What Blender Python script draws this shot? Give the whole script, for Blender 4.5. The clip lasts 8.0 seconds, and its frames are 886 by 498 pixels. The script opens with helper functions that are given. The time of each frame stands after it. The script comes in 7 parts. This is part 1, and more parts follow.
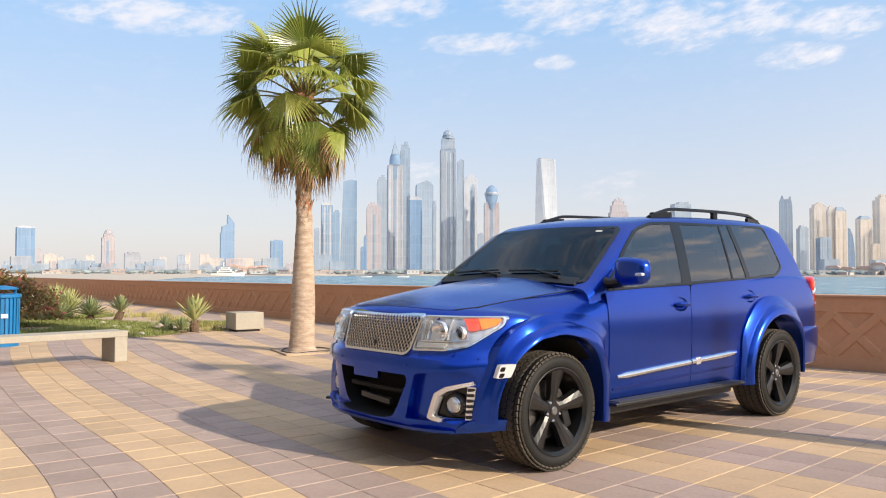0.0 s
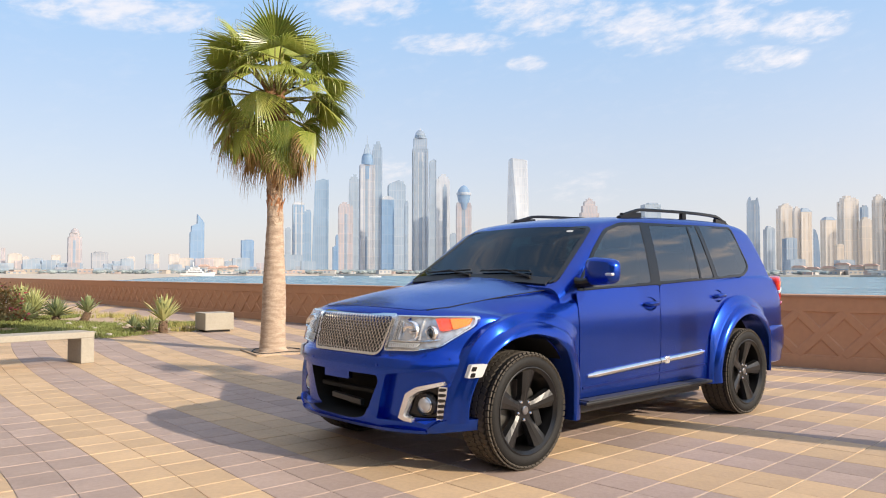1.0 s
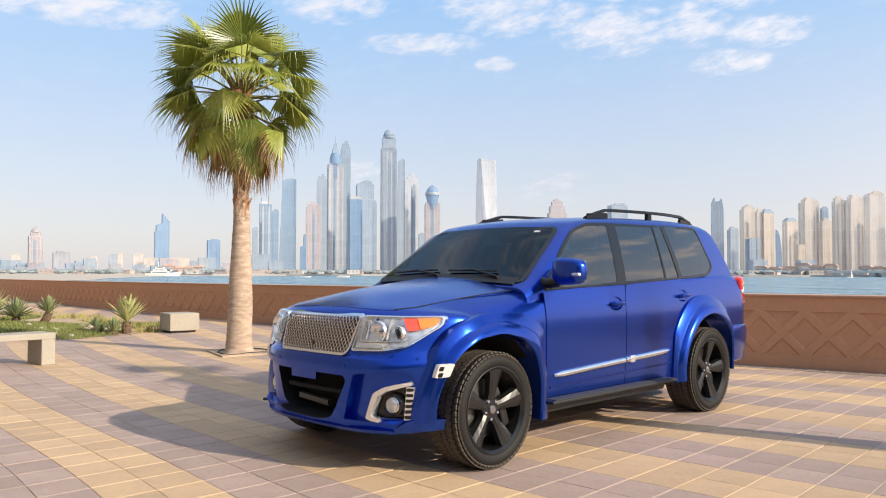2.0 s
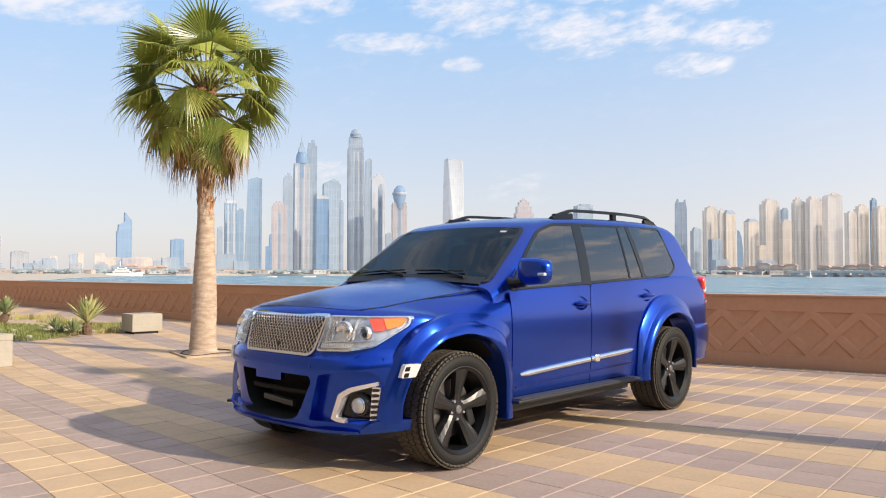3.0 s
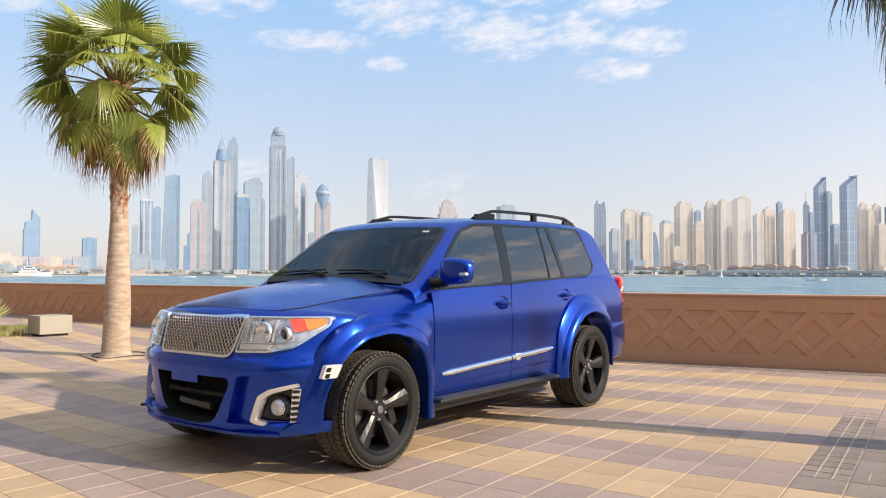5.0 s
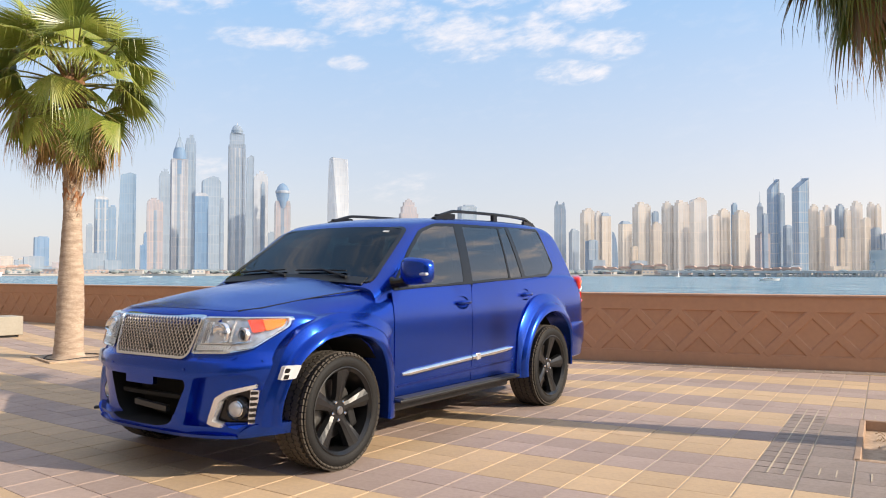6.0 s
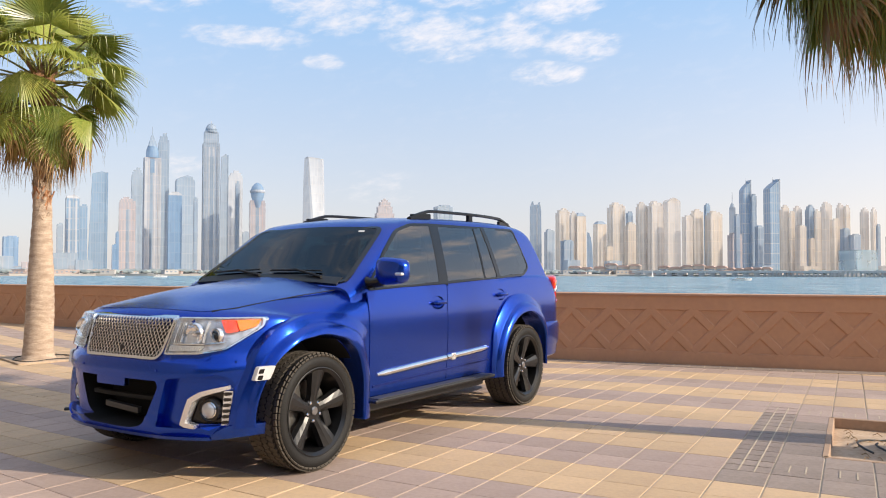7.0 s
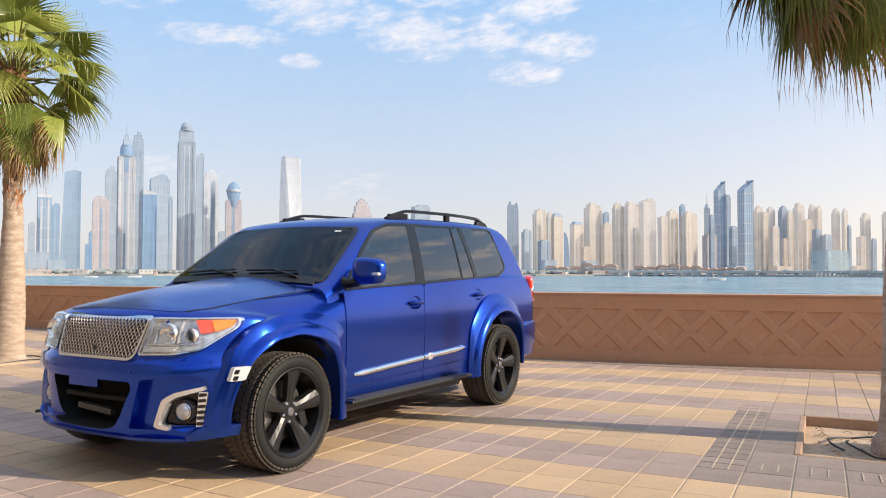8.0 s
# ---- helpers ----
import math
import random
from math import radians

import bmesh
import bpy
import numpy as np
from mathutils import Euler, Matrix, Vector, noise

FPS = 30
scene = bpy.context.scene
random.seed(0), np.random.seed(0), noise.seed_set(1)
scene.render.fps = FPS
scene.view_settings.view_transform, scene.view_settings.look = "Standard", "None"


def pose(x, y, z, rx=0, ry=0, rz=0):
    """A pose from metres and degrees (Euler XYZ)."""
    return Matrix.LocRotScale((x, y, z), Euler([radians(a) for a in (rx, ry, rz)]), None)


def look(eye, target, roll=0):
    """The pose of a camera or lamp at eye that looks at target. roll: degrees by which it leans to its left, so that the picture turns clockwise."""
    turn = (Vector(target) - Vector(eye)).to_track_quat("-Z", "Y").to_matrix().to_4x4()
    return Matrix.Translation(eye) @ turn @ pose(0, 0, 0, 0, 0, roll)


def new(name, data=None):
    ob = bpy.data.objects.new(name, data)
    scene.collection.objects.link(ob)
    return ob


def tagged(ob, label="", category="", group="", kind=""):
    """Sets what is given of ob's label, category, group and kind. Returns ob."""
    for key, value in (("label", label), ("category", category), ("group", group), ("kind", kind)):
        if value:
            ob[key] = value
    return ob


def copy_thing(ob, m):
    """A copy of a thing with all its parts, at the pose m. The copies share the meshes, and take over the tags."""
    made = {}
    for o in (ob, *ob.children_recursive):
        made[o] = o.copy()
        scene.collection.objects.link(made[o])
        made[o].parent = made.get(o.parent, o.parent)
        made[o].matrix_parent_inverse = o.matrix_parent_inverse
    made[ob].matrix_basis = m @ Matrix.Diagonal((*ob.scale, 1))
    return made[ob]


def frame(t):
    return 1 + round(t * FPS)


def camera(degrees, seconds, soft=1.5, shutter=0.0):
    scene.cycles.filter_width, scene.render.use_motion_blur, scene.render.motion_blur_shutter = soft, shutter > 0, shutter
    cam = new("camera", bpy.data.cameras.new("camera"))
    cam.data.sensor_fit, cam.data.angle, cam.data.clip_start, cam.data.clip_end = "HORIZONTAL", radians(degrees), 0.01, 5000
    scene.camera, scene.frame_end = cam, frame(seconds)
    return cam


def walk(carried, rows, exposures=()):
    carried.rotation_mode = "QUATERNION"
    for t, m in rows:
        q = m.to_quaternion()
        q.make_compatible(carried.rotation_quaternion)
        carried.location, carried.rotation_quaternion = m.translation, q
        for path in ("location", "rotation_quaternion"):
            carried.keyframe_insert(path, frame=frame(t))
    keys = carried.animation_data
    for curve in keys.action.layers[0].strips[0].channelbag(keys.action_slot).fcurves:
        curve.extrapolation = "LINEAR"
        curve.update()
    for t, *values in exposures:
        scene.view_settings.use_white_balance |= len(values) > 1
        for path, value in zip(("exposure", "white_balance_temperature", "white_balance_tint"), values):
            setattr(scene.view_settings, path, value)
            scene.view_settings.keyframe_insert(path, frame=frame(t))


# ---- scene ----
# The camera pans on a tripod; its lens sits PIVOT metres ahead of the axis.
EYE, PITCH, LEAN, PIVOT = 1.27, 1.70, -0.08, 0.12
cam = camera(59.20, 8.0, soft=1.05)
PAN = [
    (0.0, 0.000),
    (0.5, -0.912),
    (1.0, -2.046),
    (1.5, -3.180),
    (3.0, -6.780),
    (3.5, -8.000),
    (4.0, -9.418),
    (4.5, -10.830),
    (6.0, -15.215),
    (6.5, -16.190),
    (7.0, -16.985),
    (7.5, -17.730),
    (8.0, -18.640),
]


def panned(yaw):
    a = radians(yaw)
    return pose(-math.sin(a) * PIVOT, (math.cos(a) - 1) * PIVOT, EYE, 90 + PITCH, LEAN, yaw)


walk(cam, [(t, panned(yaw)) for t, yaw in PAN], exposures=[(0.0, 0.3), (8.0, 0.3)])

# ---- world, sun ----
SUN_AZ, SUN_EL = 124.0, 27.0   # clockwise from +y, above the horizon


def sun_way():
    a, e = radians(SUN_AZ), radians(SUN_EL)
    return Vector((math.sin(a) * math.cos(e), math.cos(a) * math.cos(e), math.sin(e)))


def links(tree, *pairs):
    for a, b in pairs:
        tree.links.new(a, b)


# clouds: bearing and height of the middle, half width and half height in degrees, weight
# the last three stand out of view, added to brighten the shadows
CLOUDS = [(8.8, 18.9, 5.0, 2.4, 0.9), (13.5, 18.0, 2.8, 1.3, 0.8), (16.8, 16.9, 4.8, 2.0, 1.0), (22.2, 17.0, 3.0, 1.8, 0.9), (27.0, 16.1, 3.4, 1.3, 0.9),
          (24.7, 14.3, 3.0, 1.1, 0.9), (25.5, 18.7, 4.0, 1.3, 0.8), (18.5, 20.2, 5.0, 1.6, 0.9), (3.0, 16.4, 5.5, 0.9, 0.9), (8.3, 15.0, 1.8, 0.7, 0.8),
          (-3.5, 18.9, 5.0, 1.5, 0.85), (-21.0, 17.4, 8.5, 1.5, 0.95), (-28.0, 19.5, 4.0, 2.0, 0.8), (12.0, 6.2, 5.0, 1.5, 0.25), (-1.6, 7.2, 2.2, 1.6, 0.35), (-21.0, 40.0, 8.0, 3.5, 0.9), (-28.0, 45.0, 6.0, 2.5, 0.9), (70.0, 16.5, 6.0, 1.3, 1.0), (80.0, 19.0, 6.0, 1.4, 1.0), (74.0, 20.5, 4.0, 0.9, 0.9), (66.0, 19.5, 4.0, 1.0, 0.9), (84.0, 15.0, 6.0, 1.2, 1.0), (76.0, 14.2, 5.0, 1.0, 0.9),
          (97.0, 14.5, 9.0, 1.8, 1.0), (94.0, 24.0, 12.0, 2.2, 1.0), (78.0, 24.0, 8.0, 1.8, 0.9), (106.0, 20.0, 9.0, 2.2, 1.0), (86.0, 30.0, 14.0, 2.6, 0.9), (140.0, 38.0, 55.0, 20.0, 0.8),
          (-90.0, 48.0, 70.0, 22.0, 0.75), (30.0, 78.0, 180.0, 36.0, 1.15)]


def make_world():
    w = bpy.data.worlds.new("sky")
    scene.world = w
    w.use_nodes = True
    t = w.node_tree
    t.nodes.clear()
    n = t.nodes.new

    def calc(op, a, b=None, c=None):
        m = n("ShaderNodeMath")
        m.operation = op
        for k, v in enumerate((a, b, c)):
            if v is None:
                continue
            if isinstance(v, (int, float)):
                m.inputs[k].default_value = v
            else:
                links(t, (v, m.inputs[k]))
        return m.outputs[0]
    out, bg, sky = n("ShaderNodeOutputWorld"), n("ShaderNodeBackground"), n("ShaderNodeTexSky")
    sky.sky_type = "NISHITA"
    sky.sun_disc = False
    sky.sun_elevation = radians(SUN_EL)
    sky.sun_rotation = radians(SUN_AZ)
    sky.air_density, sky.dust_density, sky.ozone_density = 1.0, 1.6, 1.6
    coord, sep = n("ShaderNodeTexCoord"), n("ShaderNodeSeparateXYZ")
    links(t, (coord.outputs["Generated"], sep.inputs[0]))
    az = calc("MULTIPLY", calc("ARCTAN2", sep.outputs["X"], sep.outputs["Y"]), 180 / math.pi)
    el = calc("MULTIPLY", calc("ARCSINE", sep.outputs["Z"]), 180 / math.pi)
    # where clouds stand
    field = 0.0
    for a, e, wide, high, weight in CLOUDS:
        u = calc("MULTIPLY", calc("ADD", az, -a), 1 / wide)
        v = calc("MULTIPLY", calc("ADD", el, -e), 1 / high)
        q = calc("ADD", calc("MULTIPLY", u, u), calc("MULTIPLY", v, v))
        field = calc("MAXIMUM", calc("MULTIPLY", calc("SUBTRACT", 1.0, q), weight), field)
    # their broken, wind-drawn edges
    plane = n("ShaderNodeCombineXYZ")
    links(t, (calc("MULTIPLY", az, 0.10), plane.inputs[0]), (calc("ADD", calc("MULTIPLY", el, 0.24), calc("MULTIPLY", az, -0.035)), plane.inputs[1]))
    big, small = n("ShaderNodeTexNoise"), n("ShaderNodeTexNoise")
    big.inputs["Scale"].default_value, big.inputs["Detail"].default_value = 2.6, 3.0
    small.inputs["Scale"].default_value, small.inputs["Detail"].default_value = 7.0, 7.0
    small.inputs["Roughness"].default_value, small.inputs["Distortion"].default_value = 0.62, 0.25
    links(t, (plane.outputs[0], big.inputs["Vector"]), (plane.outputs[0], small.inputs["Vector"]))
    broken = calc("ADD", calc("MULTIPLY", calc("SUBTRACT", big.outputs["Fac"], 0.5), 2.2), calc("MULTIPLY", calc("SUBTRACT", small.outputs["Fac"], 0.5), 2.6))
    dense = calc("ADD", calc("MULTIPLY", field, 1.0), broken)
    cover = n("ShaderNodeMapRange")
    cover.interpolation_type = "SMOOTHSTEP"
    cover.inputs[1].default_value, cover.inputs[2].default_value, cover.inputs[4].default_value = -0.12, 1.60, 0.70
    links(t, (dense, cover.inputs[0]))
    gate = n("ShaderNodeMapRange")
    gate.inputs[1].default_value, gate.inputs[2].default_value = 0.0, 0.25
    links(t, (field, gate.inputs[0]))
    # thin veils low over the sea
    veil = n("ShaderNodeMapRange")
    veil.inputs[1].default_value, veil.inputs[2].default_value, veil.inputs[4].default_value = 0.05, 0.9, 0.30
    links(t, (broken, veil.inputs[0]))
    cloud = calc("MAXIMUM", calc("MULTIPLY", cover.outputs[0], gate.outputs[0]), calc("MULTIPLY", veil.outputs[0], calc("MULTIPLY", sep.outputs["Z"], 0.9)))
    m1, m2 = n("ShaderNodeMix"), n("ShaderNodeMix")
    m1.data_type = m2.data_type = "RGBA"
    # pale sea haze that thickens towards the horizon
    haze = n("ShaderNodeMapRange")
    haze.inputs[1].default_value, haze.inputs[2].default_value = 0.25, 0.75
    haze.inputs[3].default_value, haze.inputs[4].default_value = 0.85, 0.5
    low_sky, tone = n("ShaderNodeMapRange"), n("ShaderNodeMix")
    low_sky.inputs[1].default_value, low_sky.inputs[2].default_value = 0.02, 0.36
    tone.data_type = "RGBA"
    tone.inputs[6].default_value, tone.inputs[7].default_value = HAZE, MIDDLE
    haze.interpolation_type = "SMOOTHERSTEP"
    m2.inputs[7].default_value = CLOUD
    # the low haze and the clouds glow towards the sun, the clear air above far less
    way, dot, glow, gain = n("ShaderNodeCombineXYZ"), n("ShaderNodeVectorMath"), n("ShaderNodeMapRange"), n("ShaderNodeMix")
    for k, v in enumerate(sun_way()):
        way.inputs[k].default_value = v
    dot.operation = "DOT_PRODUCT"
    gain.data_type, gain.blend_type, gain.clamp_factor = "RGBA", "ADD", False
    gain.inputs[7].default_value = GLOW
    glow.inputs[1].default_value, glow.inputs[2].default_value, glow.inputs[3].default_value, glow.inputs[4].default_value = -0.28, 1.0, 0.0, 1.0
    glow.interpolation_type = "SMOOTHSTEP"
    bg.inputs[1].default_value = SKY
    links(t, (sep.outputs["Z"], low_sky.inputs[0]), (low_sky.outputs[0], tone.inputs[0]), (tone.outputs[2], m1.inputs[7]),
          (sep.outputs["Z"], haze.inputs[0]), (haze.outputs[0], m1.inputs[0]), (sky.outputs[0], m1.inputs[6]),
          (cloud, m2.inputs[0]), (m1.outputs[2], m2.inputs[6]), (coord.outputs["Generated"], dot.inputs[0]), (way.outputs[0], dot.inputs[1]),
          (dot.outputs["Value"], glow.inputs[0]), (m2.outputs[2], gain.inputs[6]),
          (gain.outputs[2], bg.inputs[0]), (bg.outputs[0], out.inputs[0]))
    lit = calc("ADD", calc("MAXIMUM", calc("SUBTRACT", 1.0, low_sky.outputs[0]), calc("MULTIPLY", cloud, 1.5)), 0.12)
    links(t, (calc("MULTIPLY", glow.outputs[0], lit), gain.inputs[0]))


SKY = 0.194
GLOW = (2.2, 1.55, 0.95, 1.0)
HAZE = (3.34, 3.17, 3.17, 1.0)
MIDDLE = (1.44, 2.55, 4.05, 1.0)
CLOUD = (4.55, 4.22, 4.15, 1.0)
make_world()
sun = new("sun", bpy.data.lights.new("sun", "SUN"))
sun.data.energy, sun.data.angle, sun.data.color = 4.6, radians(0.6), (1.0, 0.86, 0.68)
sun.matrix_world = look(sun_way() * 50, (0, 0, 0))

# ---- materials ----


def mat(name, color, rough=0.6, metal=0.0, vary=0.15, scale=4.0, bump=0.0, bump_scale=60.0, random_by="", spec=0.5, coat=0.0,
        second=None, stretch=(1, 1, 1), transmission=0.0, emit=None, thin=0.0, coat_ior=1.55, coat_rough=0.03):
    """A principled surface with tone variation at two scales and fine relief, in object space."""
    m = bpy.data.materials.new(name)
    m.use_nodes = True
    t = m.node_tree
    b = t.nodes["Principled BSDF"]
    n = t.nodes.new
    b.inputs["Roughness"].default_value = rough
    b.inputs["Metallic"].default_value = metal
    b.inputs["Specular IOR Level"].default_value = spec
    b.inputs["Coat Weight"].default_value, b.inputs["Coat Roughness"].default_value = coat, coat_rough
    b.inputs["Transmission Weight"].default_value = transmission
    if transmission:
        b.inputs["IOR"].default_value = 1.04
        b.inputs["Coat Weight"].default_value, b.inputs["Coat Roughness"].default_value = 1.0, 0.02
        b.inputs["Coat IOR"].default_value = coat_ior
    if emit:
        b.inputs["Emission Color"].default_value = (*emit[:3], 1)
        b.inputs["Emission Strength"].default_value = emit[3]
    c2 = second or tuple(c * 0.55 for c in color)
    coord, mp = n("ShaderNodeTexCoord"), n("ShaderNodeMapping")
    mp.inputs["Scale"].default_value = stretch
    n1, n2 = n("ShaderNodeTexNoise"), n("ShaderNodeTexNoise")
    n1.inputs["Scale"].default_value, n1.inputs["Detail"].default_value = scale, 4.0
    n2.inputs["Scale"].default_value, n2.inputs["Detail"].default_value = scale * 9, 3.0
    add, rng, mix = n("ShaderNodeMath"), n("ShaderNodeMapRange"), n("ShaderNodeMix")
    add.operation = "ADD"
    mix.data_type = "RGBA"
    rng.inputs[1].default_value, rng.inputs[2].default_value = 0.75, 1.25
    rng.inputs[3].default_value, rng.inputs[4].default_value = 0.0, vary * 2
    mix.inputs[6].default_value, mix.inputs[7].default_value = (*color, 1), (*c2, 1)
    links(t, (coord.outputs["Object"], mp.inputs[0]), (mp.outputs[0], n1.inputs["Vector"]), (mp.outputs[0], n2.inputs["Vector"]),
          (n1.outputs["Fac"], add.inputs[0]), (n2.outputs["Fac"], add.inputs[1]), (add.outputs[0], rng.inputs[0]),
          (rng.outputs[0], mix.inputs[0]))
    last = mix.outputs[2]
    if random_by:
        src = n("ShaderNodeObjectInfo").outputs["Random"] if random_by == "object" else n("ShaderNodeNewGeometry").outputs["Random Per Island"]
        hsv, r2 = n("ShaderNodeHueSaturation"), n("ShaderNodeMapRange")
        r2.inputs[3].default_value, r2.inputs[4].default_value = 0.90, 1.09
        links(t, (src, r2.inputs[0]), (r2.outputs[0], hsv.inputs["Value"]), (last, hsv.inputs["Color"]))
        last = hsv.outputs[0]
    links(t, (last, b.inputs["Base Color"]))
    if thin:
        tr, add2 = n("ShaderNodeBsdfTranslucent"), n("ShaderNodeMixShader")
        add2.inputs[0].default_value = thin
        links(t, (last, tr.inputs["Color"]), (b.outputs[0], add2.inputs[1]), (tr.outputs[0], add2.inputs[2]), (add2.outputs[0], t.nodes["Material Output"].inputs["Surface"]))
    if bump:
        n3, bp = n("ShaderNodeTexNoise"), n("ShaderNodeBump")
        n3.inputs["Scale"].default_value, n3.inputs["Detail"].default_value = bump_scale, 4.0
        bp.inputs["Strength"].default_value, bp.inputs["Distance"].default_value = bump, 0.01
        links(t, (mp.outputs[0], n3.inputs["Vector"]), (n3.outputs["Fac"], bp.inputs["Height"]), (bp.outputs[0], b.inputs["Normal"]))
    return m


PAINT = mat("satin_blue_paint", (0.0075, 0.057, 0.43), 0.27, 0.90, 0.08, 1.2, 0.02, 900, coat=0.45, coat_rough=0.13, second=(0.0075, 0.054, 0.41))
BLACK = mat("black_plastic", (0.012, 0.012, 0.013), 0.5, 0.0, 0.2, 6, 0.1, 300)
GLOSS = mat("gloss_black_trim", (0.008, 0.008, 0.009), 0.2, 0.0, 0.1, 6)
WELL = mat("wheel_well_liner", (0.008, 0.008, 0.008), 0.9, 0.0, 0.2, 6)
CHROME = mat("chrome", (0.86, 0.87, 0.88), 0.12, 1.0, 0.05, 8)
SATIN = mat("brushed_metal", (0.80, 0.80, 0.81), 0.26, 0.75, 0.06, 8)
RUBBER = mat("tyre_rubber", (0.009, 0.009, 0.009), 0.66, 0.0, 0.3, 7, 0.15, 120, second=(0.016, 0.014, 0.013), spec=0.3)
TREAD = mat("dusty_tread", (0.080, 0.069, 0.056), 0.8, 0.0, 0.4, 9, 0.15, 120, second=(0.06, 0.05, 0.04), spec=0.3)
RIM = mat("black_rim", (0.014, 0.014, 0.015), 0.34, 0.3, 0.1, 8, coat=0.2)
GLASS = mat("tinted_glass", (0.003, 0.010, 0.014), 0.02, 0.0, 0.02, 3, transmission=1.0, spec=0.6, coat_ior=1.34)
FILM = mat("mirror_tint_glass", (0.05, 0.065, 0.06), 0.02, 0.0, 0.02, 3, transmission=1.0, spec=0.6, coat_ior=2.05)
LENS = mat("clear_lens", (0.97, 0.98, 0.98), 0.03, 0.0, 0.0, 3, transmission=1.0)
AMBER = mat("amber_lens", (0.95, 0.22, 0.02), 0.12, 0.0, 0.1, 20, spec=0.6)
DEEP_AMBER = mat("deep_amber_lens", (0.70, 0.045, 0.02), 0.12, 0.0, 0.35, 25, spec=0.6, second=(0.75, 0.13, 0.04))
REDLENS = mat("red_lens", (0.65, 0.015, 0.012), 0.12, 0.0, 0.1, 20, spec=0.6, coat=0.5)
CABIN = mat("dark_cabin_trim", (0.035, 0.035, 0.038), 0.7, 0.0, 0.2, 5)
TILE_Y = mat("buff_paver", (0.575, 0.405, 0.24), 0.75, 0.0, 0.38, 3.0, 0.45, 110, "object", second=(0.47, 0.33, 0.21))
TILE_G = mat("grey_paver", (0.415, 0.312, 0.262), 0.75, 0.0, 0.38, 3.0, 0.45, 110, "object", second=(0.33, 0.245, 0.205))
TILE_YS = mat("buff_paver_field", (0.575, 0.405, 0.24), 0.75, 0.0, 0.38, 3.0, 0.45, 110, "island", second=(0.47, 0.33, 0.21))
TILE_GS = mat("grey_paver_field", (0.415, 0.312, 0.262), 0.75, 0.0, 0.38, 3.0, 0.45, 110, "island", second=(0.33, 0.245, 0.205))
TILE_B = mat("dark_border_paver", (0.315, 0.25, 0.21), 0.75, 0.0, 0.42, 3.0, 0.45, 110, "object", second=(0.23, 0.18, 0.15))
EDGE = mat("pit_edging", (0.42, 0.285, 0.195), 0.9, 0.0, 0.2, 4, 0.2, 120)
STEM = mat("agave_stem", (0.17, 0.11, 0.07), 0.9, 0.0, 0.35, 8, 0.4, 40)
GROUT = mat("pale_sand_joint", (0.52, 0.43, 0.325), 0.95, 0.0, 0.25, 5, 0.2, 200)
WALL = mat("brown_render", (0.56, 0.305, 0.175), 0.85, 0.0, 0.22, 1.6, 0.25, 150, second=(0.45, 0.24, 0.145))
CAP = mat("wall_coping", (0.52, 0.31, 0.21), 0.8, 0.0, 0.15, 1.5, 0.1, 150)
CONCRETE = mat("pale_concrete", (0.41, 0.375, 0.31), 0.85, 0.0, 0.15, 3, 0.2, 140)
SAND = mat("dry_sand", (0.55, 0.41, 0.29), 0.95, 0.0, 0.45, 3, 0.6, 60, second=(0.38, 0.27, 0.18))
TRUNK = mat("palm_bark", (0.58, 0.455, 0.35), 0.9, 0.0, 0.55, 6, 0.9, 30, stretch=(1, 1, 3.5), second=(0.33, 0.24, 0.175))
BOOT = mat("old_leaf_base", (0.30, 0.16, 0.08), 0.9, 0.0, 0.35, 8, 0.5, 40)
FROND = mat("palm_leaf", (0.23, 0.30, 0.045), 0.36, 0.0, 0.5, 2.5, 0.0, 60, "object", second=(0.42, 0.42, 0.10), spec=0.55, thin=0.34)
FROND_DARK = mat("deep_palm_leaf", (0.11, 0.165, 0.028), 0.30, 0.0, 0.4, 2.5, 0.0, 60, "object", second=(0.20, 0.21, 0.04), spec=0.6, thin=0.2)
FROND_PALE = mat("pale_palm_leaf", (0.32, 0.39, 0.07), 0.38, 0.0, 0.4, 2.5, 0.0, 60, "object", second=(0.40, 0.40, 0.09), spec=0.55, thin=0.3)
FROND_DRY = mat("dry_palm_leaf", (0.40, 0.22, 0.085), 0.5, 0.0, 0.40, 2.5, 0.0, 60, "object", second=(0.16, 0.13, 0.04), thin=0.25)
TORN = mat("torn_bark", (0.44, 0.22, 0.11), 0.9, 0.0, 0.4, 8, 0.6, 40, second=(0.26, 0.12, 0.06))
FROND_OLD = mat("ageing_palm_leaf", (0.15, 0.115, 0.03), 0.45, 0.0, 0.5, 2.5, 0.0, 60, "object", second=(0.20, 0.10, 0.035), thin=0.2)
STALK = mat("leaf_stalk", (0.24, 0.22, 0.06), 0.5, 0.0, 0.3, 6)
AGAVE = mat("agave_leaf", (0.22, 0.27, 0.13), 0.5, 0.0, 0.3, 6, second=(0.38, 0.40, 0.18), thin=0.15)
AGAVE_PALE = mat("pale_agave_leaf", (0.58, 0.56, 0.24), 0.5, 0.0, 0.35, 6, random_by="island", second=(0.26, 0.32, 0.15), thin=0.15)
BUSH_DRY = mat("bougainvillea_dry_leaf", (0.24, 0.12, 0.035), 0.6, 0.0, 0.4, 4, random_by="island", second=(0.15, 0.11, 0.03), thin=0.2)
GRASS_DRY = mat("dry_grass_blade", (0.38, 0.33, 0.12), 0.7, 0.0, 0.4, 3, random_by="island", second=(0.28, 0.27, 0.08))
GRASS = mat("lawn_grass", (0.17, 0.22, 0.055), 0.7, 0.0, 0.4, 3, random_by="island", second=(0.20, 0.19, 0.06))
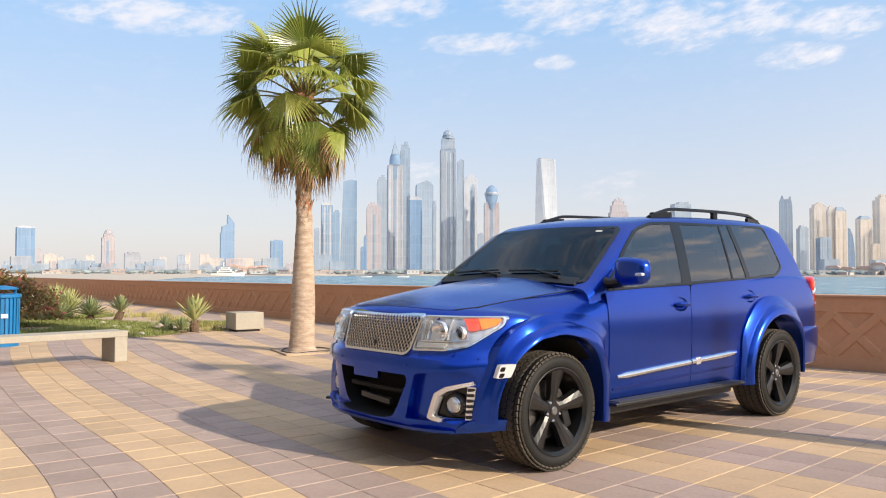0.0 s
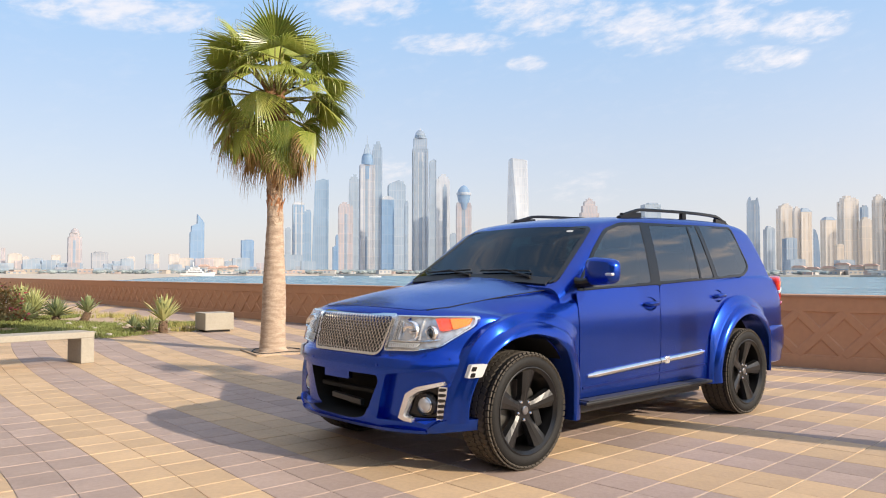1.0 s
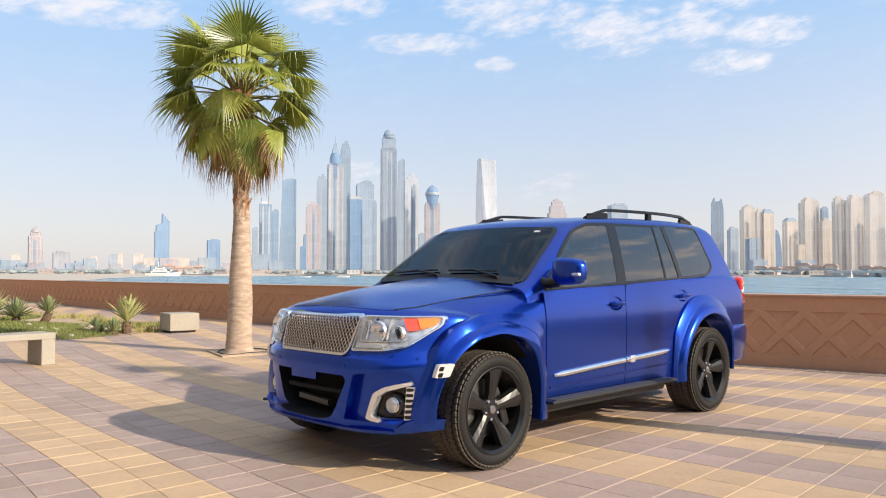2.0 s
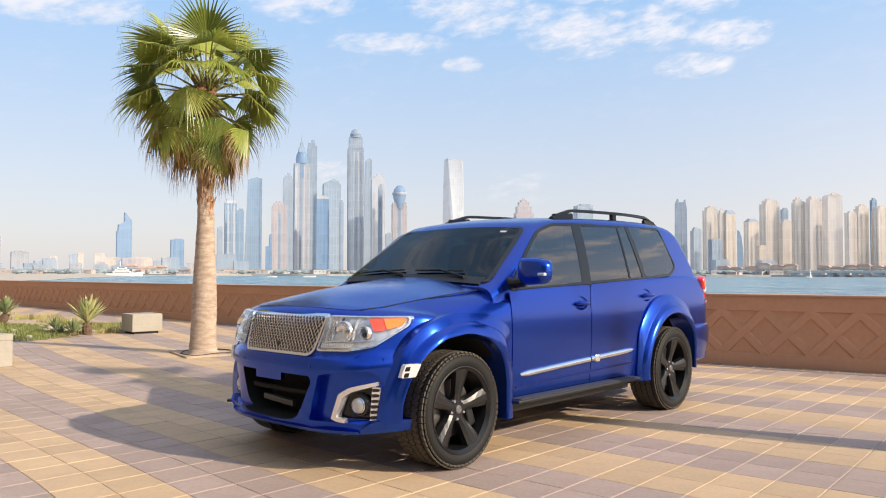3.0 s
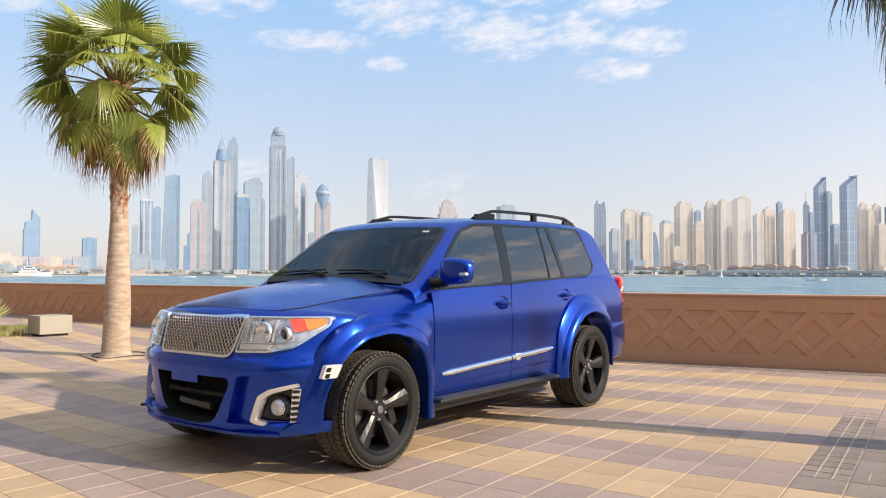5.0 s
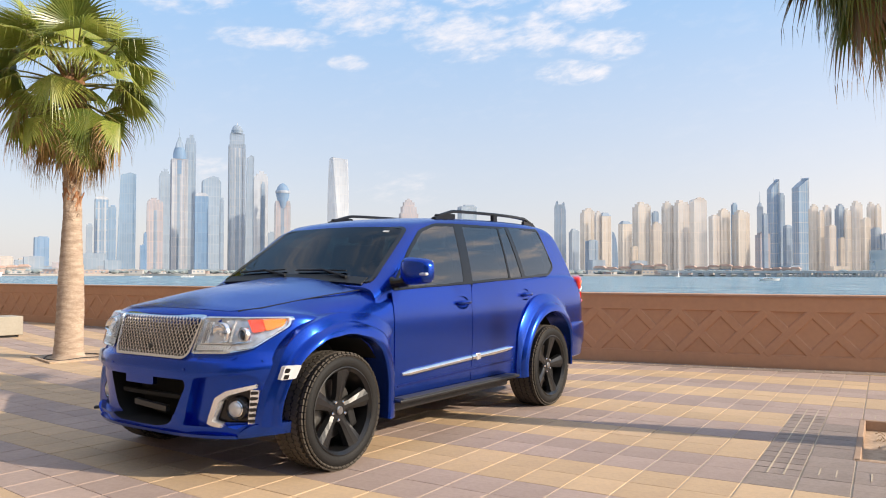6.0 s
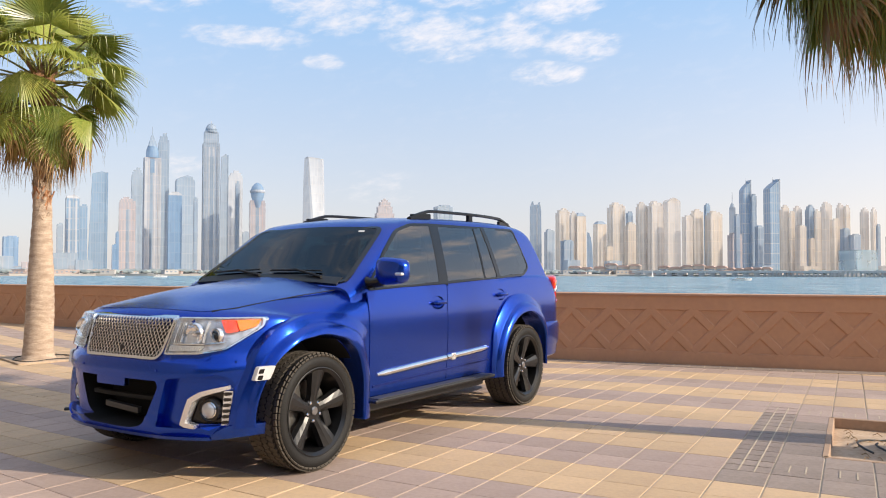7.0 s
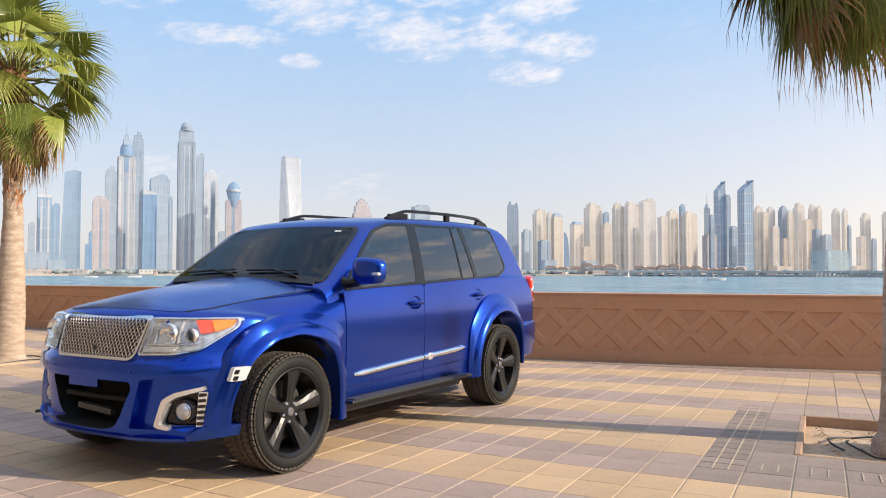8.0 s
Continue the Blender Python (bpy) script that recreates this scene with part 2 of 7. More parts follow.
BUSH = mat("bougainvillea_leaf", (0.085, 0.11, 0.022), 0.6, 0.0, 0.4, 4, random_by="island", second=(0.17, 0.09, 0.03))
BLOOM = mat("bougainvillea_bract", (0.38, 0.03, 0.07), 0.6, 0.0, 0.3, 6, random_by="island")
BIN = mat("blue_bin_paint", (0.01, 0.17, 0.42), 0.4, 0.0, 0.15, 5)
HOSE = mat("black_hose", (0.02, 0.02, 0.02), 0.6)
STICKER = mat("white_sticker", (0.7, 0.7, 0.7), 0.5)
WHITE = mat("white_gelcoat", (0.8, 0.8, 0.8), 0.35)


def water_material():
    m = bpy.data.materials.new("sea_water")
    m.use_nodes = True
    t = m.node_tree
    b = t.nodes["Principled BSDF"]
    b.inputs["Base Color"].default_value = (0.10, 0.235, 0.28, 1)
    b.inputs["Roughness"].default_value = 0.22
    coord, mp, nz, bp = (t.nodes.new(k) for k in ("ShaderNodeTexCoord", "ShaderNodeMapping", "ShaderNodeTexNoise", "ShaderNodeBump"))
    nz.inputs["Scale"].default_value, nz.inputs["Detail"].default_value = 0.5, 8.0
    bp.inputs["Strength"].default_value, bp.inputs["Distance"].default_value = 1.0, 1.6
    # ripple glints and shade put into the colour: bands of darker and paler water
    mp2, streak, rng, mix = (t.nodes.new(k) for k in ("ShaderNodeMapping", "ShaderNodeTexNoise", "ShaderNodeMapRange", "ShaderNodeMix"))
    mp2.inputs["Scale"].default_value, mp2.inputs["Rotation"].default_value = (1.0, 0.35, 1.0), (0, 0, radians(25))
    streak.inputs["Scale"].default_value, streak.inputs["Detail"].default_value, streak.inputs["Roughness"].default_value = 0.16, 9.0, 0.78
    rng.inputs[1].default_value, rng.inputs[2].default_value = 0.40, 0.60
    mix.data_type = "RGBA"
    mix.inputs[6].default_value, mix.inputs[7].default_value = (0.035, 0.135, 0.19, 1), (0.27, 0.40, 0.43, 1)
    links(t, (coord.outputs["Object"], mp.inputs[0]), (mp.outputs[0], nz.inputs["Vector"]), (nz.outputs["Fac"], bp.inputs["Height"]),
          (bp.outputs[0], b.inputs["Normal"]), (coord.outputs["Object"], mp2.inputs[0]), (mp2.outputs[0], streak.inputs["Vector"]),
          (streak.outputs["Fac"], rng.inputs[0]), (rng.outputs[0], mix.inputs[0]), (mix.outputs[2], b.inputs["Base Color"]))
    return m


SEA = water_material()


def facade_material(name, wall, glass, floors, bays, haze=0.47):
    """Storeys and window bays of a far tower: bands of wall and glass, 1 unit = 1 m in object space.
    Distance haze is imitated: a see-through share of the surface lets the bright sky show in its place."""
    m = bpy.data.materials.new(name)
    m.use_nodes = True
    t = m.node_tree
    b = t.nodes["Principled BSDF"]
    b.inputs["Roughness"].default_value = 0.6
    n = t.nodes.new
    coord, mp, br = n("ShaderNodeTexCoord"), n("ShaderNodeSeparateXYZ"), n("ShaderNodeTexBrick")
    sm, cmb = n("ShaderNodeMath"), n("ShaderNodeCombineXYZ")
    sm.operation = "ADD"
    br.inputs["Scale"].default_value = 1.0
    br.inputs["Brick Width"].default_value, br.inputs["Row Height"].default_value = bays, floors
    br.inputs["Mortar Size"].default_value, br.inputs["Mortar Smooth"].default_value = 1.1, 0.6
    br.offset = 0.0
    br.inputs["Color1"].default_value = (*glass, 1)
    br.inputs["Color2"].default_value = (*[c * 1.12 for c in glass], 1)
    br.inputs["Mortar"].default_value = (*wall, 1)
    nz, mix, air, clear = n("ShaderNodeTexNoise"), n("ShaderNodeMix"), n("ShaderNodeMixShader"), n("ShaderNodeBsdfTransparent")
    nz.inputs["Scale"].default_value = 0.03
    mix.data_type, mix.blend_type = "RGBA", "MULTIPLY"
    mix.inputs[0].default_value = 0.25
    # see-through share that stands in for haze
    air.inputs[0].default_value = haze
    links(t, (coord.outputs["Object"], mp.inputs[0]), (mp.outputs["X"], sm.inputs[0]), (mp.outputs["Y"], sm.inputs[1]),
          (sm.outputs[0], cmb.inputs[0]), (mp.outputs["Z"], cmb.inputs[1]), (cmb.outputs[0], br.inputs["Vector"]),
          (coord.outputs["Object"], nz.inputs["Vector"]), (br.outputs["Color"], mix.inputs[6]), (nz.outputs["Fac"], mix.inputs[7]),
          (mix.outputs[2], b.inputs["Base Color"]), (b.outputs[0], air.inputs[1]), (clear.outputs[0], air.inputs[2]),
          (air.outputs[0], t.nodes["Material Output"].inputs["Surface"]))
    return m

# ---- mesh tools ----


def part(name, bm, material, parent=None, label="", smooth=False, extra=()):
    me = bpy.data.meshes.new(name)
    if smooth:
        for f in bm.faces:
            f.smooth = True
    bm.to_mesh(me)
    bm.free()
    for m in (material, *extra):
        me.materials.append(m)
    if smooth:
        me.set_sharp_from_angle(angle=radians(38))
    ob = new(name, me)
    if parent:
        ob.parent = parent
    if label:
        ob["label"] = label
    return ob


def shared(name, me, parent, m=None):
    ob = new(name, me)
    ob.parent = parent
    if m is not None:
        ob.matrix_basis = m
    return ob


def empty(name, m=None):
    ob = new(name)
    ob.empty_display_size = 0.2
    if m is not None:
        ob.matrix_world = m
    return ob


def box(bm, size, m=None, bevel=0.0, segments=1):
    made = bmesh.ops.create_cube(bm, size=1.0, matrix=(m or Matrix()) @ Matrix.Diagonal((*size, 1)))
    if bevel:
        edges = {e for v in made["verts"] for e in v.link_edges}
        bmesh.ops.bevel(bm, geom=list(edges), offset=bevel, segments=segments, affect="EDGES", profile=0.5)
    return bm


def boxed(size, m=None, bevel=0.0, segments=1):
    return box(bmesh.new(), size, m, bevel, segments)


def lathe(bm, profile, steps=48, m=None, closed=False):
    """Turns (radius, height) pairs round z."""
    m = m or Matrix()
    rings = []
    for r, z in profile:
        rings.append([bm.verts.new(m @ Vector((r * math.cos(2 * math.pi * i / steps), r * math.sin(2 * math.pi * i / steps), z))) for i in range(steps)])
    pairs = list(zip(rings, rings[1:])) + ([(rings[-1], rings[0])] if closed else [])
    for a, b in pairs:
        for i in range(steps):
            j = (i + 1) % steps
            bm.faces.new((a[i], a[j], b[j], b[i]))
    if not closed:
        for ring, flip in ((rings[0], True), (rings[-1], False)):
            bm.faces.new(ring[::-1] if flip else ring)
    return bm


def tube(bm, points, radii, sides=8, cap=True):
    points = [Vector(p) for p in points]
    rings = []
    for i, p in enumerate(points):
        d = (points[min(i + 1, len(points) - 1)] - points[max(i - 1, 0)]).normalized()
        q = d.to_track_quat("Z", "Y")
        r = radii[i] if isinstance(radii, (list, tuple)) else radii
        rings.append([bm.verts.new(p + q @ Vector((r * math.cos(2 * math.pi * k / sides), r * math.sin(2 * math.pi * k / sides), 0))) for k in range(sides)])
    for a, b in zip(rings, rings[1:]):
        for k in range(sides):
            j = (k + 1) % sides
            bm.faces.new((a[k], a[j], b[j], b[k]))
    if cap:
        bm.faces.new(rings[0][::-1])
        bm.faces.new(rings[-1])
    return bm


def curve_at(keys, x):
    """Smooth value between (x, value) keys in rising or falling order."""
    ks = sorted(keys)
    if x <= ks[0][0]:
        return ks[0][1]
    if x >= ks[-1][0]:
        return ks[-1][1]
    i = max(j for j in range(len(ks) - 1) if ks[j][0] <= x)
    slope = [(b[1] - a[1]) / (b[0] - a[0]) for a, b in zip(ks, ks[1:])]

    def tangent(j):
        if j == 0 or j == len(ks) - 1:
            return slope[0] if j == 0 else slope[-1]
        p, q = slope[j - 1], slope[j]
        return 0.0 if p * q <= 0 else 2 * p * q / (p + q)
    h = ks[i + 1][0] - ks[i][0]
    u = (x - ks[i][0]) / h
    return ((1 + 2 * u) * (1 - u) ** 2 * ks[i][1] + u * (1 - u) ** 2 * h * tangent(i)
            + u * u * (3 - 2 * u) * ks[i + 1][1] + u * u * (u - 1) * h * tangent(i + 1))


def rounded(poly, r, n=4):
    out = []
    k = len(poly)
    for i in range(k):
        a, b, c = (Vector(poly[j % k]) for j in (i - 1, i, i + 1))
        u, v = (a - b), (c - b)
        s = min(r, u.length * 0.45, v.length * 0.45)
        p, q = b + u.normalized() * s, b + v.normalized() * s
        for j in range(n + 1):
            w = j / n
            out.append(tuple(p * (1 - w) ** 2 + b * (2 * w * (1 - w)) + q * w * w))
    return out


def panel(outline, fmap, off, depth, step=0.06, bm=None, closing=False):
    """A sheet with that flat outline, laid on a curved surface fmap(a, b, off), off proud and depth thick."""
    flat = bmesh.new()
    flat.faces.new([flat.verts.new((a, b, 0)) for a, b in outline])
    lo = [min(p[i] for p in outline) for i in (0, 1)]
    hi = [max(p[i] for p in outline) for i in (0, 1)]
    for axis in (0, 1):
        k = max(1, int((hi[axis] - lo[axis]) / step))
        for i in range(1, k):
            co, no = [0, 0, 0], [0, 0, 0]
            co[axis], no[axis] = lo[axis] + (hi[axis] - lo[axis]) * i / k, 1
            bmesh.ops.bisect_plane(flat, geom=flat.verts[:] + flat.edges[:] + flat.faces[:], plane_co=co, plane_no=no)
    bm = bm or bmesh.new()
    top = {v: bm.verts.new(fmap(v.co.x, v.co.y, off)) for v in flat.verts}
    low = {v: bm.verts.new(fmap(v.co.x, v.co.y, off - depth)) for v in flat.verts if v.is_boundary}
    for f in flat.faces:
        bm.faces.new([top[v] for v in f.verts])
    for e in flat.edges:
        if e.is_boundary and not closing:
            a, b = e.verts
            bm.faces.new((top[a], top[b], low[b], low[a]))
    flat.free()
    if closing:
        bmesh.ops.remove_doubles(bm, verts=bm.verts[:], dist=1e-5)
    bmesh.ops.recalc_face_normals(bm, faces=bm.faces[:])
    return bm


def slab(outline, fmap, outer, inner, step=0.05):
    """A closed block with that flat outline between two heights over a curved surface."""
    bm = panel(outline, fmap, outer, outer - inner, step)
    return panel(outline, fmap, inner, inner - outer, step, bm, closing=True)


def strip(points, fmap, half, off, depth, bm=None, closed=False, taper=None):
    """A band of that half width along flat points, on a curved surface."""
    bm = bm or bmesh.new()
    k = len(points)
    rows = []
    for i, p in enumerate(points):
        a = Vector(points[(i - 1) % k] if closed else points[max(i - 1, 0)])
        b = Vector(points[(i + 1) % k] if closed else points[min(i + 1, k - 1)])
        d = (b - a).normalized()
        nrm = Vector((-d.y, d.x))
        h = half * (taper[i] if taper else 1)
        c = Vector(p)
        l, r = c + nrm * h, c - nrm * h
        rows.append([bm.verts.new(fmap(q.x, q.y, o)) for q, o in ((l, off - depth), (l * 0.8 + c * 0.2, off), (r * 0.8 + c * 0.2, off), (r, off - depth))])
    pairs = list(zip(rows, rows[1:])) + ([(rows[-1], rows[0])] if closed else [])
    for a, b in pairs:
        for j in range(3):
            bm.faces.new((a[j], a[j + 1], b[j + 1], b[j]))
    if not closed:
        bm.faces.new(rows[0][::-1])
        bm.faces.new(rows[-1])
    bmesh.ops.recalc_face_normals(bm, faces=bm.faces[:])
    return bm


def line(points, n=8):
    """Points along a polyline, evenly added."""
    out = []
    for a, b in zip(points, points[1:]):
        for i in range(n):
            w = i / n
            out.append(tuple(x * (1 - w) + y * w for x, y in zip(a, b)))
    return out + [tuple(points[-1])]


def frame_on(p, az):
    """At point p, x along compass bearing az (clockwise from +y)."""
    return pose(*p, 0, 0, 90 - az)

# ---- the setting ----
# the sea wall's inner face runs through these turns of the promenade, from far along the shore to beyond the near palm
TURNS = [(-110.0, 151.8), (-60.0, 90.1), (-28.0, 50.6), (-15.5, 35.2), (-9.85, 28.05), (-5.0, 22.0), (-0.9, 17.2), (2.7, 12.75), (5.05, 10.4), (8.55, 7.75), (12.7, 5.2), (17.6, 2.9), (30.0, -2.4), (48.0, -10.0)]
LOW = [(-30.0, 0.925), (-6.0, 0.986)]           # its height's factor, by the way along


def wall_table():
    """Even steps of 0.25 m along a smooth line through the turns; 0 lies beside the car's tail."""
    p = [np.array(q) for q in TURNS]
    pts = []
    for i in range(len(p) - 1):
        a, b, c, d = p[max(i - 1, 0)], p[i], p[i + 1], p[min(i + 2, len(p) - 1)]
        l = np.linalg.norm(c - b)
        ta = (c - a) / (np.linalg.norm(b - a) + l) * l if i else c - b
        tb = (d - b) / (np.linalg.norm(d - c) + l) * l if i + 2 < len(p) else c - b
        for u in np.arange(0, 1, 0.02):
            pts.append((1 + 2 * u) * (1 - u) ** 2 * b + u * (1 - u) ** 2 * ta + u * u * (3 - 2 * u) * c + u * u * (u - 1) * tb)
    pts = np.array(pts)
    s = np.concatenate(([0], np.cumsum(np.linalg.norm(np.diff(pts, axis=0), axis=1))))
    near = int(np.argmin(np.linalg.norm(pts - np.array((5.75, 9.77)), axis=1)))
    return s - s[near], pts


WALL_S, WALL_P = wall_table()
S0, S1 = -165.0, 40.0


def wall_point(s):
    return Vector((float(np.interp(s, WALL_S, WALL_P[:, 0])), float(np.interp(s, WALL_S, WALL_P[:, 1]))))


def on_wall(s, off=0.0):
    """Point on the wall's line at s, off metres towards the promenade, the way along it, and its height's factor."""
    p = wall_point(s)
    along = (wall_point(s + 0.4) - wall_point(s - 0.4)).normalized()
    return p + Vector((along.y, -along.x)) * off, along, curve_at(LOW, s)


def seaward(c):
    """How far a point lies beyond the wall's face, towards the sea."""
    i = int(np.argmin((WALL_P[:, 0] - c.x) ** 2 + (WALL_P[:, 1] - c.y) ** 2))
    p, along, _ = on_wall(WALL_S[i])
    return -(c - p).dot(Vector((along.y, -along.x)))


def sweep(name, s0, s1, section, material, parent=None, step=1.0, label=""):
    """A section of (off, z) points drawn along the wall's line."""
    bm = bmesh.new()
    k = max(1, int((s1 - s0) / step))
    rows = []
    for i in range(k + 1):
        s = s0 + (s1 - s0) * i / k
        row = []
        for off, z in section:
            p, _, high = on_wall(s, off)
            row.append(bm.verts.new((p.x, p.y, z * high)))
        rows.append(row)
    m = len(section)
    for a, b in zip(rows, rows[1:]):
        for j in range(m):
            bm.faces.new((a[j], b[j], b[(j + 1) % m], a[(j + 1) % m]))
    bm.faces.new(rows[0])
    bm.faces.new(rows[-1][::-1])
    bmesh.ops.recalc_face_normals(bm, faces=bm.faces[:])
    return part(name, bm, material, parent, label)


PAVE_C, D_TH = Vector((35.6, 36.1)), radians(0.370)
TH0 = radians(-134.785) + D_TH / 2


def corner(i, k):
    """The point on joint line i and row line k of the paving."""
    th = TH0 + i * D_TH
    u = math.tanh((math.degrees(th) + 139.2) / 1.4)
    r = 45.745 - 0.085 * u + k * (0.306 + 0.026 * u)
    return Vector((PAVE_C.x + r * math.cos(th), PAVE_C.y + r * math.sin(th)))


PIT = [tuple(corner(i, k)) for i, k in ((-0.5, -3), (-0.5, -8), (3.5, -8), (3.5, -3))]   # the near palm's pit


def build_unseen_wall():
    """A plain wall added out of view: closes the promenade behind the camera and darkens the car's reflections."""
    bm = bmesh.new()
    pts = [(14, -30), (-8, -28), (-22, -18), (-24, -2), (-26, 9), (-28, 22), (-31, 38)]
    for (x0, y0), (x1, y1), high in zip(pts, pts[1:], (12.0, 16.0, 26.0, 26.0, 26.0, 26.0)):
        d = math.hypot(x1 - x0, y1 - y0)
        box(bm, (d + 0.5, 0.6, high), pose((x0 + x1) / 2, (y0 + y1) / 2, high / 2, 0, 0, math.degrees(math.atan2(y1 - y0, x1 - x0))))
    tagged(part("unseen_wall", bm, mat("unseen_wall_brown", (0.22, 0.19, 0.16), 0.7, vary=0.2, scale=0.4)), "unseen plain brown wall added to darken the car's reflections", "wall", kind="structure")


def build_ground():
    bm = bmesh.new()
    pts = [on_wall(S0 + (S1 - S0) * i / 80, -0.2)[0] for i in range(81)]
    pts += [Vector((180, -160)), Vector((0, -260)), Vector((-220, -160)), Vector((-220, 120))]
    bm.faces.new([bm.verts.new((p.x, p.y, -0.005)) for p in pts])
    bmesh.ops.triangulate(bm, faces=bm.faces[:])
    mid = sum((Vector(q) for q in PIT), Vector((0, 0))) / 4
    sides = list(zip(PIT, PIT[1:] + PIT[:1]))
    for a, b in sides:
        bmesh.ops.bisect_plane(bm, geom=bm.verts[:] + bm.edges[:] + bm.faces[:], plane_co=(*a, 0), plane_no=(b[1] - a[1], a[0] - b[0], 0))
    gone = []
    for f in bm.faces:
        c = f.calc_center_median()
        if all(((b[0] - a[0]) * (c.y - a[1]) - (b[1] - a[1]) * (c.x - a[0])) * ((b[0] - a[0]) * (mid.y - a[1]) - (b[1] - a[1]) * (mid.x - a[0])) > 0 for a, b in sides):
            gone.append(f)
    bmesh.ops.delete(bm, geom=gone, context="FACES")
    bmesh.ops.recalc_face_normals(bm, faces=bm.faces[:])
    for f in bm.faces:
        if f.normal.z < 0:
            f.normal_flip()
    tagged(part("pavement", bm, GROUT), "pale sandy bedding of the promenade under its pavers", "pavement", kind="structure")
    bm = bmesh.new()
    bmesh.ops.create_circle(bm, cap_ends=True, radius=4900, segments=96, matrix=pose(0, 0, -3.0))
    tagged(part("water", bm, SEA), "calm rippled blue-green sea", "sea", kind="structure")
    # embankment below the wall, down to the sea
    tagged(sweep("embankment", S0, S1, [(-0.2, -0.02), (-0.45, -0.02), (-0.8, -3.6), (-0.2, -3.6)], WALL, step=3.0),
           "brown sea embankment below the parapet wall", "embankment", kind="structure")


def build_wall():
    w = empty("wall_sea")
    tagged(w, "brown rendered parapet wall with a relief of crossed straps", "wall", kind="structure")
    sweep("core", S0, S1, [(-0.020, 0.0), (-0.020, 0.96), (-0.26, 0.96), (-0.26, 0.0)], WALL, w)
    sweep("plinth", S0, S1, [(0.0, 0.0), (0.0, 0.175), (-0.056, 0.20), (-0.056, 0.0)], WALL, w)
    sweep("top_band", S0, S1, [(0.0, 0.765), (0.0, 0.958), (-0.056, 0.958), (-0.056, 0.742)], WALL, w)
    sweep("coping", S0, S1, [(0.018, 0.961), (0.018, 0.985), (0.008, 0.992), (-0.275, 0.992), (-0.28, 0.961)], CAP, w)
    # crossed straps, one pair to a bay
    bay, z0, z1 = 0.565, 0.18, 0.76
    flat = []
    for sgn in (1, -1):
        bm = bmesh.new()
        ang = math.atan2(z1 - z0, bay * 1.02)
        long = math.hypot(z1 - z0, bay * 1.02) + 0.02
        box(bm, (long, 0.056, 0.128), pose(0, 0, 0, 0, -math.degrees(ang) * sgn, 0), 0.024 if sgn > 0 else 0.019, 3 if sgn > 0 else 1)
        me = bpy.data.meshes.new("strap")
        bm.to_mesh(me)
        bm.free()
        me.materials.append(WALL)
        flat.append(me)
    k0, k1 = -142, 34
    for k in range(k0, k1):
        p, along, high = on_wall(k * bay, -0.028)
        m = Matrix.Translation((p.x, p.y, (z0 + z1) / 2 * high)) @ Matrix.Rotation(math.atan2(along.y, along.x), 4, "Z") @ Matrix.Diagonal((1, 1, high, 1))
        shared("strap", flat[0], w, m)
        m2 = m @ Matrix.Translation((0, 0.004, 0))
        shared("strap", flat[1], w, m2)


build_ground()
build_wall()
build_unseen_wall()

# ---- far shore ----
# distance haze is put into these pale tones; cream also carries sunlight
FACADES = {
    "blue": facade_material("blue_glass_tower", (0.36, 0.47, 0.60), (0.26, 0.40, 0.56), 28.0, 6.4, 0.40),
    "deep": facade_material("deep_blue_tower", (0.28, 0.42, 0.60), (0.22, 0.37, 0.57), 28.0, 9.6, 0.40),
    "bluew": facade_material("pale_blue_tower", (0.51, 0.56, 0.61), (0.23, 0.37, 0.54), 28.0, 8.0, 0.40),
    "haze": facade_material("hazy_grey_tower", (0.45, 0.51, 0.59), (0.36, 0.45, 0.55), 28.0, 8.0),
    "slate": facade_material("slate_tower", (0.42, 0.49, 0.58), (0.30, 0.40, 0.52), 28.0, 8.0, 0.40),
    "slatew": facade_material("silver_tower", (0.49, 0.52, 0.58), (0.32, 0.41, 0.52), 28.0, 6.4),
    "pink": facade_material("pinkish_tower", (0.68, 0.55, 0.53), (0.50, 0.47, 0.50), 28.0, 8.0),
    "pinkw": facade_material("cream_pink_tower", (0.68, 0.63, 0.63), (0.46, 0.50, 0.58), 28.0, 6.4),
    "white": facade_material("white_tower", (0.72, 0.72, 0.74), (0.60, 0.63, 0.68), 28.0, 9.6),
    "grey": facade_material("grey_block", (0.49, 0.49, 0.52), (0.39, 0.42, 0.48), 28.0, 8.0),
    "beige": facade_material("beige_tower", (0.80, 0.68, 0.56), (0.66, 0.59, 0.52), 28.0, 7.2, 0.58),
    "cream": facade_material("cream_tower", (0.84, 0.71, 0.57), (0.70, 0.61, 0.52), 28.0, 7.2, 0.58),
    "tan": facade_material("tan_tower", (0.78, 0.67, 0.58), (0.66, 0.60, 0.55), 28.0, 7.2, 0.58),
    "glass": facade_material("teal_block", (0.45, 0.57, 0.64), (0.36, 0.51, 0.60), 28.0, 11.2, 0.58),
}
WORDS = {"blue": "blue glass", "deep": "deep blue glass", "bluew": "pale blue glass", "haze": "hazy grey-blue", "slate": "slate-grey", "slatew": "silver-grey", "pink": "pinkish stone",
         "pinkw": "cream", "white": "white", "grey": "grey concrete", "beige": "beige stone", "cream": "sunlit cream", "tan": "tan stone", "glass": "teal"}
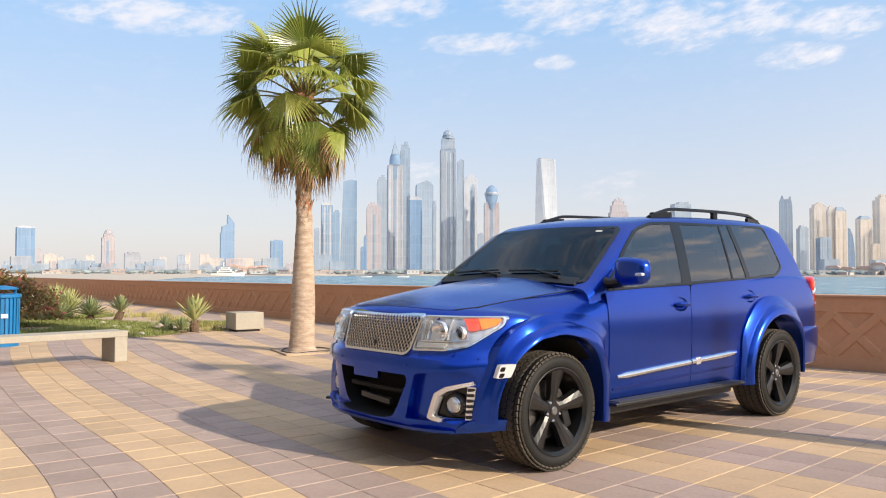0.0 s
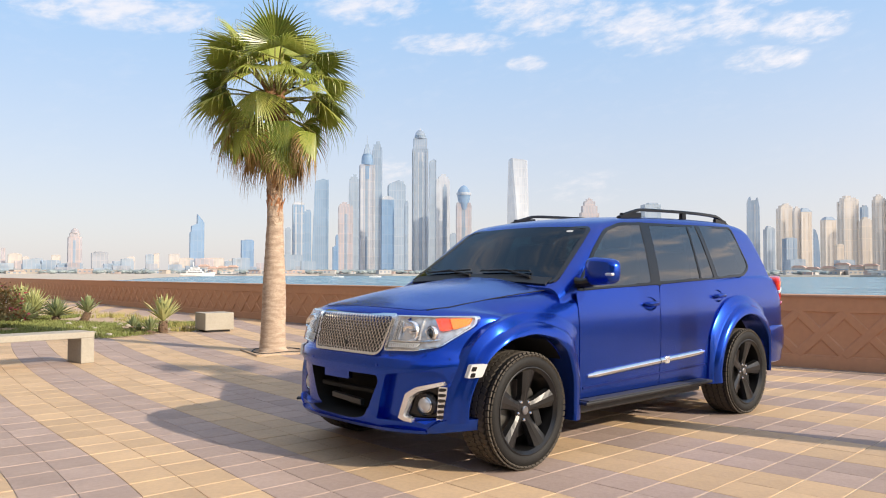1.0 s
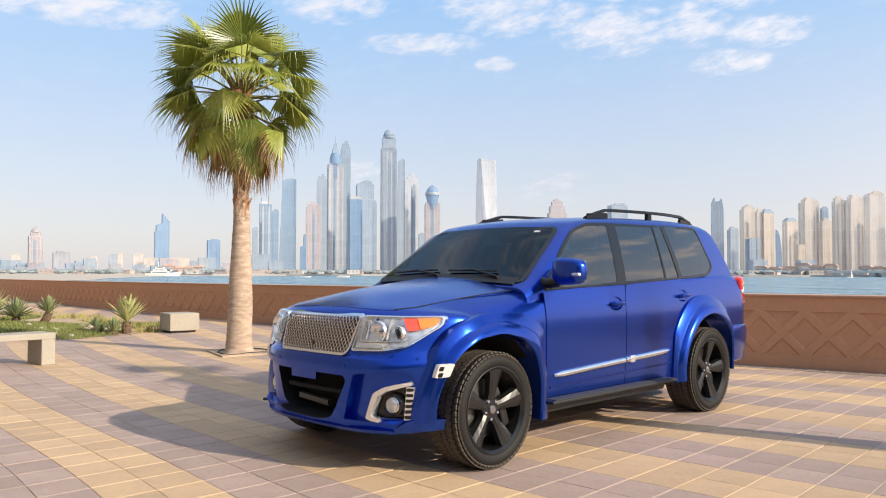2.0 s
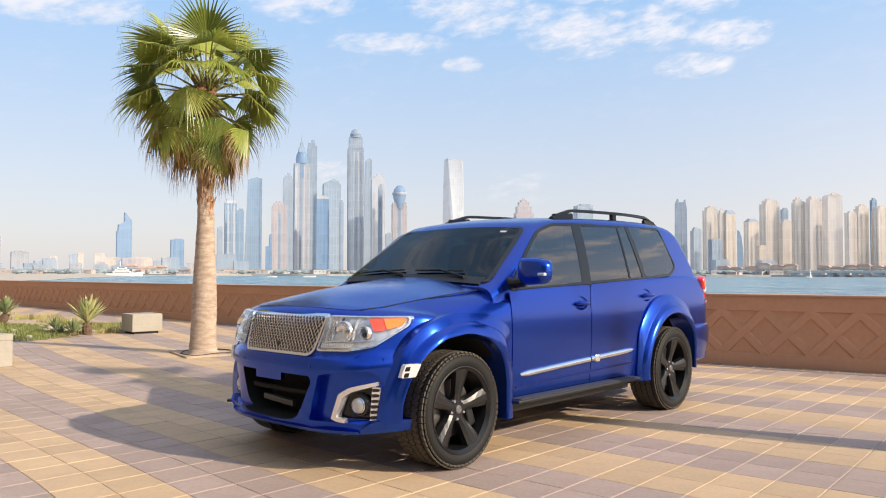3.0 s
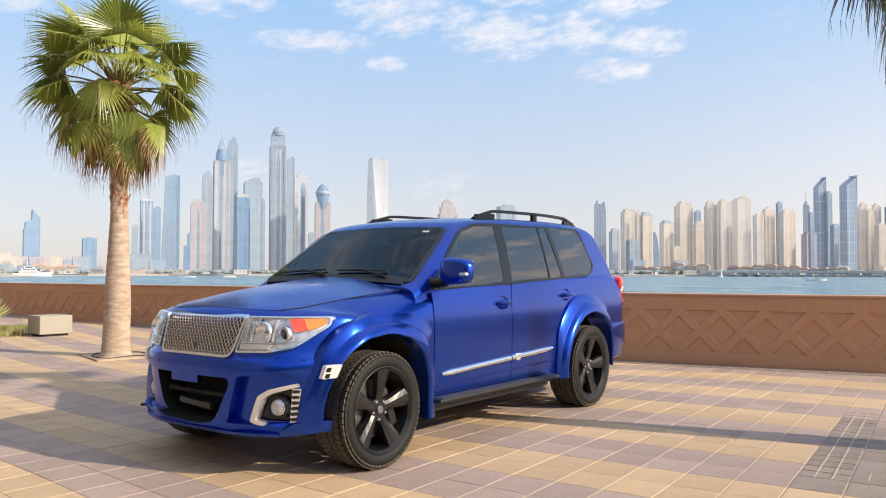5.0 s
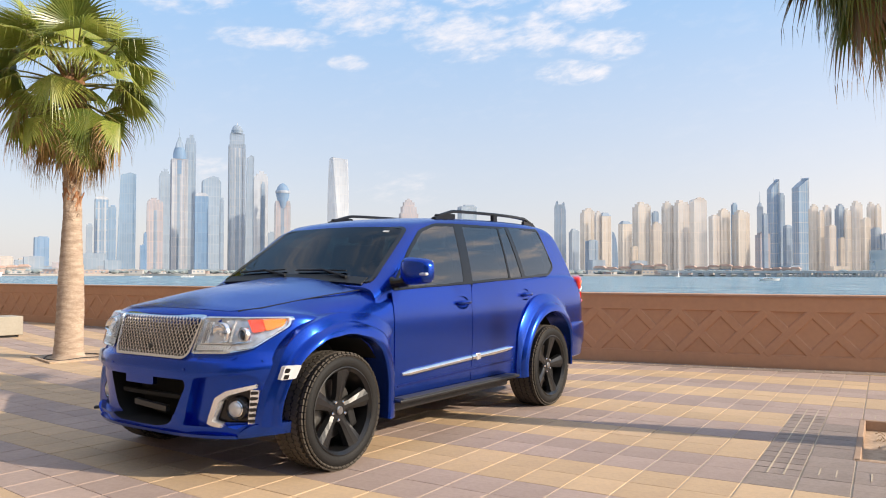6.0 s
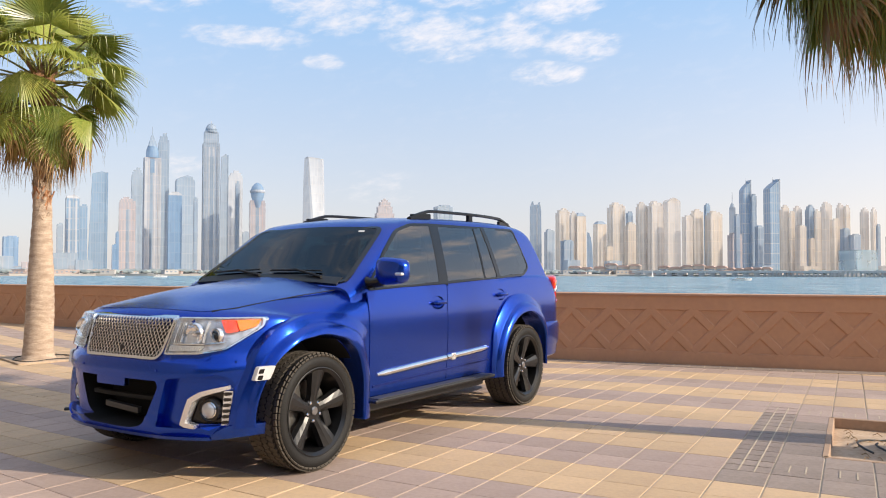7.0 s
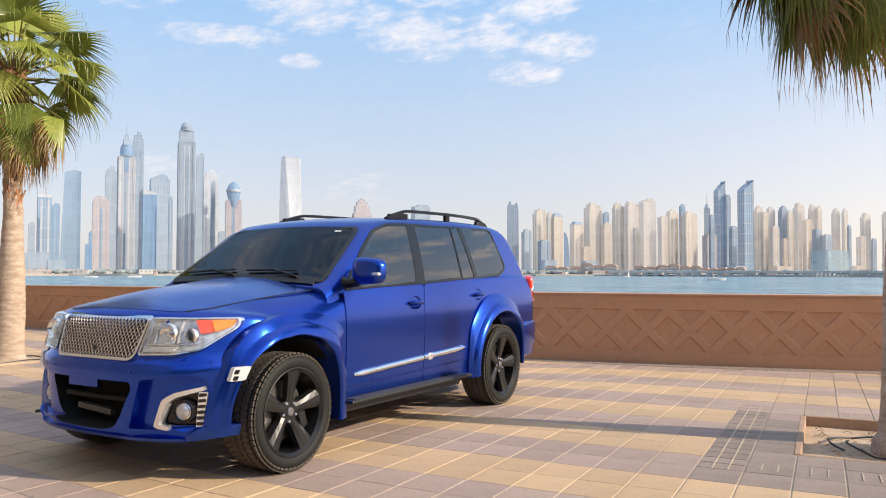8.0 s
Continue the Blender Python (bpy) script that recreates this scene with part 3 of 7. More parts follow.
SHAPES = {"slab": "flat-topped tower block across the water", "crown": "stepped-top tower across the water", "cap": "tower with a pale rounded cap across the water",
          "spire": "slim spired tower across the water", "slant": "sail-topped tower across the water", "sail": "tapering tower with a raked top across the water",
          "twist": "twisting tower across the water", "princess": "tower with glazed dome and pyramid top across the water", "regent": "tall tower with a ribbed dome across the water",
          "onion": "tower with a blue glazed bulb across the water", "round": "tower with an arched top across the water", "gothic": "tower with a pointed dome across the water",
          "point": "tower with a pointed raked top across the water", "pagoda": "stepped tower with a small crown across the water", "horns": "tapered tower with two horns across the water",
          "hat": "tower with a dark hipped roof across the water", "fin": "curved glass fin tower across the water"}
BASE = -2.0
made_towers = [0]


def prow(bm, prof, d):
    """A block with an (x, z) outline, d deep."""
    f = [bm.verts.new((x, -d / 2, z)) for x, z in prof]
    g = [bm.verts.new((x, d / 2, z)) for x, z in prof]
    bm.faces.new(f)
    bm.faces.new(g[::-1])
    for i in range(len(prof)):
        j = (i + 1) % len(prof)
        bm.faces.new((f[i], g[i], g[j], f[j]))
    bmesh.ops.recalc_face_normals(bm, faces=bm.faces[:])
    return bm


def tower(shape, colour, az, dist, w, h):
    """A far tower at compass bearing az, seen w wide and rising h above the eye's level."""
    a = radians(az)
    made_towers[0] += 1
    rnd = random.Random(made_towers[0])
    rel = (-6 - 0.85 * max(0.0, az) if shape in ("slab", "crown", "hat", "pagoda", "cap", "round", "slant") else -6) + rnd.uniform(-5, 5)
    deep = 0.75 if az > 15 else 0.5
    if shape not in ("slab", "crown", "hat", "pagoda", "cap", "round", "slant"):
        deep = 0.6
    w = w / (abs(math.cos(radians(rel))) + abs(math.sin(radians(rel))) * deep)
    d = w * deep
    t = empty("tower", Matrix.Translation((dist * math.sin(a), dist * math.cos(a), BASE)) @ Matrix.Rotation(-radians(az + rel), 4, "Z"))
    tagged(t, WORDS[colour] + " " + SHAPES[shape], "tower", "skyline")
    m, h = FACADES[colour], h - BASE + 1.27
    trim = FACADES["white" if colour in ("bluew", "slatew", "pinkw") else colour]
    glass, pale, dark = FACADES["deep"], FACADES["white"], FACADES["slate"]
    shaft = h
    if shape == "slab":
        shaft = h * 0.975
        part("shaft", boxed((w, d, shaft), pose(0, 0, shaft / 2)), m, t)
        part("plant_room", boxed((w * 0.6, d * 0.6, h * 0.025), pose(w * 0.1, 0, h * 0.9875)), trim, t)
    elif shape == "crown":
        shaft = h * 0.93
        part("shaft", boxed((w, d, shaft), pose(0, 0, shaft / 2)), m, t)
        part("crown", boxed((w * 0.72, d * 0.8, h * 0.045), pose(w * rnd.uniform(-0.06, 0.06), 0, h * 0.9525)), m, t)
        part("lantern", boxed((w * 0.36, d * 0.5, h * 0.025), pose(w * rnd.uniform(-0.12, 0.12), 0, h * 0.9875)), trim, t)
        for sx in (-1, 1):
            part("turret", boxed((w * 0.13, d * 0.2, h * 0.022), pose(sx * w * 0.42, -d * 0.38, shaft + h * 0.011)), trim, t)
    elif shape == "cap":
        shaft = h * 0.955
        part("shaft", boxed((w, d, shaft), pose(0, 0, shaft / 2)), m, t)
        part("cap", prow(bmesh.new(), [(-w * 0.5, shaft), (w * 0.5, shaft), (w * 0.46, h * 0.975), (w * 0.25, h * 0.995), (0, h), (-w * 0.25, h * 0.995), (-w * 0.46, h * 0.975)], d * 0.96), pale, t)
    elif shape == "hat":
        shaft = h * 0.94
        part("shaft", boxed((w, d, shaft), pose(0, 0, shaft / 2)), m, t)
        bm = bmesh.new()
        lo = [bm.verts.new((sx * w * 0.5, sy * d * 0.5, shaft + 0.2)) for sx, sy in ((-1, -1), (1, -1), (1, 1), (-1, 1))]
        hi = [bm.verts.new((sx * w * 0.26, sy * d * 0.2, h)) for sx, sy in ((-1, -1), (1, -1), (1, 1), (-1, 1))]
        bm.faces.new(hi)
        for i in range(4):
            bm.faces.new((lo[i], lo[(i + 1) % 4], hi[(i + 1) % 4], hi[i]))
        bmesh.ops.recalc_face_normals(bm, faces=bm.faces[:])
        part("roof", bm, dark, t)
    elif shape == "pagoda":
        shaft = h * 0.80
        part("shaft", boxed((w, d, shaft), pose(0, 0, shaft / 2)), m, t)
        for k, (size, z0, z1) in enumerate(((0.82, 0.80, 0.89), (0.60, 0.89, 0.95), (0.36, 0.95, 0.98), (0.12, 0.98, 1.0))):
            part("tier", boxed((w * size, d * size, h * (z1 - z0)), pose(0, 0, h * (z0 + z1) / 2)), m, t)
    elif shape == "spire":
        shaft = h * 0.86
        part("shaft", boxed((w, d, shaft), pose(0, 0, shaft / 2)), m, t)
        part("shoulder", lathe(bmesh.new(), [(w * 0.46, shaft), (w * 0.30, h * 0.90), (w * 0.10, h * 0.92)], 12), trim, t)
        part("spire", lathe(bmesh.new(), [(w * 0.07, h * 0.92), (w * 0.04, h * 1.06)], 8), trim, t)
    elif shape == "gothic":
        shaft = h * 0.80
        part("shaft", boxed((w, d, shaft), pose(0, 0, shaft / 2)), m, t)
        part("belfry", boxed((w * 0.74, d * 0.8, h * 0.08), pose(0, 0, h * 0.84)), m, t)
        part("dome", lathe(bmesh.new(), [(w * 0.34, h * 0.88), (w * 0.32, h * 0.92), (w * 0.22, h * 0.965), (w * 0.08, h * 0.99), (w * 0.02, h)], 16), m, t, smooth=True)
    elif shape == "regent":
        shaft = h * 0.86
        part("shaft", boxed((w, d, shaft), pose(0, 0, shaft / 2)), m, t)
        part("upper_shaft", boxed((w * 0.86, d * 0.9, h * 0.075), pose(0, 0, h * 0.8975)), m, t)
        part("drum", lathe(bmesh.new(), [(w * 0.37, h * 0.935), (w * 0.37, h * 0.955), (w * 0.34, h * 0.957)], 20), dark, t)
        part("dome", lathe(bmesh.new(), [(w * 0.34 * math.cos(b), h * 0.955 + h * 0.040 * math.sin(b)) for b in np.linspace(0, 1.5, 8)], 20), m, t, smooth=True)
        part("finial", lathe(bmesh.new(), [(w * 0.03, h * 0.99), (w * 0.012, h * 1.012)], 8), trim, t)
        for sx in (-1, 1):
            part("wing", boxed((w * 0.16, d * 1.1, h * 0.845), pose(sx * w * 0.42, 0, h * 0.4225)), m, t)
    elif shape == "princess":
        shaft = h * 0.83
        part("shaft", boxed((w, d, shaft), pose(0, 0, shaft / 2)), m, t)
        part("glazed_dome", lathe(bmesh.new(), [(w * 0.40, h * 0.83), (w * 0.40, h * 0.865), (w * 0.36, h * 0.895), (w * 0.28, h * 0.915)], 20), glass, t, smooth=True)
        part("pyramid", lathe(bmesh.new(), [(w * 0.34, h * 0.912), (w * 0.24, h * 0.955), (w * 0.18, h * 0.958), (w * 0.12, h * 0.99), (w * 0.02, h)], 4, pose(0, 0, 0, 0, 0, 45)), dark, t)
        part("mast", lathe(bmesh.new(), [(w * 0.03, h * 0.99), (w * 0.012, h * 1.06)], 6), dark, t)
        part("glazed_slot", boxed((w * 0.26, d * 0.04, h * 0.10), pose(-w * 0.04, -d * 0.51, h * 0.77)), glass, t)
        for sx in (-1, 1):
            part("wing", boxed((w * 0.10, d * 1.08, h * 0.80), pose(sx * w * 0.46, 0, h * 0.40)), trim, t)
    elif shape == "onion":
        shaft = h * 0.80
        part("shaft", boxed((w * 0.92, d, shaft), pose(0, 0, shaft / 2)), m, t)
        part("bulb", lathe(bmesh.new(), [(w * 0.26, h * 0.72), (w * 0.34, h * 0.80), (w * 0.42, h * 0.86), (w * 0.44, h * 0.90), (w * 0.36, h * 0.95), (w * 0.20, h * 0.985), (w * 0.04, h)], 20, pose(0, -d * 0.12, 0)), glass, t, smooth=True)
        part("collar", lathe(bmesh.new(), [(w * 0.47, h * 0.885), (w * 0.49, h * 0.90), (w * 0.47, h * 0.915)], 20, pose(0, -d * 0.12, 0)), pale, t)
        part("medallion", lathe(bmesh.new(), [(w * 0.13, 0), (w * 0.13, 1.0)], 12, pose(0, -d * 0.5, h * 0.50, 90, 0, 0)), dark, t)
    elif shape == "round":
        n = 10
        shaft = h * 0.93
        prof = [(-w / 2, 0), (w / 2, 0)] + [(w / 2 * math.cos(math.pi * i / n), shaft + h * 0.05 * math.sin(math.pi * i / n)) for i in range(n + 1)]
        part("shaft", prow(bmesh.new(), prof, d), m, t)
        part("crest", prow(bmesh.new(), [(-w * 0.1, h * 0.96), (w * 0.42, h * 0.94), (w * 0.42, h * 0.985), (w * 0.1, h), (-w * 0.1, h * 0.985)], d * 0.3), trim, t)
    elif shape == "sail":
        part("shaft", prow(bmesh.new(), [(-w * 0.5, 0), (w * 0.5, 0), (w * 0.5, h * 0.985), (w * 0.2, h), (-w * 0.30, h * 0.975), (-w * 0.38, h * 0.6)], d), m, t)
        part("edge_rib", prow(bmesh.new(), [(w * 0.40, 0), (w * 0.52, 0), (w * 0.52, h * 0.99), (w * 0.40, h * 0.99)], d * 1.06), trim, t)
    elif shape == "slant":
        prof = [(-w / 2, 0), (w / 2, 0), (w / 2, h), (w * 0.40, h * 0.975), (w * 0.12, h * 0.955), (-w * 0.2, h * 0.925), (-w / 2, h * 0.89)]
        part("shaft", prow(bmesh.new(), prof, d), m, t)
        part("edge_rib", prow(bmesh.new(), [(w * 0.44, 0), (w * 0.53, 0), (w * 0.53, h * 1.0), (w * 0.44, h * 0.99)], d * 1.06), pale, t)
        part("mast", lathe(bmesh.new(), [(w * 0.03, h * 0.95), (w * 0.012, h * 1.02)], 6, pose(w * 0.1, 0, 0)), trim, t)
    elif shape == "point":
        prof = [(-w / 2, 0), (w / 2, 0), (w / 2, h * 0.86), (w * 0.02, h), (w * 0.0, h * 0.84), (-w * 0.40, h * 0.80), (-w * 0.42, h * 0.70), (-w / 2, h * 0.69)]
        part("shaft", prow(bmesh.new(), prof, d), m, t)
    elif shape == "horns":
        prof = [(-w * 0.5, 0), (w * 0.5, 0), (w * 0.46, h * 0.86), (w * 0.34, h * 0.985), (w * 0.26, h * 0.985), (w * 0.20, h * 0.955), (-w * 0.16, h * 0.95), (-w * 0.22, h), (-w * 0.30, h), (-w * 0.46, h * 0.93)]
        part("shaft", prow(bmesh.new(), prof, d), m, t)
        part("glazed_strip", boxed((w * 0.12, d * 0.03, h * 0.9), pose(w * 0.1, -d * 0.505, h * 0.45)), pale, t)
    elif shape == "fin":
        prof = [(-w * 0.5, 0), (w * 0.5, 0), (w * 0.5, h * 0.35), (w * 0.40, h * 0.62), (w * 0.18, h * 0.84), (-w * 0.14, h * 0.97), (-w * 0.46, h), (-w * 0.5, h * 0.9)]
        part("shaft", prow(bmesh.new(), prof, d), m, t)
    elif shape == "twist":
        bm = bmesh.new()
        rows = []
        for i in range(31):
            b = radians(98 - 52 * i / 30)
            ring = []
            for k in range(4):
                c = b + k * math.pi / 2
                for o in (-0.10, 0.10):
                    ring.append(bm.verts.new((w * 0.60 * math.cos(c + o), w * 0.60 * math.sin(c + o), h * i / 30 * (0.985 if k in (0, 3) else 1))))
            rows.append(ring)
        for p, q in zip(rows, rows[1:]):
            for k in range(8):
                bm.faces.new((p[k], p[(k + 1) % 8], q[(k + 1) % 8], q[k]))
        bm.faces.new(rows[-1])
        bmesh.ops.recalc_face_normals(bm, faces=bm.faces[:])
        part("shaft", bm, m, t, smooth=True)
    # piers and glazed strips give the shaft its upright lines
    if shape in ("slab", "crown", "cap", "hat", "regent", "princess", "gothic", "pagoda", "onion") and h > 60:
        k = max(2, int(w / 12))
        for i in range(k):
            x = -w / 2 + w * (i + 0.5) / k
            part("pier", boxed((w / k * 0.30, 0.5, shaft * 0.97), pose(x, -d / 2 - 0.2, shaft * 0.485)), trim, t)
        if colour in ("white", "bluew", "pink", "pinkw", "slatew"):
            part("glazed_strip", boxed((w * 0.20, 0.5, shaft * 0.90), pose(w * rnd.uniform(-0.1, 0.1), -d / 2 - 0.3, shaft * 0.45)), dark, t)
        for sx in (-1, 1):
            for i in range(2):
                part("pier", boxed((0.5, d * 0.14, shaft * 0.97), pose(sx * (w / 2 + 0.2), d * (i - 0.5) * 0.5, shaft * 0.485)), trim, t)
    return t


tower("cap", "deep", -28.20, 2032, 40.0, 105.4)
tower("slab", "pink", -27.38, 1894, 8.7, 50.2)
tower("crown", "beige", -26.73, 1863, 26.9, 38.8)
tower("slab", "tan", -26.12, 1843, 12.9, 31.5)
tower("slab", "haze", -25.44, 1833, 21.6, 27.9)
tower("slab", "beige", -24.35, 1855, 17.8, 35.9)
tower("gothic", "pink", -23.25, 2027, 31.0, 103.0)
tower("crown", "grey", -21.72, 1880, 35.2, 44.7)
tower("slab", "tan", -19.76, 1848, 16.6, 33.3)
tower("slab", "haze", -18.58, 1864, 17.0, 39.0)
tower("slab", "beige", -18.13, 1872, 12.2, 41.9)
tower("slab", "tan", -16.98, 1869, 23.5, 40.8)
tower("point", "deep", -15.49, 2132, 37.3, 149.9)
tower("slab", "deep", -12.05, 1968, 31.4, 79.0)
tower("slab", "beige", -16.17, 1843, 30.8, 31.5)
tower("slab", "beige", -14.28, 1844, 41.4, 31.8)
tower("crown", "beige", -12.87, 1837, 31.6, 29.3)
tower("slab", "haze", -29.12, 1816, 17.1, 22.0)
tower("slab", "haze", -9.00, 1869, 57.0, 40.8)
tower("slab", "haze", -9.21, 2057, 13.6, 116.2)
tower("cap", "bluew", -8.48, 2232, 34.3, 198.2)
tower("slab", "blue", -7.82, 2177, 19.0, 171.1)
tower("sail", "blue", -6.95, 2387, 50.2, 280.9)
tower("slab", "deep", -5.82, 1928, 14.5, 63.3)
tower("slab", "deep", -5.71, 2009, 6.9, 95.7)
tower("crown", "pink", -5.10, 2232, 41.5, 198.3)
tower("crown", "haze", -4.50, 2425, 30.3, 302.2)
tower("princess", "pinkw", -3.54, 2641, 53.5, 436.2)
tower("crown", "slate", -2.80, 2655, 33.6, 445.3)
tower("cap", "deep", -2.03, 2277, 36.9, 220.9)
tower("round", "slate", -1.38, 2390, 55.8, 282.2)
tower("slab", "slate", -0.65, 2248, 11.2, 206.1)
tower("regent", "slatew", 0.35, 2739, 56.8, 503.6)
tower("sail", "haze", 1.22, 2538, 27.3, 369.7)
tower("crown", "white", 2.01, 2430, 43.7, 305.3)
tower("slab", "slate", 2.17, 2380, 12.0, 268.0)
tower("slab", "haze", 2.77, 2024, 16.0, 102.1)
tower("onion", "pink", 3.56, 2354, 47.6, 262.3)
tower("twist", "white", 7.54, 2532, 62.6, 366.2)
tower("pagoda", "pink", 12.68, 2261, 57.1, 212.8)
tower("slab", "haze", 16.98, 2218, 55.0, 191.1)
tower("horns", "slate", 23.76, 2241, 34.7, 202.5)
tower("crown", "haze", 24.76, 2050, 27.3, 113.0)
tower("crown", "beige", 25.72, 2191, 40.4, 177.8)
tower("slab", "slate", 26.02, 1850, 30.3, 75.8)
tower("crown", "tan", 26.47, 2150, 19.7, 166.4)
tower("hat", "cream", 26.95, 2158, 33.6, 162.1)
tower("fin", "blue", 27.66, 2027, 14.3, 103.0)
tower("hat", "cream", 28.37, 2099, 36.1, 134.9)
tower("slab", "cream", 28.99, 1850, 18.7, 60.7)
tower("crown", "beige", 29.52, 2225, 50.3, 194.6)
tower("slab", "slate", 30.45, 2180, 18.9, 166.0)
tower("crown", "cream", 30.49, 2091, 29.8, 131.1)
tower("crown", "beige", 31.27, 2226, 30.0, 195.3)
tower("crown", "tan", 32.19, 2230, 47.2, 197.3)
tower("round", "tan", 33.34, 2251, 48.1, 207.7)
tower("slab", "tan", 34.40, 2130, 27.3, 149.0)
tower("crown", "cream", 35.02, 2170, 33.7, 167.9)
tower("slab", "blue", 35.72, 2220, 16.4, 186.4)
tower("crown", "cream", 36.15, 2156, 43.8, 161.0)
tower("crown", "pink", 37.51, 2013, 34.0, 97.3)
tower("spire", "haze", 37.37, 2245, 16.1, 204.5)
tower("slant", "bluew", 38.20, 2350, 31.9, 259.9)
tower("slab", "slate", 38.72, 2259, 17.4, 211.9)
tower("slab", "slate", 37.67, 1980, 12.9, 139.2)
tower("slab", "slate", 39.07, 2055, 21.0, 115.3)
tower("slant", "bluew", 39.88, 2351, 43.1, 260.4)
tower("crown", "cream", 40.66, 2184, 23.2, 174.3)
tower("slab", "cream", 41.10, 2080, 15.5, 150.1)
tower("crown", "tan", 41.44, 2180, 22.9, 170.1)
tower("slab", "tan", 41.65, 2050, 25.2, 113.1)
tower("crown", "slate", 42.21, 2179, 22.6, 172.0)
tower("slab", "cream", 42.29, 1880, 12.6, 75.7)
tower("crown", "beige", 42.66, 2149, 16.9, 157.6)
tower("crown", "tan", 43.19, 2194, 27.7, 179.2)
tower("slab", "cream", 43.71, 2088, 22.4, 129.9)
tower("crown", "tan", 44.01, 2184, 19.4, 174.3)
tower("crown", "beige", 44.40, 2180, 15.4, 169.2)
tower("slab", "haze", 44.28, 1950, 20.7, 99.1)
tower("slab", "haze", 44.85, 1950, 22.8, 85.9)
tower("crown", "tan", 45.40, 2151, 19.9, 158.5)
tower("crown", "tan", 45.93, 2149, 14.8, 157.7)
tower("slab", "haze", 46.18, 2046, 9.4, 111.6)
tower("crown", "tan", 47.11, 2117, 22.6, 142.9)
tower("slab", "tan", 46.85, 1900, 19.3, 78.6)
tower("slab", "haze", 47.57, 1960, 12.0, 75.6)
tower("crown", "tan", 48.39, 2130, 26.9, 148.8)
tower("crown", "tan", 49.68, 2138, 34.3, 152.8)
tower("slab", "glass", 45.02, 1750, 69.3, 45.1)
# low blocks among the trees below the towers
low = random.Random(21)
for i in range(64):
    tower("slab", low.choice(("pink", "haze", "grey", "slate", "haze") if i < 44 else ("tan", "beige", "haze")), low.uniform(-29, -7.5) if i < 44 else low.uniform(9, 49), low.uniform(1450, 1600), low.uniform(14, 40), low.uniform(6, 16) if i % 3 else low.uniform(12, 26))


def at_bearing(az, dist, z=-3.0):
    return Vector((dist * math.sin(radians(az)), dist * math.cos(radians(az)), z))


def build_shore():
    land = mat("far_shore_ground", (0.42, 0.40, 0.37), 0.9, 0.0, 0.3, 0.01)
    bm = bmesh.new()
    n = 60
    inner, outer = [], []
    for i in range(n + 1):
        az = -60 + 125 * i / n
        r = 880 + 60 * noise.noise((az * 0.21, 3.1, 0))
        inner.append([bm.verts.new(at_bearing(az, r, z)) for z in (-3.2, -1.2)])
        outer.append(bm.verts.new(at_bearing(az, 4700, -1.0)))
    for i in range(n):
        bm.faces.new((inner[i][0], inner[i + 1][0], inner[i + 1][1], inner[i][1]))
        bm.faces.new((inner[i][1], inner[i + 1][1], outer[i + 1], outer[i]))
    bmesh.ops.recalc_face_normals(bm, faces=bm.faces[:])
    tagged(part("far_shore", bm, land), "low sandy far shore across the water", "shore", kind="structure")
    # woods and low houses along the far waterfront
    rnd = random.Random(5)
    # distance haze is put into the trees' colour as a grey-blue
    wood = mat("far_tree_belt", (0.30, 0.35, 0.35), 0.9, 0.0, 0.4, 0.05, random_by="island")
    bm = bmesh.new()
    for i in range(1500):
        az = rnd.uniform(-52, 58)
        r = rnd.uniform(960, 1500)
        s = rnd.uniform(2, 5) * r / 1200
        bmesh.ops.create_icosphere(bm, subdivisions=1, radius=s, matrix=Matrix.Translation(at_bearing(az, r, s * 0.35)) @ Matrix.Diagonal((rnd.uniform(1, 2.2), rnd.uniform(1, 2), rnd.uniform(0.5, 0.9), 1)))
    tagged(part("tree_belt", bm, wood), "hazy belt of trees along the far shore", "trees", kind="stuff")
    cols = [mat("villa_cream", (0.46, 0.41, 0.36), 0.8, vary=0.2, scale=0.1), mat("villa_white", (0.48, 0.47, 0.46), 0.8, vary=0.2, scale=0.1),
            mat("villa_rose", (0.42, 0.34, 0.31), 0.8, vary=0.2, scale=0.1)]
    roof = mat("villa_roof", (0.56, 0.40, 0.33), 0.8, vary=0.3, scale=0.1)
    for i in range(150):
        az = rnd.uniform(-30, 50)
        r = rnd.uniform(930, 1150)
        w, d, h = rnd.uniform(6, 20), rnd.uniform(7, 12), rnd.uniform(2.2, 5.0)
        v = empty("villa", Matrix.Translation(at_bearing(az, r, -1.2)) @ Matrix.Rotation(-radians(az + rnd.uniform(-30, 30)), 4, "Z"))
        k = rnd.randrange(3)
        tagged(v, ("cream", "white", "rose")[k] + " low waterfront house on the far shore", "house", "waterfront houses")
        part("wall", boxed((w, d, h), pose(0, 0, h / 2)), cols[k], v)
        part("roof", boxed((w * 1.04, d * 1.06, h * 0.1), pose(0, 0, h * 1.05)), roof if rnd.random() < 0.5 else cols[k], v)
        for j in range(int(w / 5)):
            part("window", boxed((2.2, 0.5, 1.6), pose(-w / 2 + 2.5 + j * 5, -d / 2 - 0.1, h * 0.6)), FACADES["slate"], v)
    # pale beach
    bm = bmesh.new()
    a = [bm.verts.new(at_bearing(-52 + i, 820 - 400 * min(1, max(0, (37 - i) / 5)) + 12 * math.sin(i), -2.9)) for i in range(46)]
    b = [bm.verts.new(at_bearing(-52 + i, 950, -1.0)) for i in range(46)]
    for i in range(45):
        bm.faces.new((a[i], a[i + 1], b[i + 1], b[i]))
    bmesh.ops.recalc_face_normals(bm, faces=bm.faces[:])
    tagged(part("beach", bm, mat("beach_sand", (0.54, 0.47, 0.38), 0.9, vary=0.2, scale=0.05)), "pale sandy beach on the far shore", "beach", kind="structure")


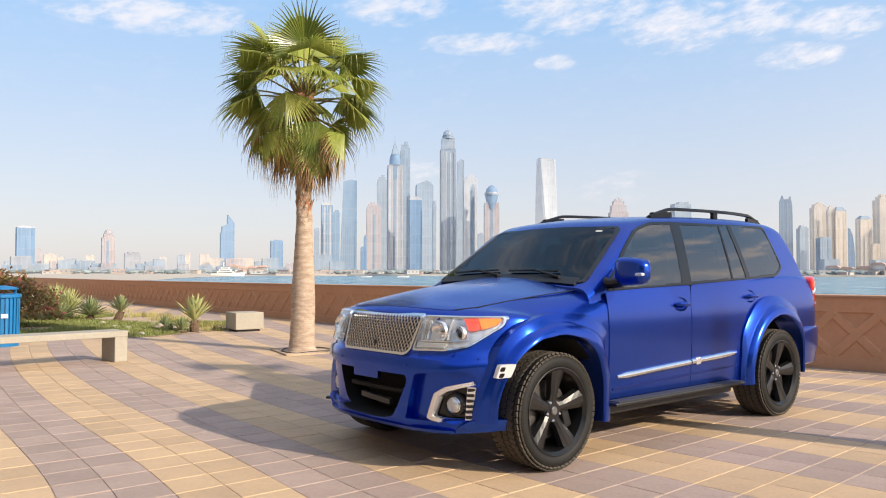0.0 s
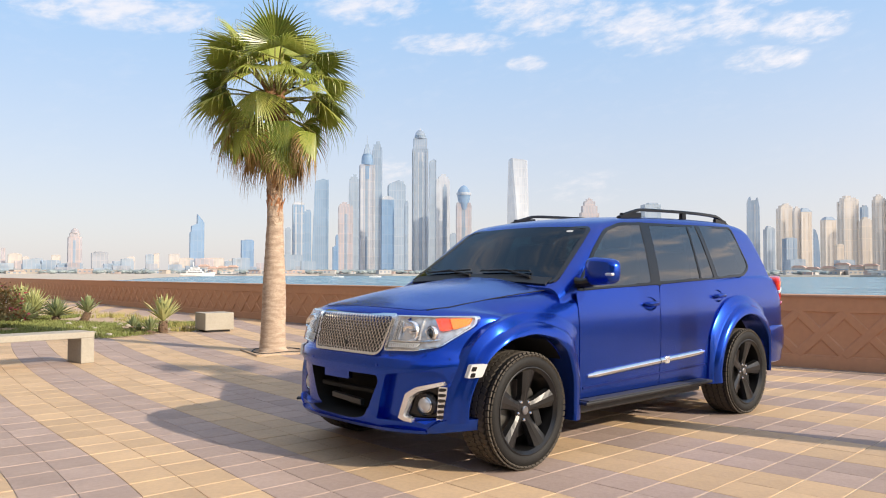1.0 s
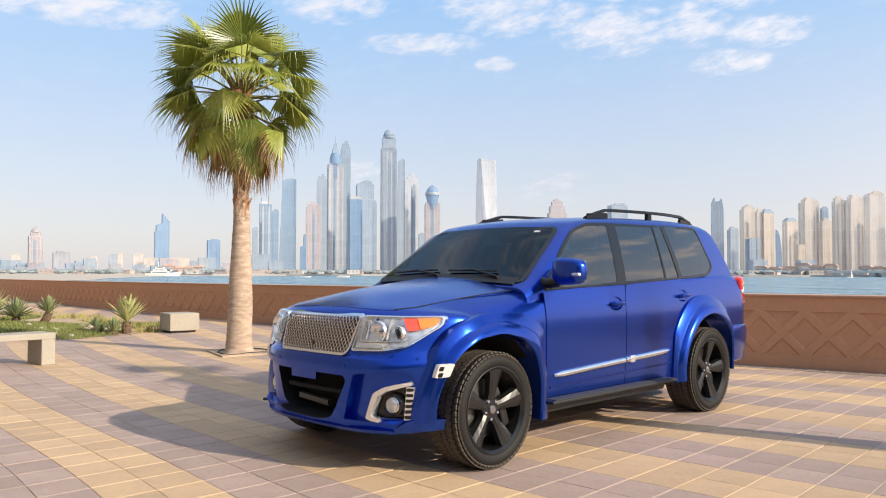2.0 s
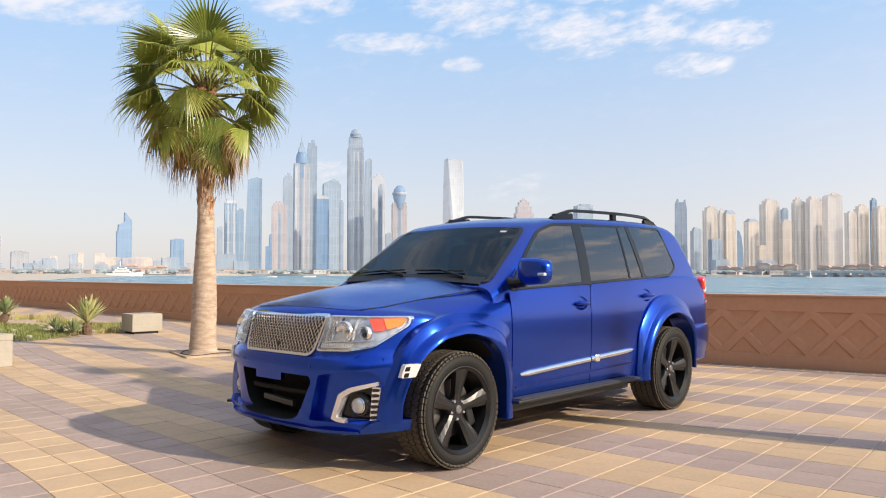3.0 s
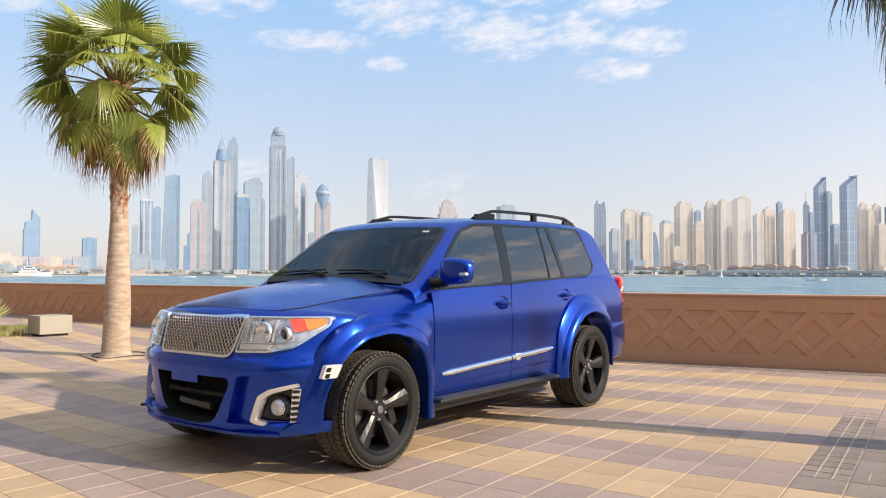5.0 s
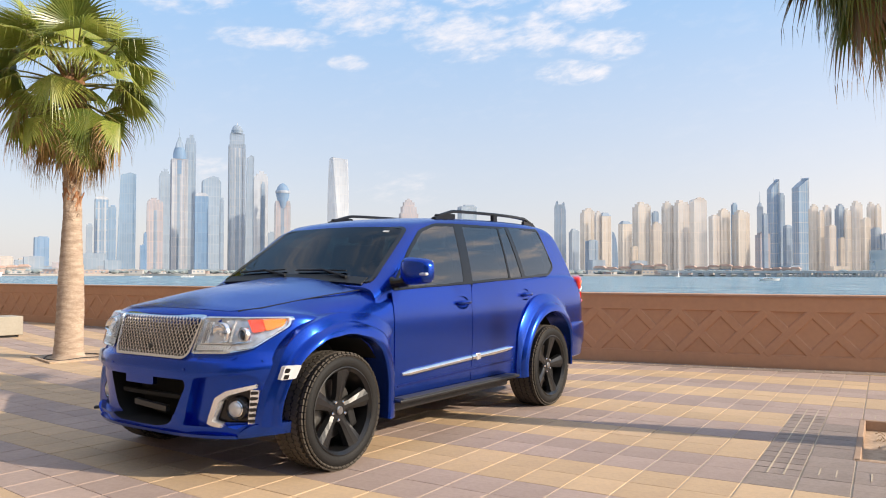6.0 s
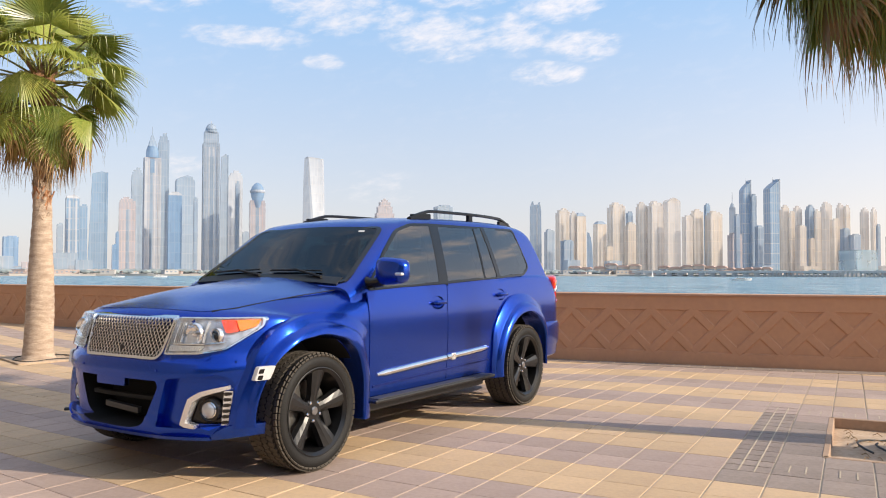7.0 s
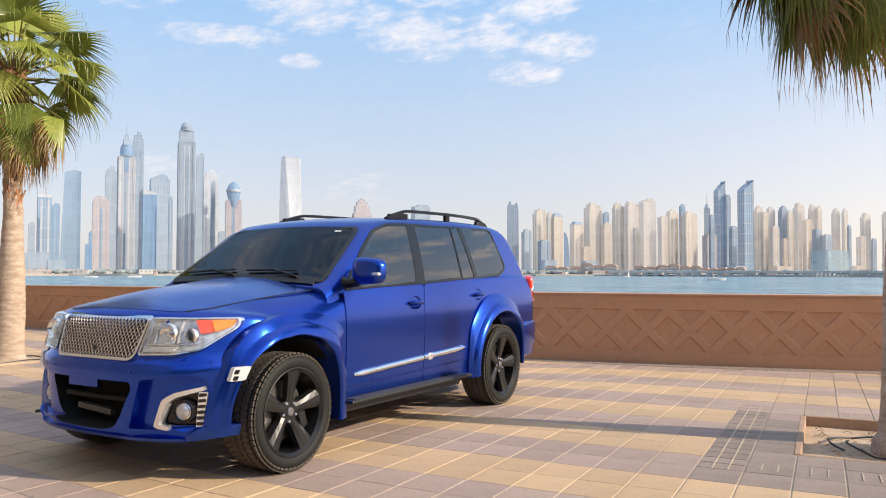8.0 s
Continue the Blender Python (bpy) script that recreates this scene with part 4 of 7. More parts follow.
def build_bridge():
    br = empty("bridge")
    tagged(br, "long grey concrete causeway bridge on many piers over the water", "bridge")
    grey = mat("bridge_concrete", (0.62, 0.60, 0.58), 0.85, vary=0.2, scale=0.05)
    def far_at(az):
        return float(np.interp(az, (29.0, 36.0, 42.0, 50.0, 60.0), (900, 880, 850, 820, 800)))
    bm = bmesh.new()
    rows = []
    for i in range(80):
        az = 30.6 + 29.0 * i / 79
        rows.append([bm.verts.new(at_bearing(az, far_at(az) + o, z)) for o, z in ((-6, 0.9), (-6, 2.9), (6, 2.9), (6, 0.9))])
    for p, q in zip(rows, rows[1:]):
        for k in range(4):
            bm.faces.new((p[k], q[k], q[(k + 1) % 4], p[(k + 1) % 4]))
    bmesh.ops.recalc_face_normals(bm, faces=bm.faces[:])
    part("deck", bm, grey, br)
    # broad piers near its landward end, close-set ones beyond
    for wide, spots in ((5.6, [31.0 + 0.72 * i for i in range(12)]), (1.5, [39.4 + 0.25 * i for i in range(80)])):
        bm = boxed((wide, 9.0, 4.6))
        me = bpy.data.meshes.new("pier")
        bm.to_mesh(me)
        bm.free()
        me.materials.append(grey)
        for az in spots:
            shared("pier", me, br, Matrix.Translation(at_bearing(az, far_at(az), -1.5)) @ Matrix.Rotation(-radians(az), 4, "Z"))


def hull(bm, long, wide, high):
    rows = []
    for i in range(9):
        u = i / 8
        half = wide / 2 * (1 - max(0, (u - 0.55) / 0.45) ** 2)
        x = -long / 2 + long * u
        rows.append([bm.verts.new(v) for v in ((x, -half, high * (1 + 0.35 * u)), (x - long * 0.04, -half * 0.7, 0), (x - long * 0.04, half * 0.7, 0), (x, half, high * (1 + 0.35 * u)))])
    for p, q in zip(rows, rows[1:]):
        for k in range(4):
            bm.faces.new((p[k], q[k], q[(k + 1) % 4], p[(k + 1) % 4]))
    bm.faces.new(rows[0])
    bmesh.ops.remove_doubles(bm, verts=bm.verts[:], dist=0.001)
    bmesh.ops.recalc_face_normals(bm, faces=bm.faces[:])
    return bm


def boat(az, dist, long, heading, label, decks=1):
    b = empty("boat", Matrix.Translation(at_bearing(az, dist, -3.1)) @ Matrix.Rotation(radians(heading), 4, "Z"))
    tagged(b, label, "boat", "boats on the water")
    h = long * 0.09
    part("hull", hull(bmesh.new(), long, long * 0.3, h), WHITE, b)
    for i in range(decks):
        part("cabin", boxed((long * (0.5 - 0.12 * i), long * 0.2, h * 0.7), pose(-long * 0.1, 0, h * (1.3 + 0.72 * i)), h * 0.1), WHITE, b)
        part("window", boxed((long * (0.42 - 0.12 * i), long * 0.204, h * 0.25), pose(-long * 0.1, 0, h * (1.38 + 0.72 * i))), GLOSS, b)
    part("mast", boxed((long * 0.02, long * 0.02, h * 1.6), pose(-long * 0.15, 0, h * (1.9 + 0.72 * decks))), WHITE, b)


build_shore()
build_bridge()
boat(37.95, 445, 10.5, -20, "small white motorboat under way on the sea")
boat(-15.35, 800, 32, 10, "large white motor yacht with stacked decks", 3)
boat(-5.6, 640, 9, 0, "small white cabin boat off the far shore")
boat(-2.9, 640, 10, 5, "small white cabin boat off the far shore")
boat(6.0, 700, 9, 170, "small white cabin boat off the far shore")


def sailboat(az, dist):
    b = empty("sailboat", Matrix.Translation(at_bearing(az, dist, -3.1)))
    tagged(b, "small white sailing dinghy with its sail up", "boat", "boats on the water")
    part("hull", hull(bmesh.new(), 5, 1.6, 0.6), WHITE, b)
    part("sail", prow(bmesh.new(), [(0.5, 0.8), (1.9, 0.9), (1.2, 4.2), (0.6, 8.2)], 0.12), WHITE, b)
    part("mast", tube(bmesh.new(), [(0.45, 0, 0.3), (0.5, 0, 8.4)], 0.06, 6), WHITE, b)


sailboat(31.95, 770)


def resort(az, dist, long, high, tiers, label):
    """A long low hotel with stepped wings under tiled roofs."""
    v = empty("hotel", Matrix.Translation(at_bearing(az, dist, -1.2)) @ Matrix.Rotation(-radians(az + 8), 4, "Z"))
    tagged(v, label, "hotel", "waterfront hotels")
    rnd = random.Random(int(az * 10))
    wall, tile = FACADES["beige"], mat("terracotta_tile", (0.62, 0.42, 0.34), 0.8, vary=0.3, scale=0.1)
    x = -long / 2
    for k in range(tiers):
        w = long / tiers
        h = high * rnd.uniform(0.6, 1.0)
        part("wing", boxed((w * 0.98, 18, h), pose(x + w / 2, 0, h / 2)), wall, v)
        part("roof", prow(bmesh.new(), [(x - 1, h), (x + w + 1, h), (x + w * 0.8, h + 3.2), (x + w * 0.2, h + 3.2)], 20), tile, v)
        for r in range(max(1, int(h / 5))):
            part("window_row", boxed((w * 0.84, 0.6, 1.6), pose(x + w / 2, -9.1, 2.5 + r * 4.6)), FACADES["slate"], v)
        x += w


resort(27.0, 1350, 40, 11, 2, "low cream waterfront hotel under terracotta roofs")
resort(29.6, 1350, 78, 15, 4, "long stepped cream hotel under terracotta roofs")
resort(34.0, 1350, 74, 14, 4, "long stepped cream hotel under terracotta roofs")
resort(36.3, 1350, 34, 11, 2, "low cream waterfront hotel under terracotta roofs")
resort(38.4, 1300, 66, 8, 5, "low pale pavilion row under tiled roofs")
resort(-14.0, 1300, 60, 12, 4, "low cream waterfront hotel under terracotta roofs")

# ---- the car: x forward from the front axle, y to its left, z up ----
CAR = pose(0.107, 5.784, 0.0254, 0, 0, -139.26) @ Matrix.Diagonal((0.98, 0.98, 0.98, 1))
HUB_Z, ARCH_Z, WHEELBASE, TRACK = 0.359, 0.392, 3.05, 0.872
car = empty("car", CAR)
tagged(car, "satin blue off-road wagon with chrome mesh grille and black wheels", "car")

NOSE = [(0.24, 0.765), (0.31, 0.797), (0.45, 0.803), (0.58, 0.806), (0.66, 0.803), (0.705, 0.792), (0.735, 0.758), (0.84, 0.72), (0.97, 0.67), (1.02, 0.60), (1.08, 0.45)]
SHOULDER = [(0.806, 0.60), (0.802, 0.665), (0.79, 0.708), (0.76, 0.735), (0.72, 0.84), (0.68, 0.945), (0.64, 0.985), (0.58, 1.0), (0.50, 1.008), (0.30, 1.03), (0.0, 1.065),
            (-0.3, 1.10), (-0.6, 1.135), (-1.0, 1.15), (-1.8, 1.19), (-2.6, 1.23), (-3.3, 1.26), (-3.75, 1.255), (-3.98, 1.22), (-4.08, 1.14), (-4.16, 1.0)]
CROWN = [(0.80, 0.0), (0.72, 0.01), (0.64, 0.03), (0.55, 0.05), (0.3, 0.075), (0.0, 0.085), (-0.6, 0.085), (-4.06, 0.02)]
BELLY = [(0.80, 0.31), (0.78, 0.25), (-1.0, 0.25), (-3.0, 0.28), (-3.6, 0.34), (-4.06, 0.40)]
WIDE = [(0.80, 0.90), (0.77, 0.935), (0.3, 0.945), (-3.2, 0.945), (-3.98, 0.938), (-4.10, 0.90), (-4.16, 0.84)]


def bend(xs, y):
    """How far the nose and the tail curve back towards the corners."""
    f = min(1.0, max(0.0, (xs + 0.3) / 0.8))
    r = min(1.0, max(0.0, (-xs - 3.3) / 0.6))
    k = (abs(y) / 0.93) ** 3.4
    corner_turn = 0.15 * max(0.0, (abs(y) - 0.68) / 0.26) ** 2.3
    return xs - (0.36 * k + corner_turn) * f * f * (3 - 2 * f) + 0.10 * k * r


def flank(z):
    """Half width of the body side at that height."""
    return (0.945 - 0.042 * ((z - 0.86) / 0.31) ** 2) if z > 0.86 else (0.945 - 0.03 * ((0.86 - z) / 0.55) ** 2)


def top_z(xs, y):
    zs, cr = curve_at(SHOULDER, xs), curve_at(CROWN, xs)
    u = min(1.0, abs(y) / 0.86)
    bulge = 0.018 * math.exp(-((abs(y) - 0.0) / 0.42) ** 4) * min(1, max(0, (0.55 - xs) / 0.3)) if xs > -0.7 else 0
    return zs + cr * (1 - u ** 2.2) + bulge


def on_front(y, z, off=0.0):
    return Vector((bend(curve_at(NOSE, z), y) + off, y * (1 + off * 0.3), z))


def on_side(x, z, off=0.0, side=1):
    return Vector((x, side * (flank(z) + off), z))


def on_hood(xs, y, off=0.0):
    return Vector((bend(xs, y), y, top_z(xs, y) + off))


def body_ring(xs):
    zb, zs, yw = curve_at(BELLY, xs), curve_at(SHOULDER, xs), curve_at(WIDE, xs)
    k = yw / 0.945
    half = [(0.0, zb), (0.4, zb), (0.74, zb), (0.86, zb + 0.012), (0.915, zb + 0.04)]
    soft = 0.07 + 0.10 * min(1.0, max(0.0, (xs + 0.75) / 0.25)) * min(1.0, max(0.0, (0.62 - xs) / 0.2))
    lo, hi = zb + 0.09, max(zb + 0.12, zs - soft)
    for i in range(9):
        z = lo + (hi - lo) * i / 8
        half.append((flank(z), z))
    fl = flank(hi)
    half += [(fl - soft * 0.06, zs - soft * 0.78), (fl - soft * 0.19, zs - soft * 0.52), (fl - soft * 0.40, zs - soft * 0.28), (fl - soft * 0.68, zs - soft * 0.09), (fl - soft, zs)]
    for u in (0.88, 0.75, 0.6, 0.45, 0.3, 0.15, 0.0):
        y = (fl - soft) * u
        half.append((y, top_z(xs, y)))
    half = [(y * k, z) for y, z in half]
    ring = half + [(-y, z) for y, z in half[-2:0:-1]]
    return [Vector((bend(xs, y), y, z)) for y, z in ring]


def loft(bm, rings):
    rows = [[bm.verts.new(v) for v in r] for r in rings]
    for a, b in zip(rows, rows[1:]):
        k = len(a)
        for i in range(k):
            j = (i + 1) % k
            bm.faces.new((a[i], a[j], b[j], b[i]))
    bm.faces.new(rows[0])
    bm.faces.new(rows[-1])
    bmesh.ops.recalc_face_normals(bm, faces=bm.faces[:])
    return bm


def cut(ob, cutters):
    """Takes the cutters' bodies out of ob for good; their faces keep their own materials."""
    slots = [ob.data.materials[0]]
    for _, material in cutters:
        if material not in slots:
            slots.append(material)
    for m in slots[1:]:
        ob.data.materials.append(m)
    for bm, material in cutters:
        me = bpy.data.meshes.new("cutter")
        for f in bm.faces:
            f.material_index = slots.index(material)
        bm.to_mesh(me)
        bm.free()
        for m in slots:
            me.materials.append(m)
        c = new("cutter", me)
        c.parent = car
        mod = ob.modifiers.new("cut", "BOOLEAN")
        mod.operation, mod.object, mod.solver, mod.material_mode = "DIFFERENCE", c, "EXACT", "INDEX"
        bpy.context.view_layer.update()
        done = bpy.data.meshes.new_from_object(ob.evaluated_get(bpy.context.evaluated_depsgraph_get()))
        ob.modifiers.clear()
        ob.data = done
        bpy.data.objects.remove(c)
    ob.data.set_sharp_from_angle(angle=radians(32))


def prism(outline, x0, x1):
    """A block with a (y, z) outline from x0 to x1."""
    bm = bmesh.new()
    a = [bm.verts.new((x0, y, z)) for y, z in outline]
    b = [bm.verts.new((x1, y, z)) for y, z in outline]
    bm.faces.new(a)
    bm.faces.new(b[::-1])
    for i in range(len(a)):
        j = (i + 1) % len(a)
        bm.faces.new((a[i], b[i], b[j], a[j]))
    bmesh.ops.recalc_face_normals(bm, faces=bm.faces[:])
    return bm


def build_body():
    xs = [0.80, 0.79, 0.775, 0.76, 0.74, 0.72, 0.70, 0.68, 0.66, 0.64, 0.61, 0.58, 0.54, 0.5, 0.44, 0.37, 0.3, 0.2, 0.1, 0, -0.1, -0.2, -0.3, -0.4, -0.5, -0.6, -0.7, -0.8, -0.9, -1.0,
          -1.15, -1.3, -1.6, -1.9, -2.2, -2.5, -2.7, -2.9, -3.1, -3.3, -3.45, -3.6, -3.7, -3.8, -3.88, -3.95, -4.0, -4.05, -4.10, -4.14, -4.16]
    rings = [body_ring(x) for x in xs]
    # rounded end faces, closed by shrinking rings
    for at, end in ((0, xs[0]), (len(rings), xs[-1])):
        ring = rings[0] if at == 0 else rings[-1]
        zc = sum(v.z for v in ring) / len(ring)
        for k in (0.9, 0.78, 0.64, 0.5, 0.36, 0.22, 0.1, 0.01):
            small = []
            for v in ring:
                y, z = v.y * k, zc + (v.z - zc) * k
                small.append(Vector((bend(curve_at(NOSE, z) if at == 0 else end, y), y, z)))
            if at == 0:
                rings.insert(0, small)
            else:
                rings.append(small)
    body = part("body", loft(bmesh.new(), rings), PAINT, car, smooth=True)
    cutters = []
    for hx, rad in ((-0.01, 0.475), (-WHEELBASE, 0.505)):
        for sy in (1, -1):
            bm = lathe(bmesh.new(), [(rad, -0.30), (rad, 0.30)], 48, pose(hx, sy * 0.86, ARCH_Z, 90, 0, 0))
            bmesh.ops.recalc_face_normals(bm, faces=bm.faces[:])
            cutters.append((bm, WELL))
    # recessed facets beside the intake, the intake itself and the fog lamp pockets
    for side in (1, -1):
        def f(y, z, off, side=side):
            return on_front(y * side, z, off)
        facet = rounded([(0.45, 0.615), (0.74, 0.645), (0.79, 0.625), (0.815, 0.575), (0.815, 0.345), (0.56, 0.315), (0.36, 0.32)], 0.02)
        def sunk(y, z, off, side=side):
            return on_front(y * side, z, off if off > 0 else off * (1.5 - 1.0 * min(1.0, max(0.0, (y - 0.36) / 0.44))))
        cutters.append((slab(facet, sunk, 0.12, -0.048), PAINT))
        cutters.append((slab(rounded([(0.77, 0.555), (0.67, 0.53), (0.61, 0.49), (0.575, 0.345), (0.765, 0.345)], 0.02), f, 0.12, -0.06), GLOSS))
    cutters.append((prism(rounded([(-0.52, 0.605), (0.37, 0.60), (0.385, 0.56), (0.30, 0.40), (0.24, 0.315), (0.12, 0.29), (-0.30, 0.295), (-0.42, 0.36)], 0.05), 0.50, 1.1), WELL))
    cut(body, cutters)
    return body


def side_y(x, z):
    """Half width of the cabin at that height."""
    u = z - 1.2
    taper = 0.03 * max(0.0, (-x - 2.6) / 1.2) ** 2 + 0.02 * max(0.0, (x + 1.2) / 0.6) ** 2
    if u < 0:
        return flank(z) - 0.004 - taper
    return 0.893 - 0.24 * u - 0.16 * u * u - taper


ROOF = [(-0.45, 1.185), (-0.56, 1.25), (-0.76, 1.385), (-0.98, 1.54), (-1.14, 1.65), (-1.25, 1.70), (-1.5, 1.742), (-2.1, 1.778), (-2.9, 1.79), (-3.4, 1.775),
        (-3.62, 1.735), (-3.72, 1.60), (-3.80, 1.42), (-3.88, 1.24)]


def cabin_ring(x):
    zc = curve_at(ROOF, x)
    ze = zc - 0.055
    half = []
    lo = 1.02
    for i in range(9):
        z = lo + (max(ze - 0.05, lo + 0.04) - lo) * i / 8
        half.append((side_y(x, z), z))
    y, z = half[-1]
    half += [(y - 0.018, z + 0.035), (y - 0.05, z + 0.062), (y - 0.10, z + 0.078), (y * 0.6, zc - 0.012), (y * 0.3, zc - 0.003), (0, zc)]
    ring = half + [(-a, b) for a, b in half[-2::-1]]
    return [Vector((x, a, b)) for a, b in ring]


def roof_z(x, y):
    zc = curve_at(ROOF, x)
    w = side_y(x, max(zc - 0.105, 1.06))
    return zc + float(np.interp(abs(y), (0, w * 0.3, w * 0.6, w - 0.10, w - 0.05, w - 0.018, w), (0, -0.003, -0.012, -0.027, -0.043, -0.070, -0.105)))


def on_cabin(x, z, off=0.0, side=1):
    return Vector((x, side * (side_y(x, z) + off), z + off * 0.3))


def on_screen(y, x, off=0.0):
    return Vector((x + off * 0.7, y, roof_z(x, y) + off * 0.75))


FRONT_WIN = [(-0.70, 1.152), (-1.60, 1.186), (-1.665, 1.662), (-1.40, 1.650), (-1.18, 1.592), (-0.955, 1.42)]
REAR_WIN = [(-1.765, 1.193), (-2.40, 1.22), (-2.43, 1.685), (-1.83, 1.672)]
VENT_WIN = [(-2.435, 1.222), (-2.645, 1.23), (-2.585, 1.687), (-2.46, 1.685)]
QUARTER_WIN = [(-2.735, 1.237), (-3.23, 1.26), (-3.375, 1.33), (-3.255, 1.690), (-2.66, 1.690)]
GLAZING = [(-0.64, 1.142), (-1.70, 1.18), (-3.25, 1.247), (-3.40, 1.325), (-3.28, 1.70), (-1.68, 1.675), (-1.39, 1.662), (-1.165, 1.602), (-0.94, 1.43)]


def build_cabin():
    xs = [-0.45, -0.49, -0.53, -0.57, -0.62, -0.66, -0.71, -0.76, -0.82, -0.88, -0.94, -1.0, -1.06, -1.1, -1.14, -1.18, -1.22, -1.26, -1.3, -1.4, -1.5, -1.7, -1.9, -2.1, -2.4, -2.7, -3.0,
          -3.2, -3.35, -3.45, -3.54, -3.6, -3.65, -3.69, -3.72, -3.76, -3.8, -3.84, -3.88]
    cabin = part("cabin", loft(bmesh.new(), [cabin_ring(x) for x in xs]), PAINT, car, smooth=True)
    # hollow the cabin and cut the windows through it
    inner = []
    for x in np.linspace(-0.80, -3.55, 15):
        zc = min(curve_at(ROOF, x) - 0.06, 1.70)
        y0, y1 = side_y(x, 1.08) - 0.06, side_y(x, zc) - 0.07
        inner.append([Vector((x, a, b)) for a, b in ((y0, 1.05), (y1, zc - 0.03), (y1 - 0.1, zc), (-y1 + 0.1, zc), (-y1, zc - 0.03), (-y0, 1.05))])
    cutters = [(loft(bmesh.new(), inner), CABIN)]
    for win in (FRONT_WIN, REAR_WIN, VENT_WIN, QUARTER_WIN):
        pts = rounded(win, 0.03)
        bm = bmesh.new()
        a = [bm.verts.new((x, -1.3, z)) for x, z in pts]
        b = [bm.verts.new((x, 1.3, z)) for x, z in pts]
        bm.faces.new(a)
        bm.faces.new(b)
        for i in range(len(a)):
            j = (i + 1) % len(a)
            bm.faces.new((a[i], b[i], b[j], a[j]))
        bmesh.ops.recalc_face_normals(bm, faces=bm.faces[:])
        cutters.append((bm, GLOSS))
    bm = bmesh.new()
    pts = rounded([(-0.75, -0.58), (0.75, -0.58), (0.62, -1.10), (-0.62, -1.10)], 0.05)
    a = [bm.verts.new((x, y, 1.0)) for y, x in pts]
    b = [bm.verts.new((x, y, 2.0)) for y, x in pts]
    bm.faces.new(a)
    bm.faces.new(b)
    for i in range(len(a)):
        j = (i + 1) % len(a)
        bm.faces.new((a[i], b[i], b[j], a[j]))
    bmesh.ops.recalc_face_normals(bm, faces=bm.faces[:])
    cutters.append((bm, GLOSS))
    cut(cabin, cutters)
    screen = rounded([(-0.79, -0.515), (0.79, -0.515), (0.655, -1.135), (-0.655, -1.135)], 0.06)
    part("windscreen", panel(screen, on_screen, 0.006, 0.008, 0.08), GLASS, car, "dark tinted windscreen", smooth=True)
    part("windscreen_seal", strip(screen, on_screen, 0.018, 0.009, 0.012, closed=True), GLOSS, car)
    for side in (1, -1):
        def f(x, z, off, side=side):
            return on_cabin(x, z, off, side)
        rim = rounded(GLAZING, 0.05)
        part("window_surround", strip(rim, f, 0.014, 0.007, 0.014, closed=True), GLOSS, car)
        for x0, z0, x1, z1, half in ((-1.683, 1.17, -1.748, 1.68, 0.082), (-2.418, 1.22, -2.445, 1.68, 0.016), (-2.69, 1.23, -2.622, 1.69, 0.042)):
            part("window_pillar", strip(line([(x0, z0), (x1, z1)], 6), f, half, 0.007, 0.012), GLOSS, car)
        for win in (FRONT_WIN, REAR_WIN, VENT_WIN, QUARTER_WIN):
            c = Vector((sum(p[0] for p in win) / len(win), sum(p[1] for p in win) / len(win)))
            grown = [tuple(c + (Vector(p) - c) * 1.03) for p in win]
            part("window", panel(rounded(grown, 0.03), f, 0.003, 0.006, 0.12), FILM, car, "dark tinted side window", smooth=True)
        part("waist_moulding", strip(line([(-0.72, 1.146), (-1.72, 1.178), (-3.2, 1.238)], 8), f, 0.008, 0.011, 0.014), GLOSS, car)
    return cabin


GROW = Matrix.Diagonal((1.02, 1.02, 1.0, 1))


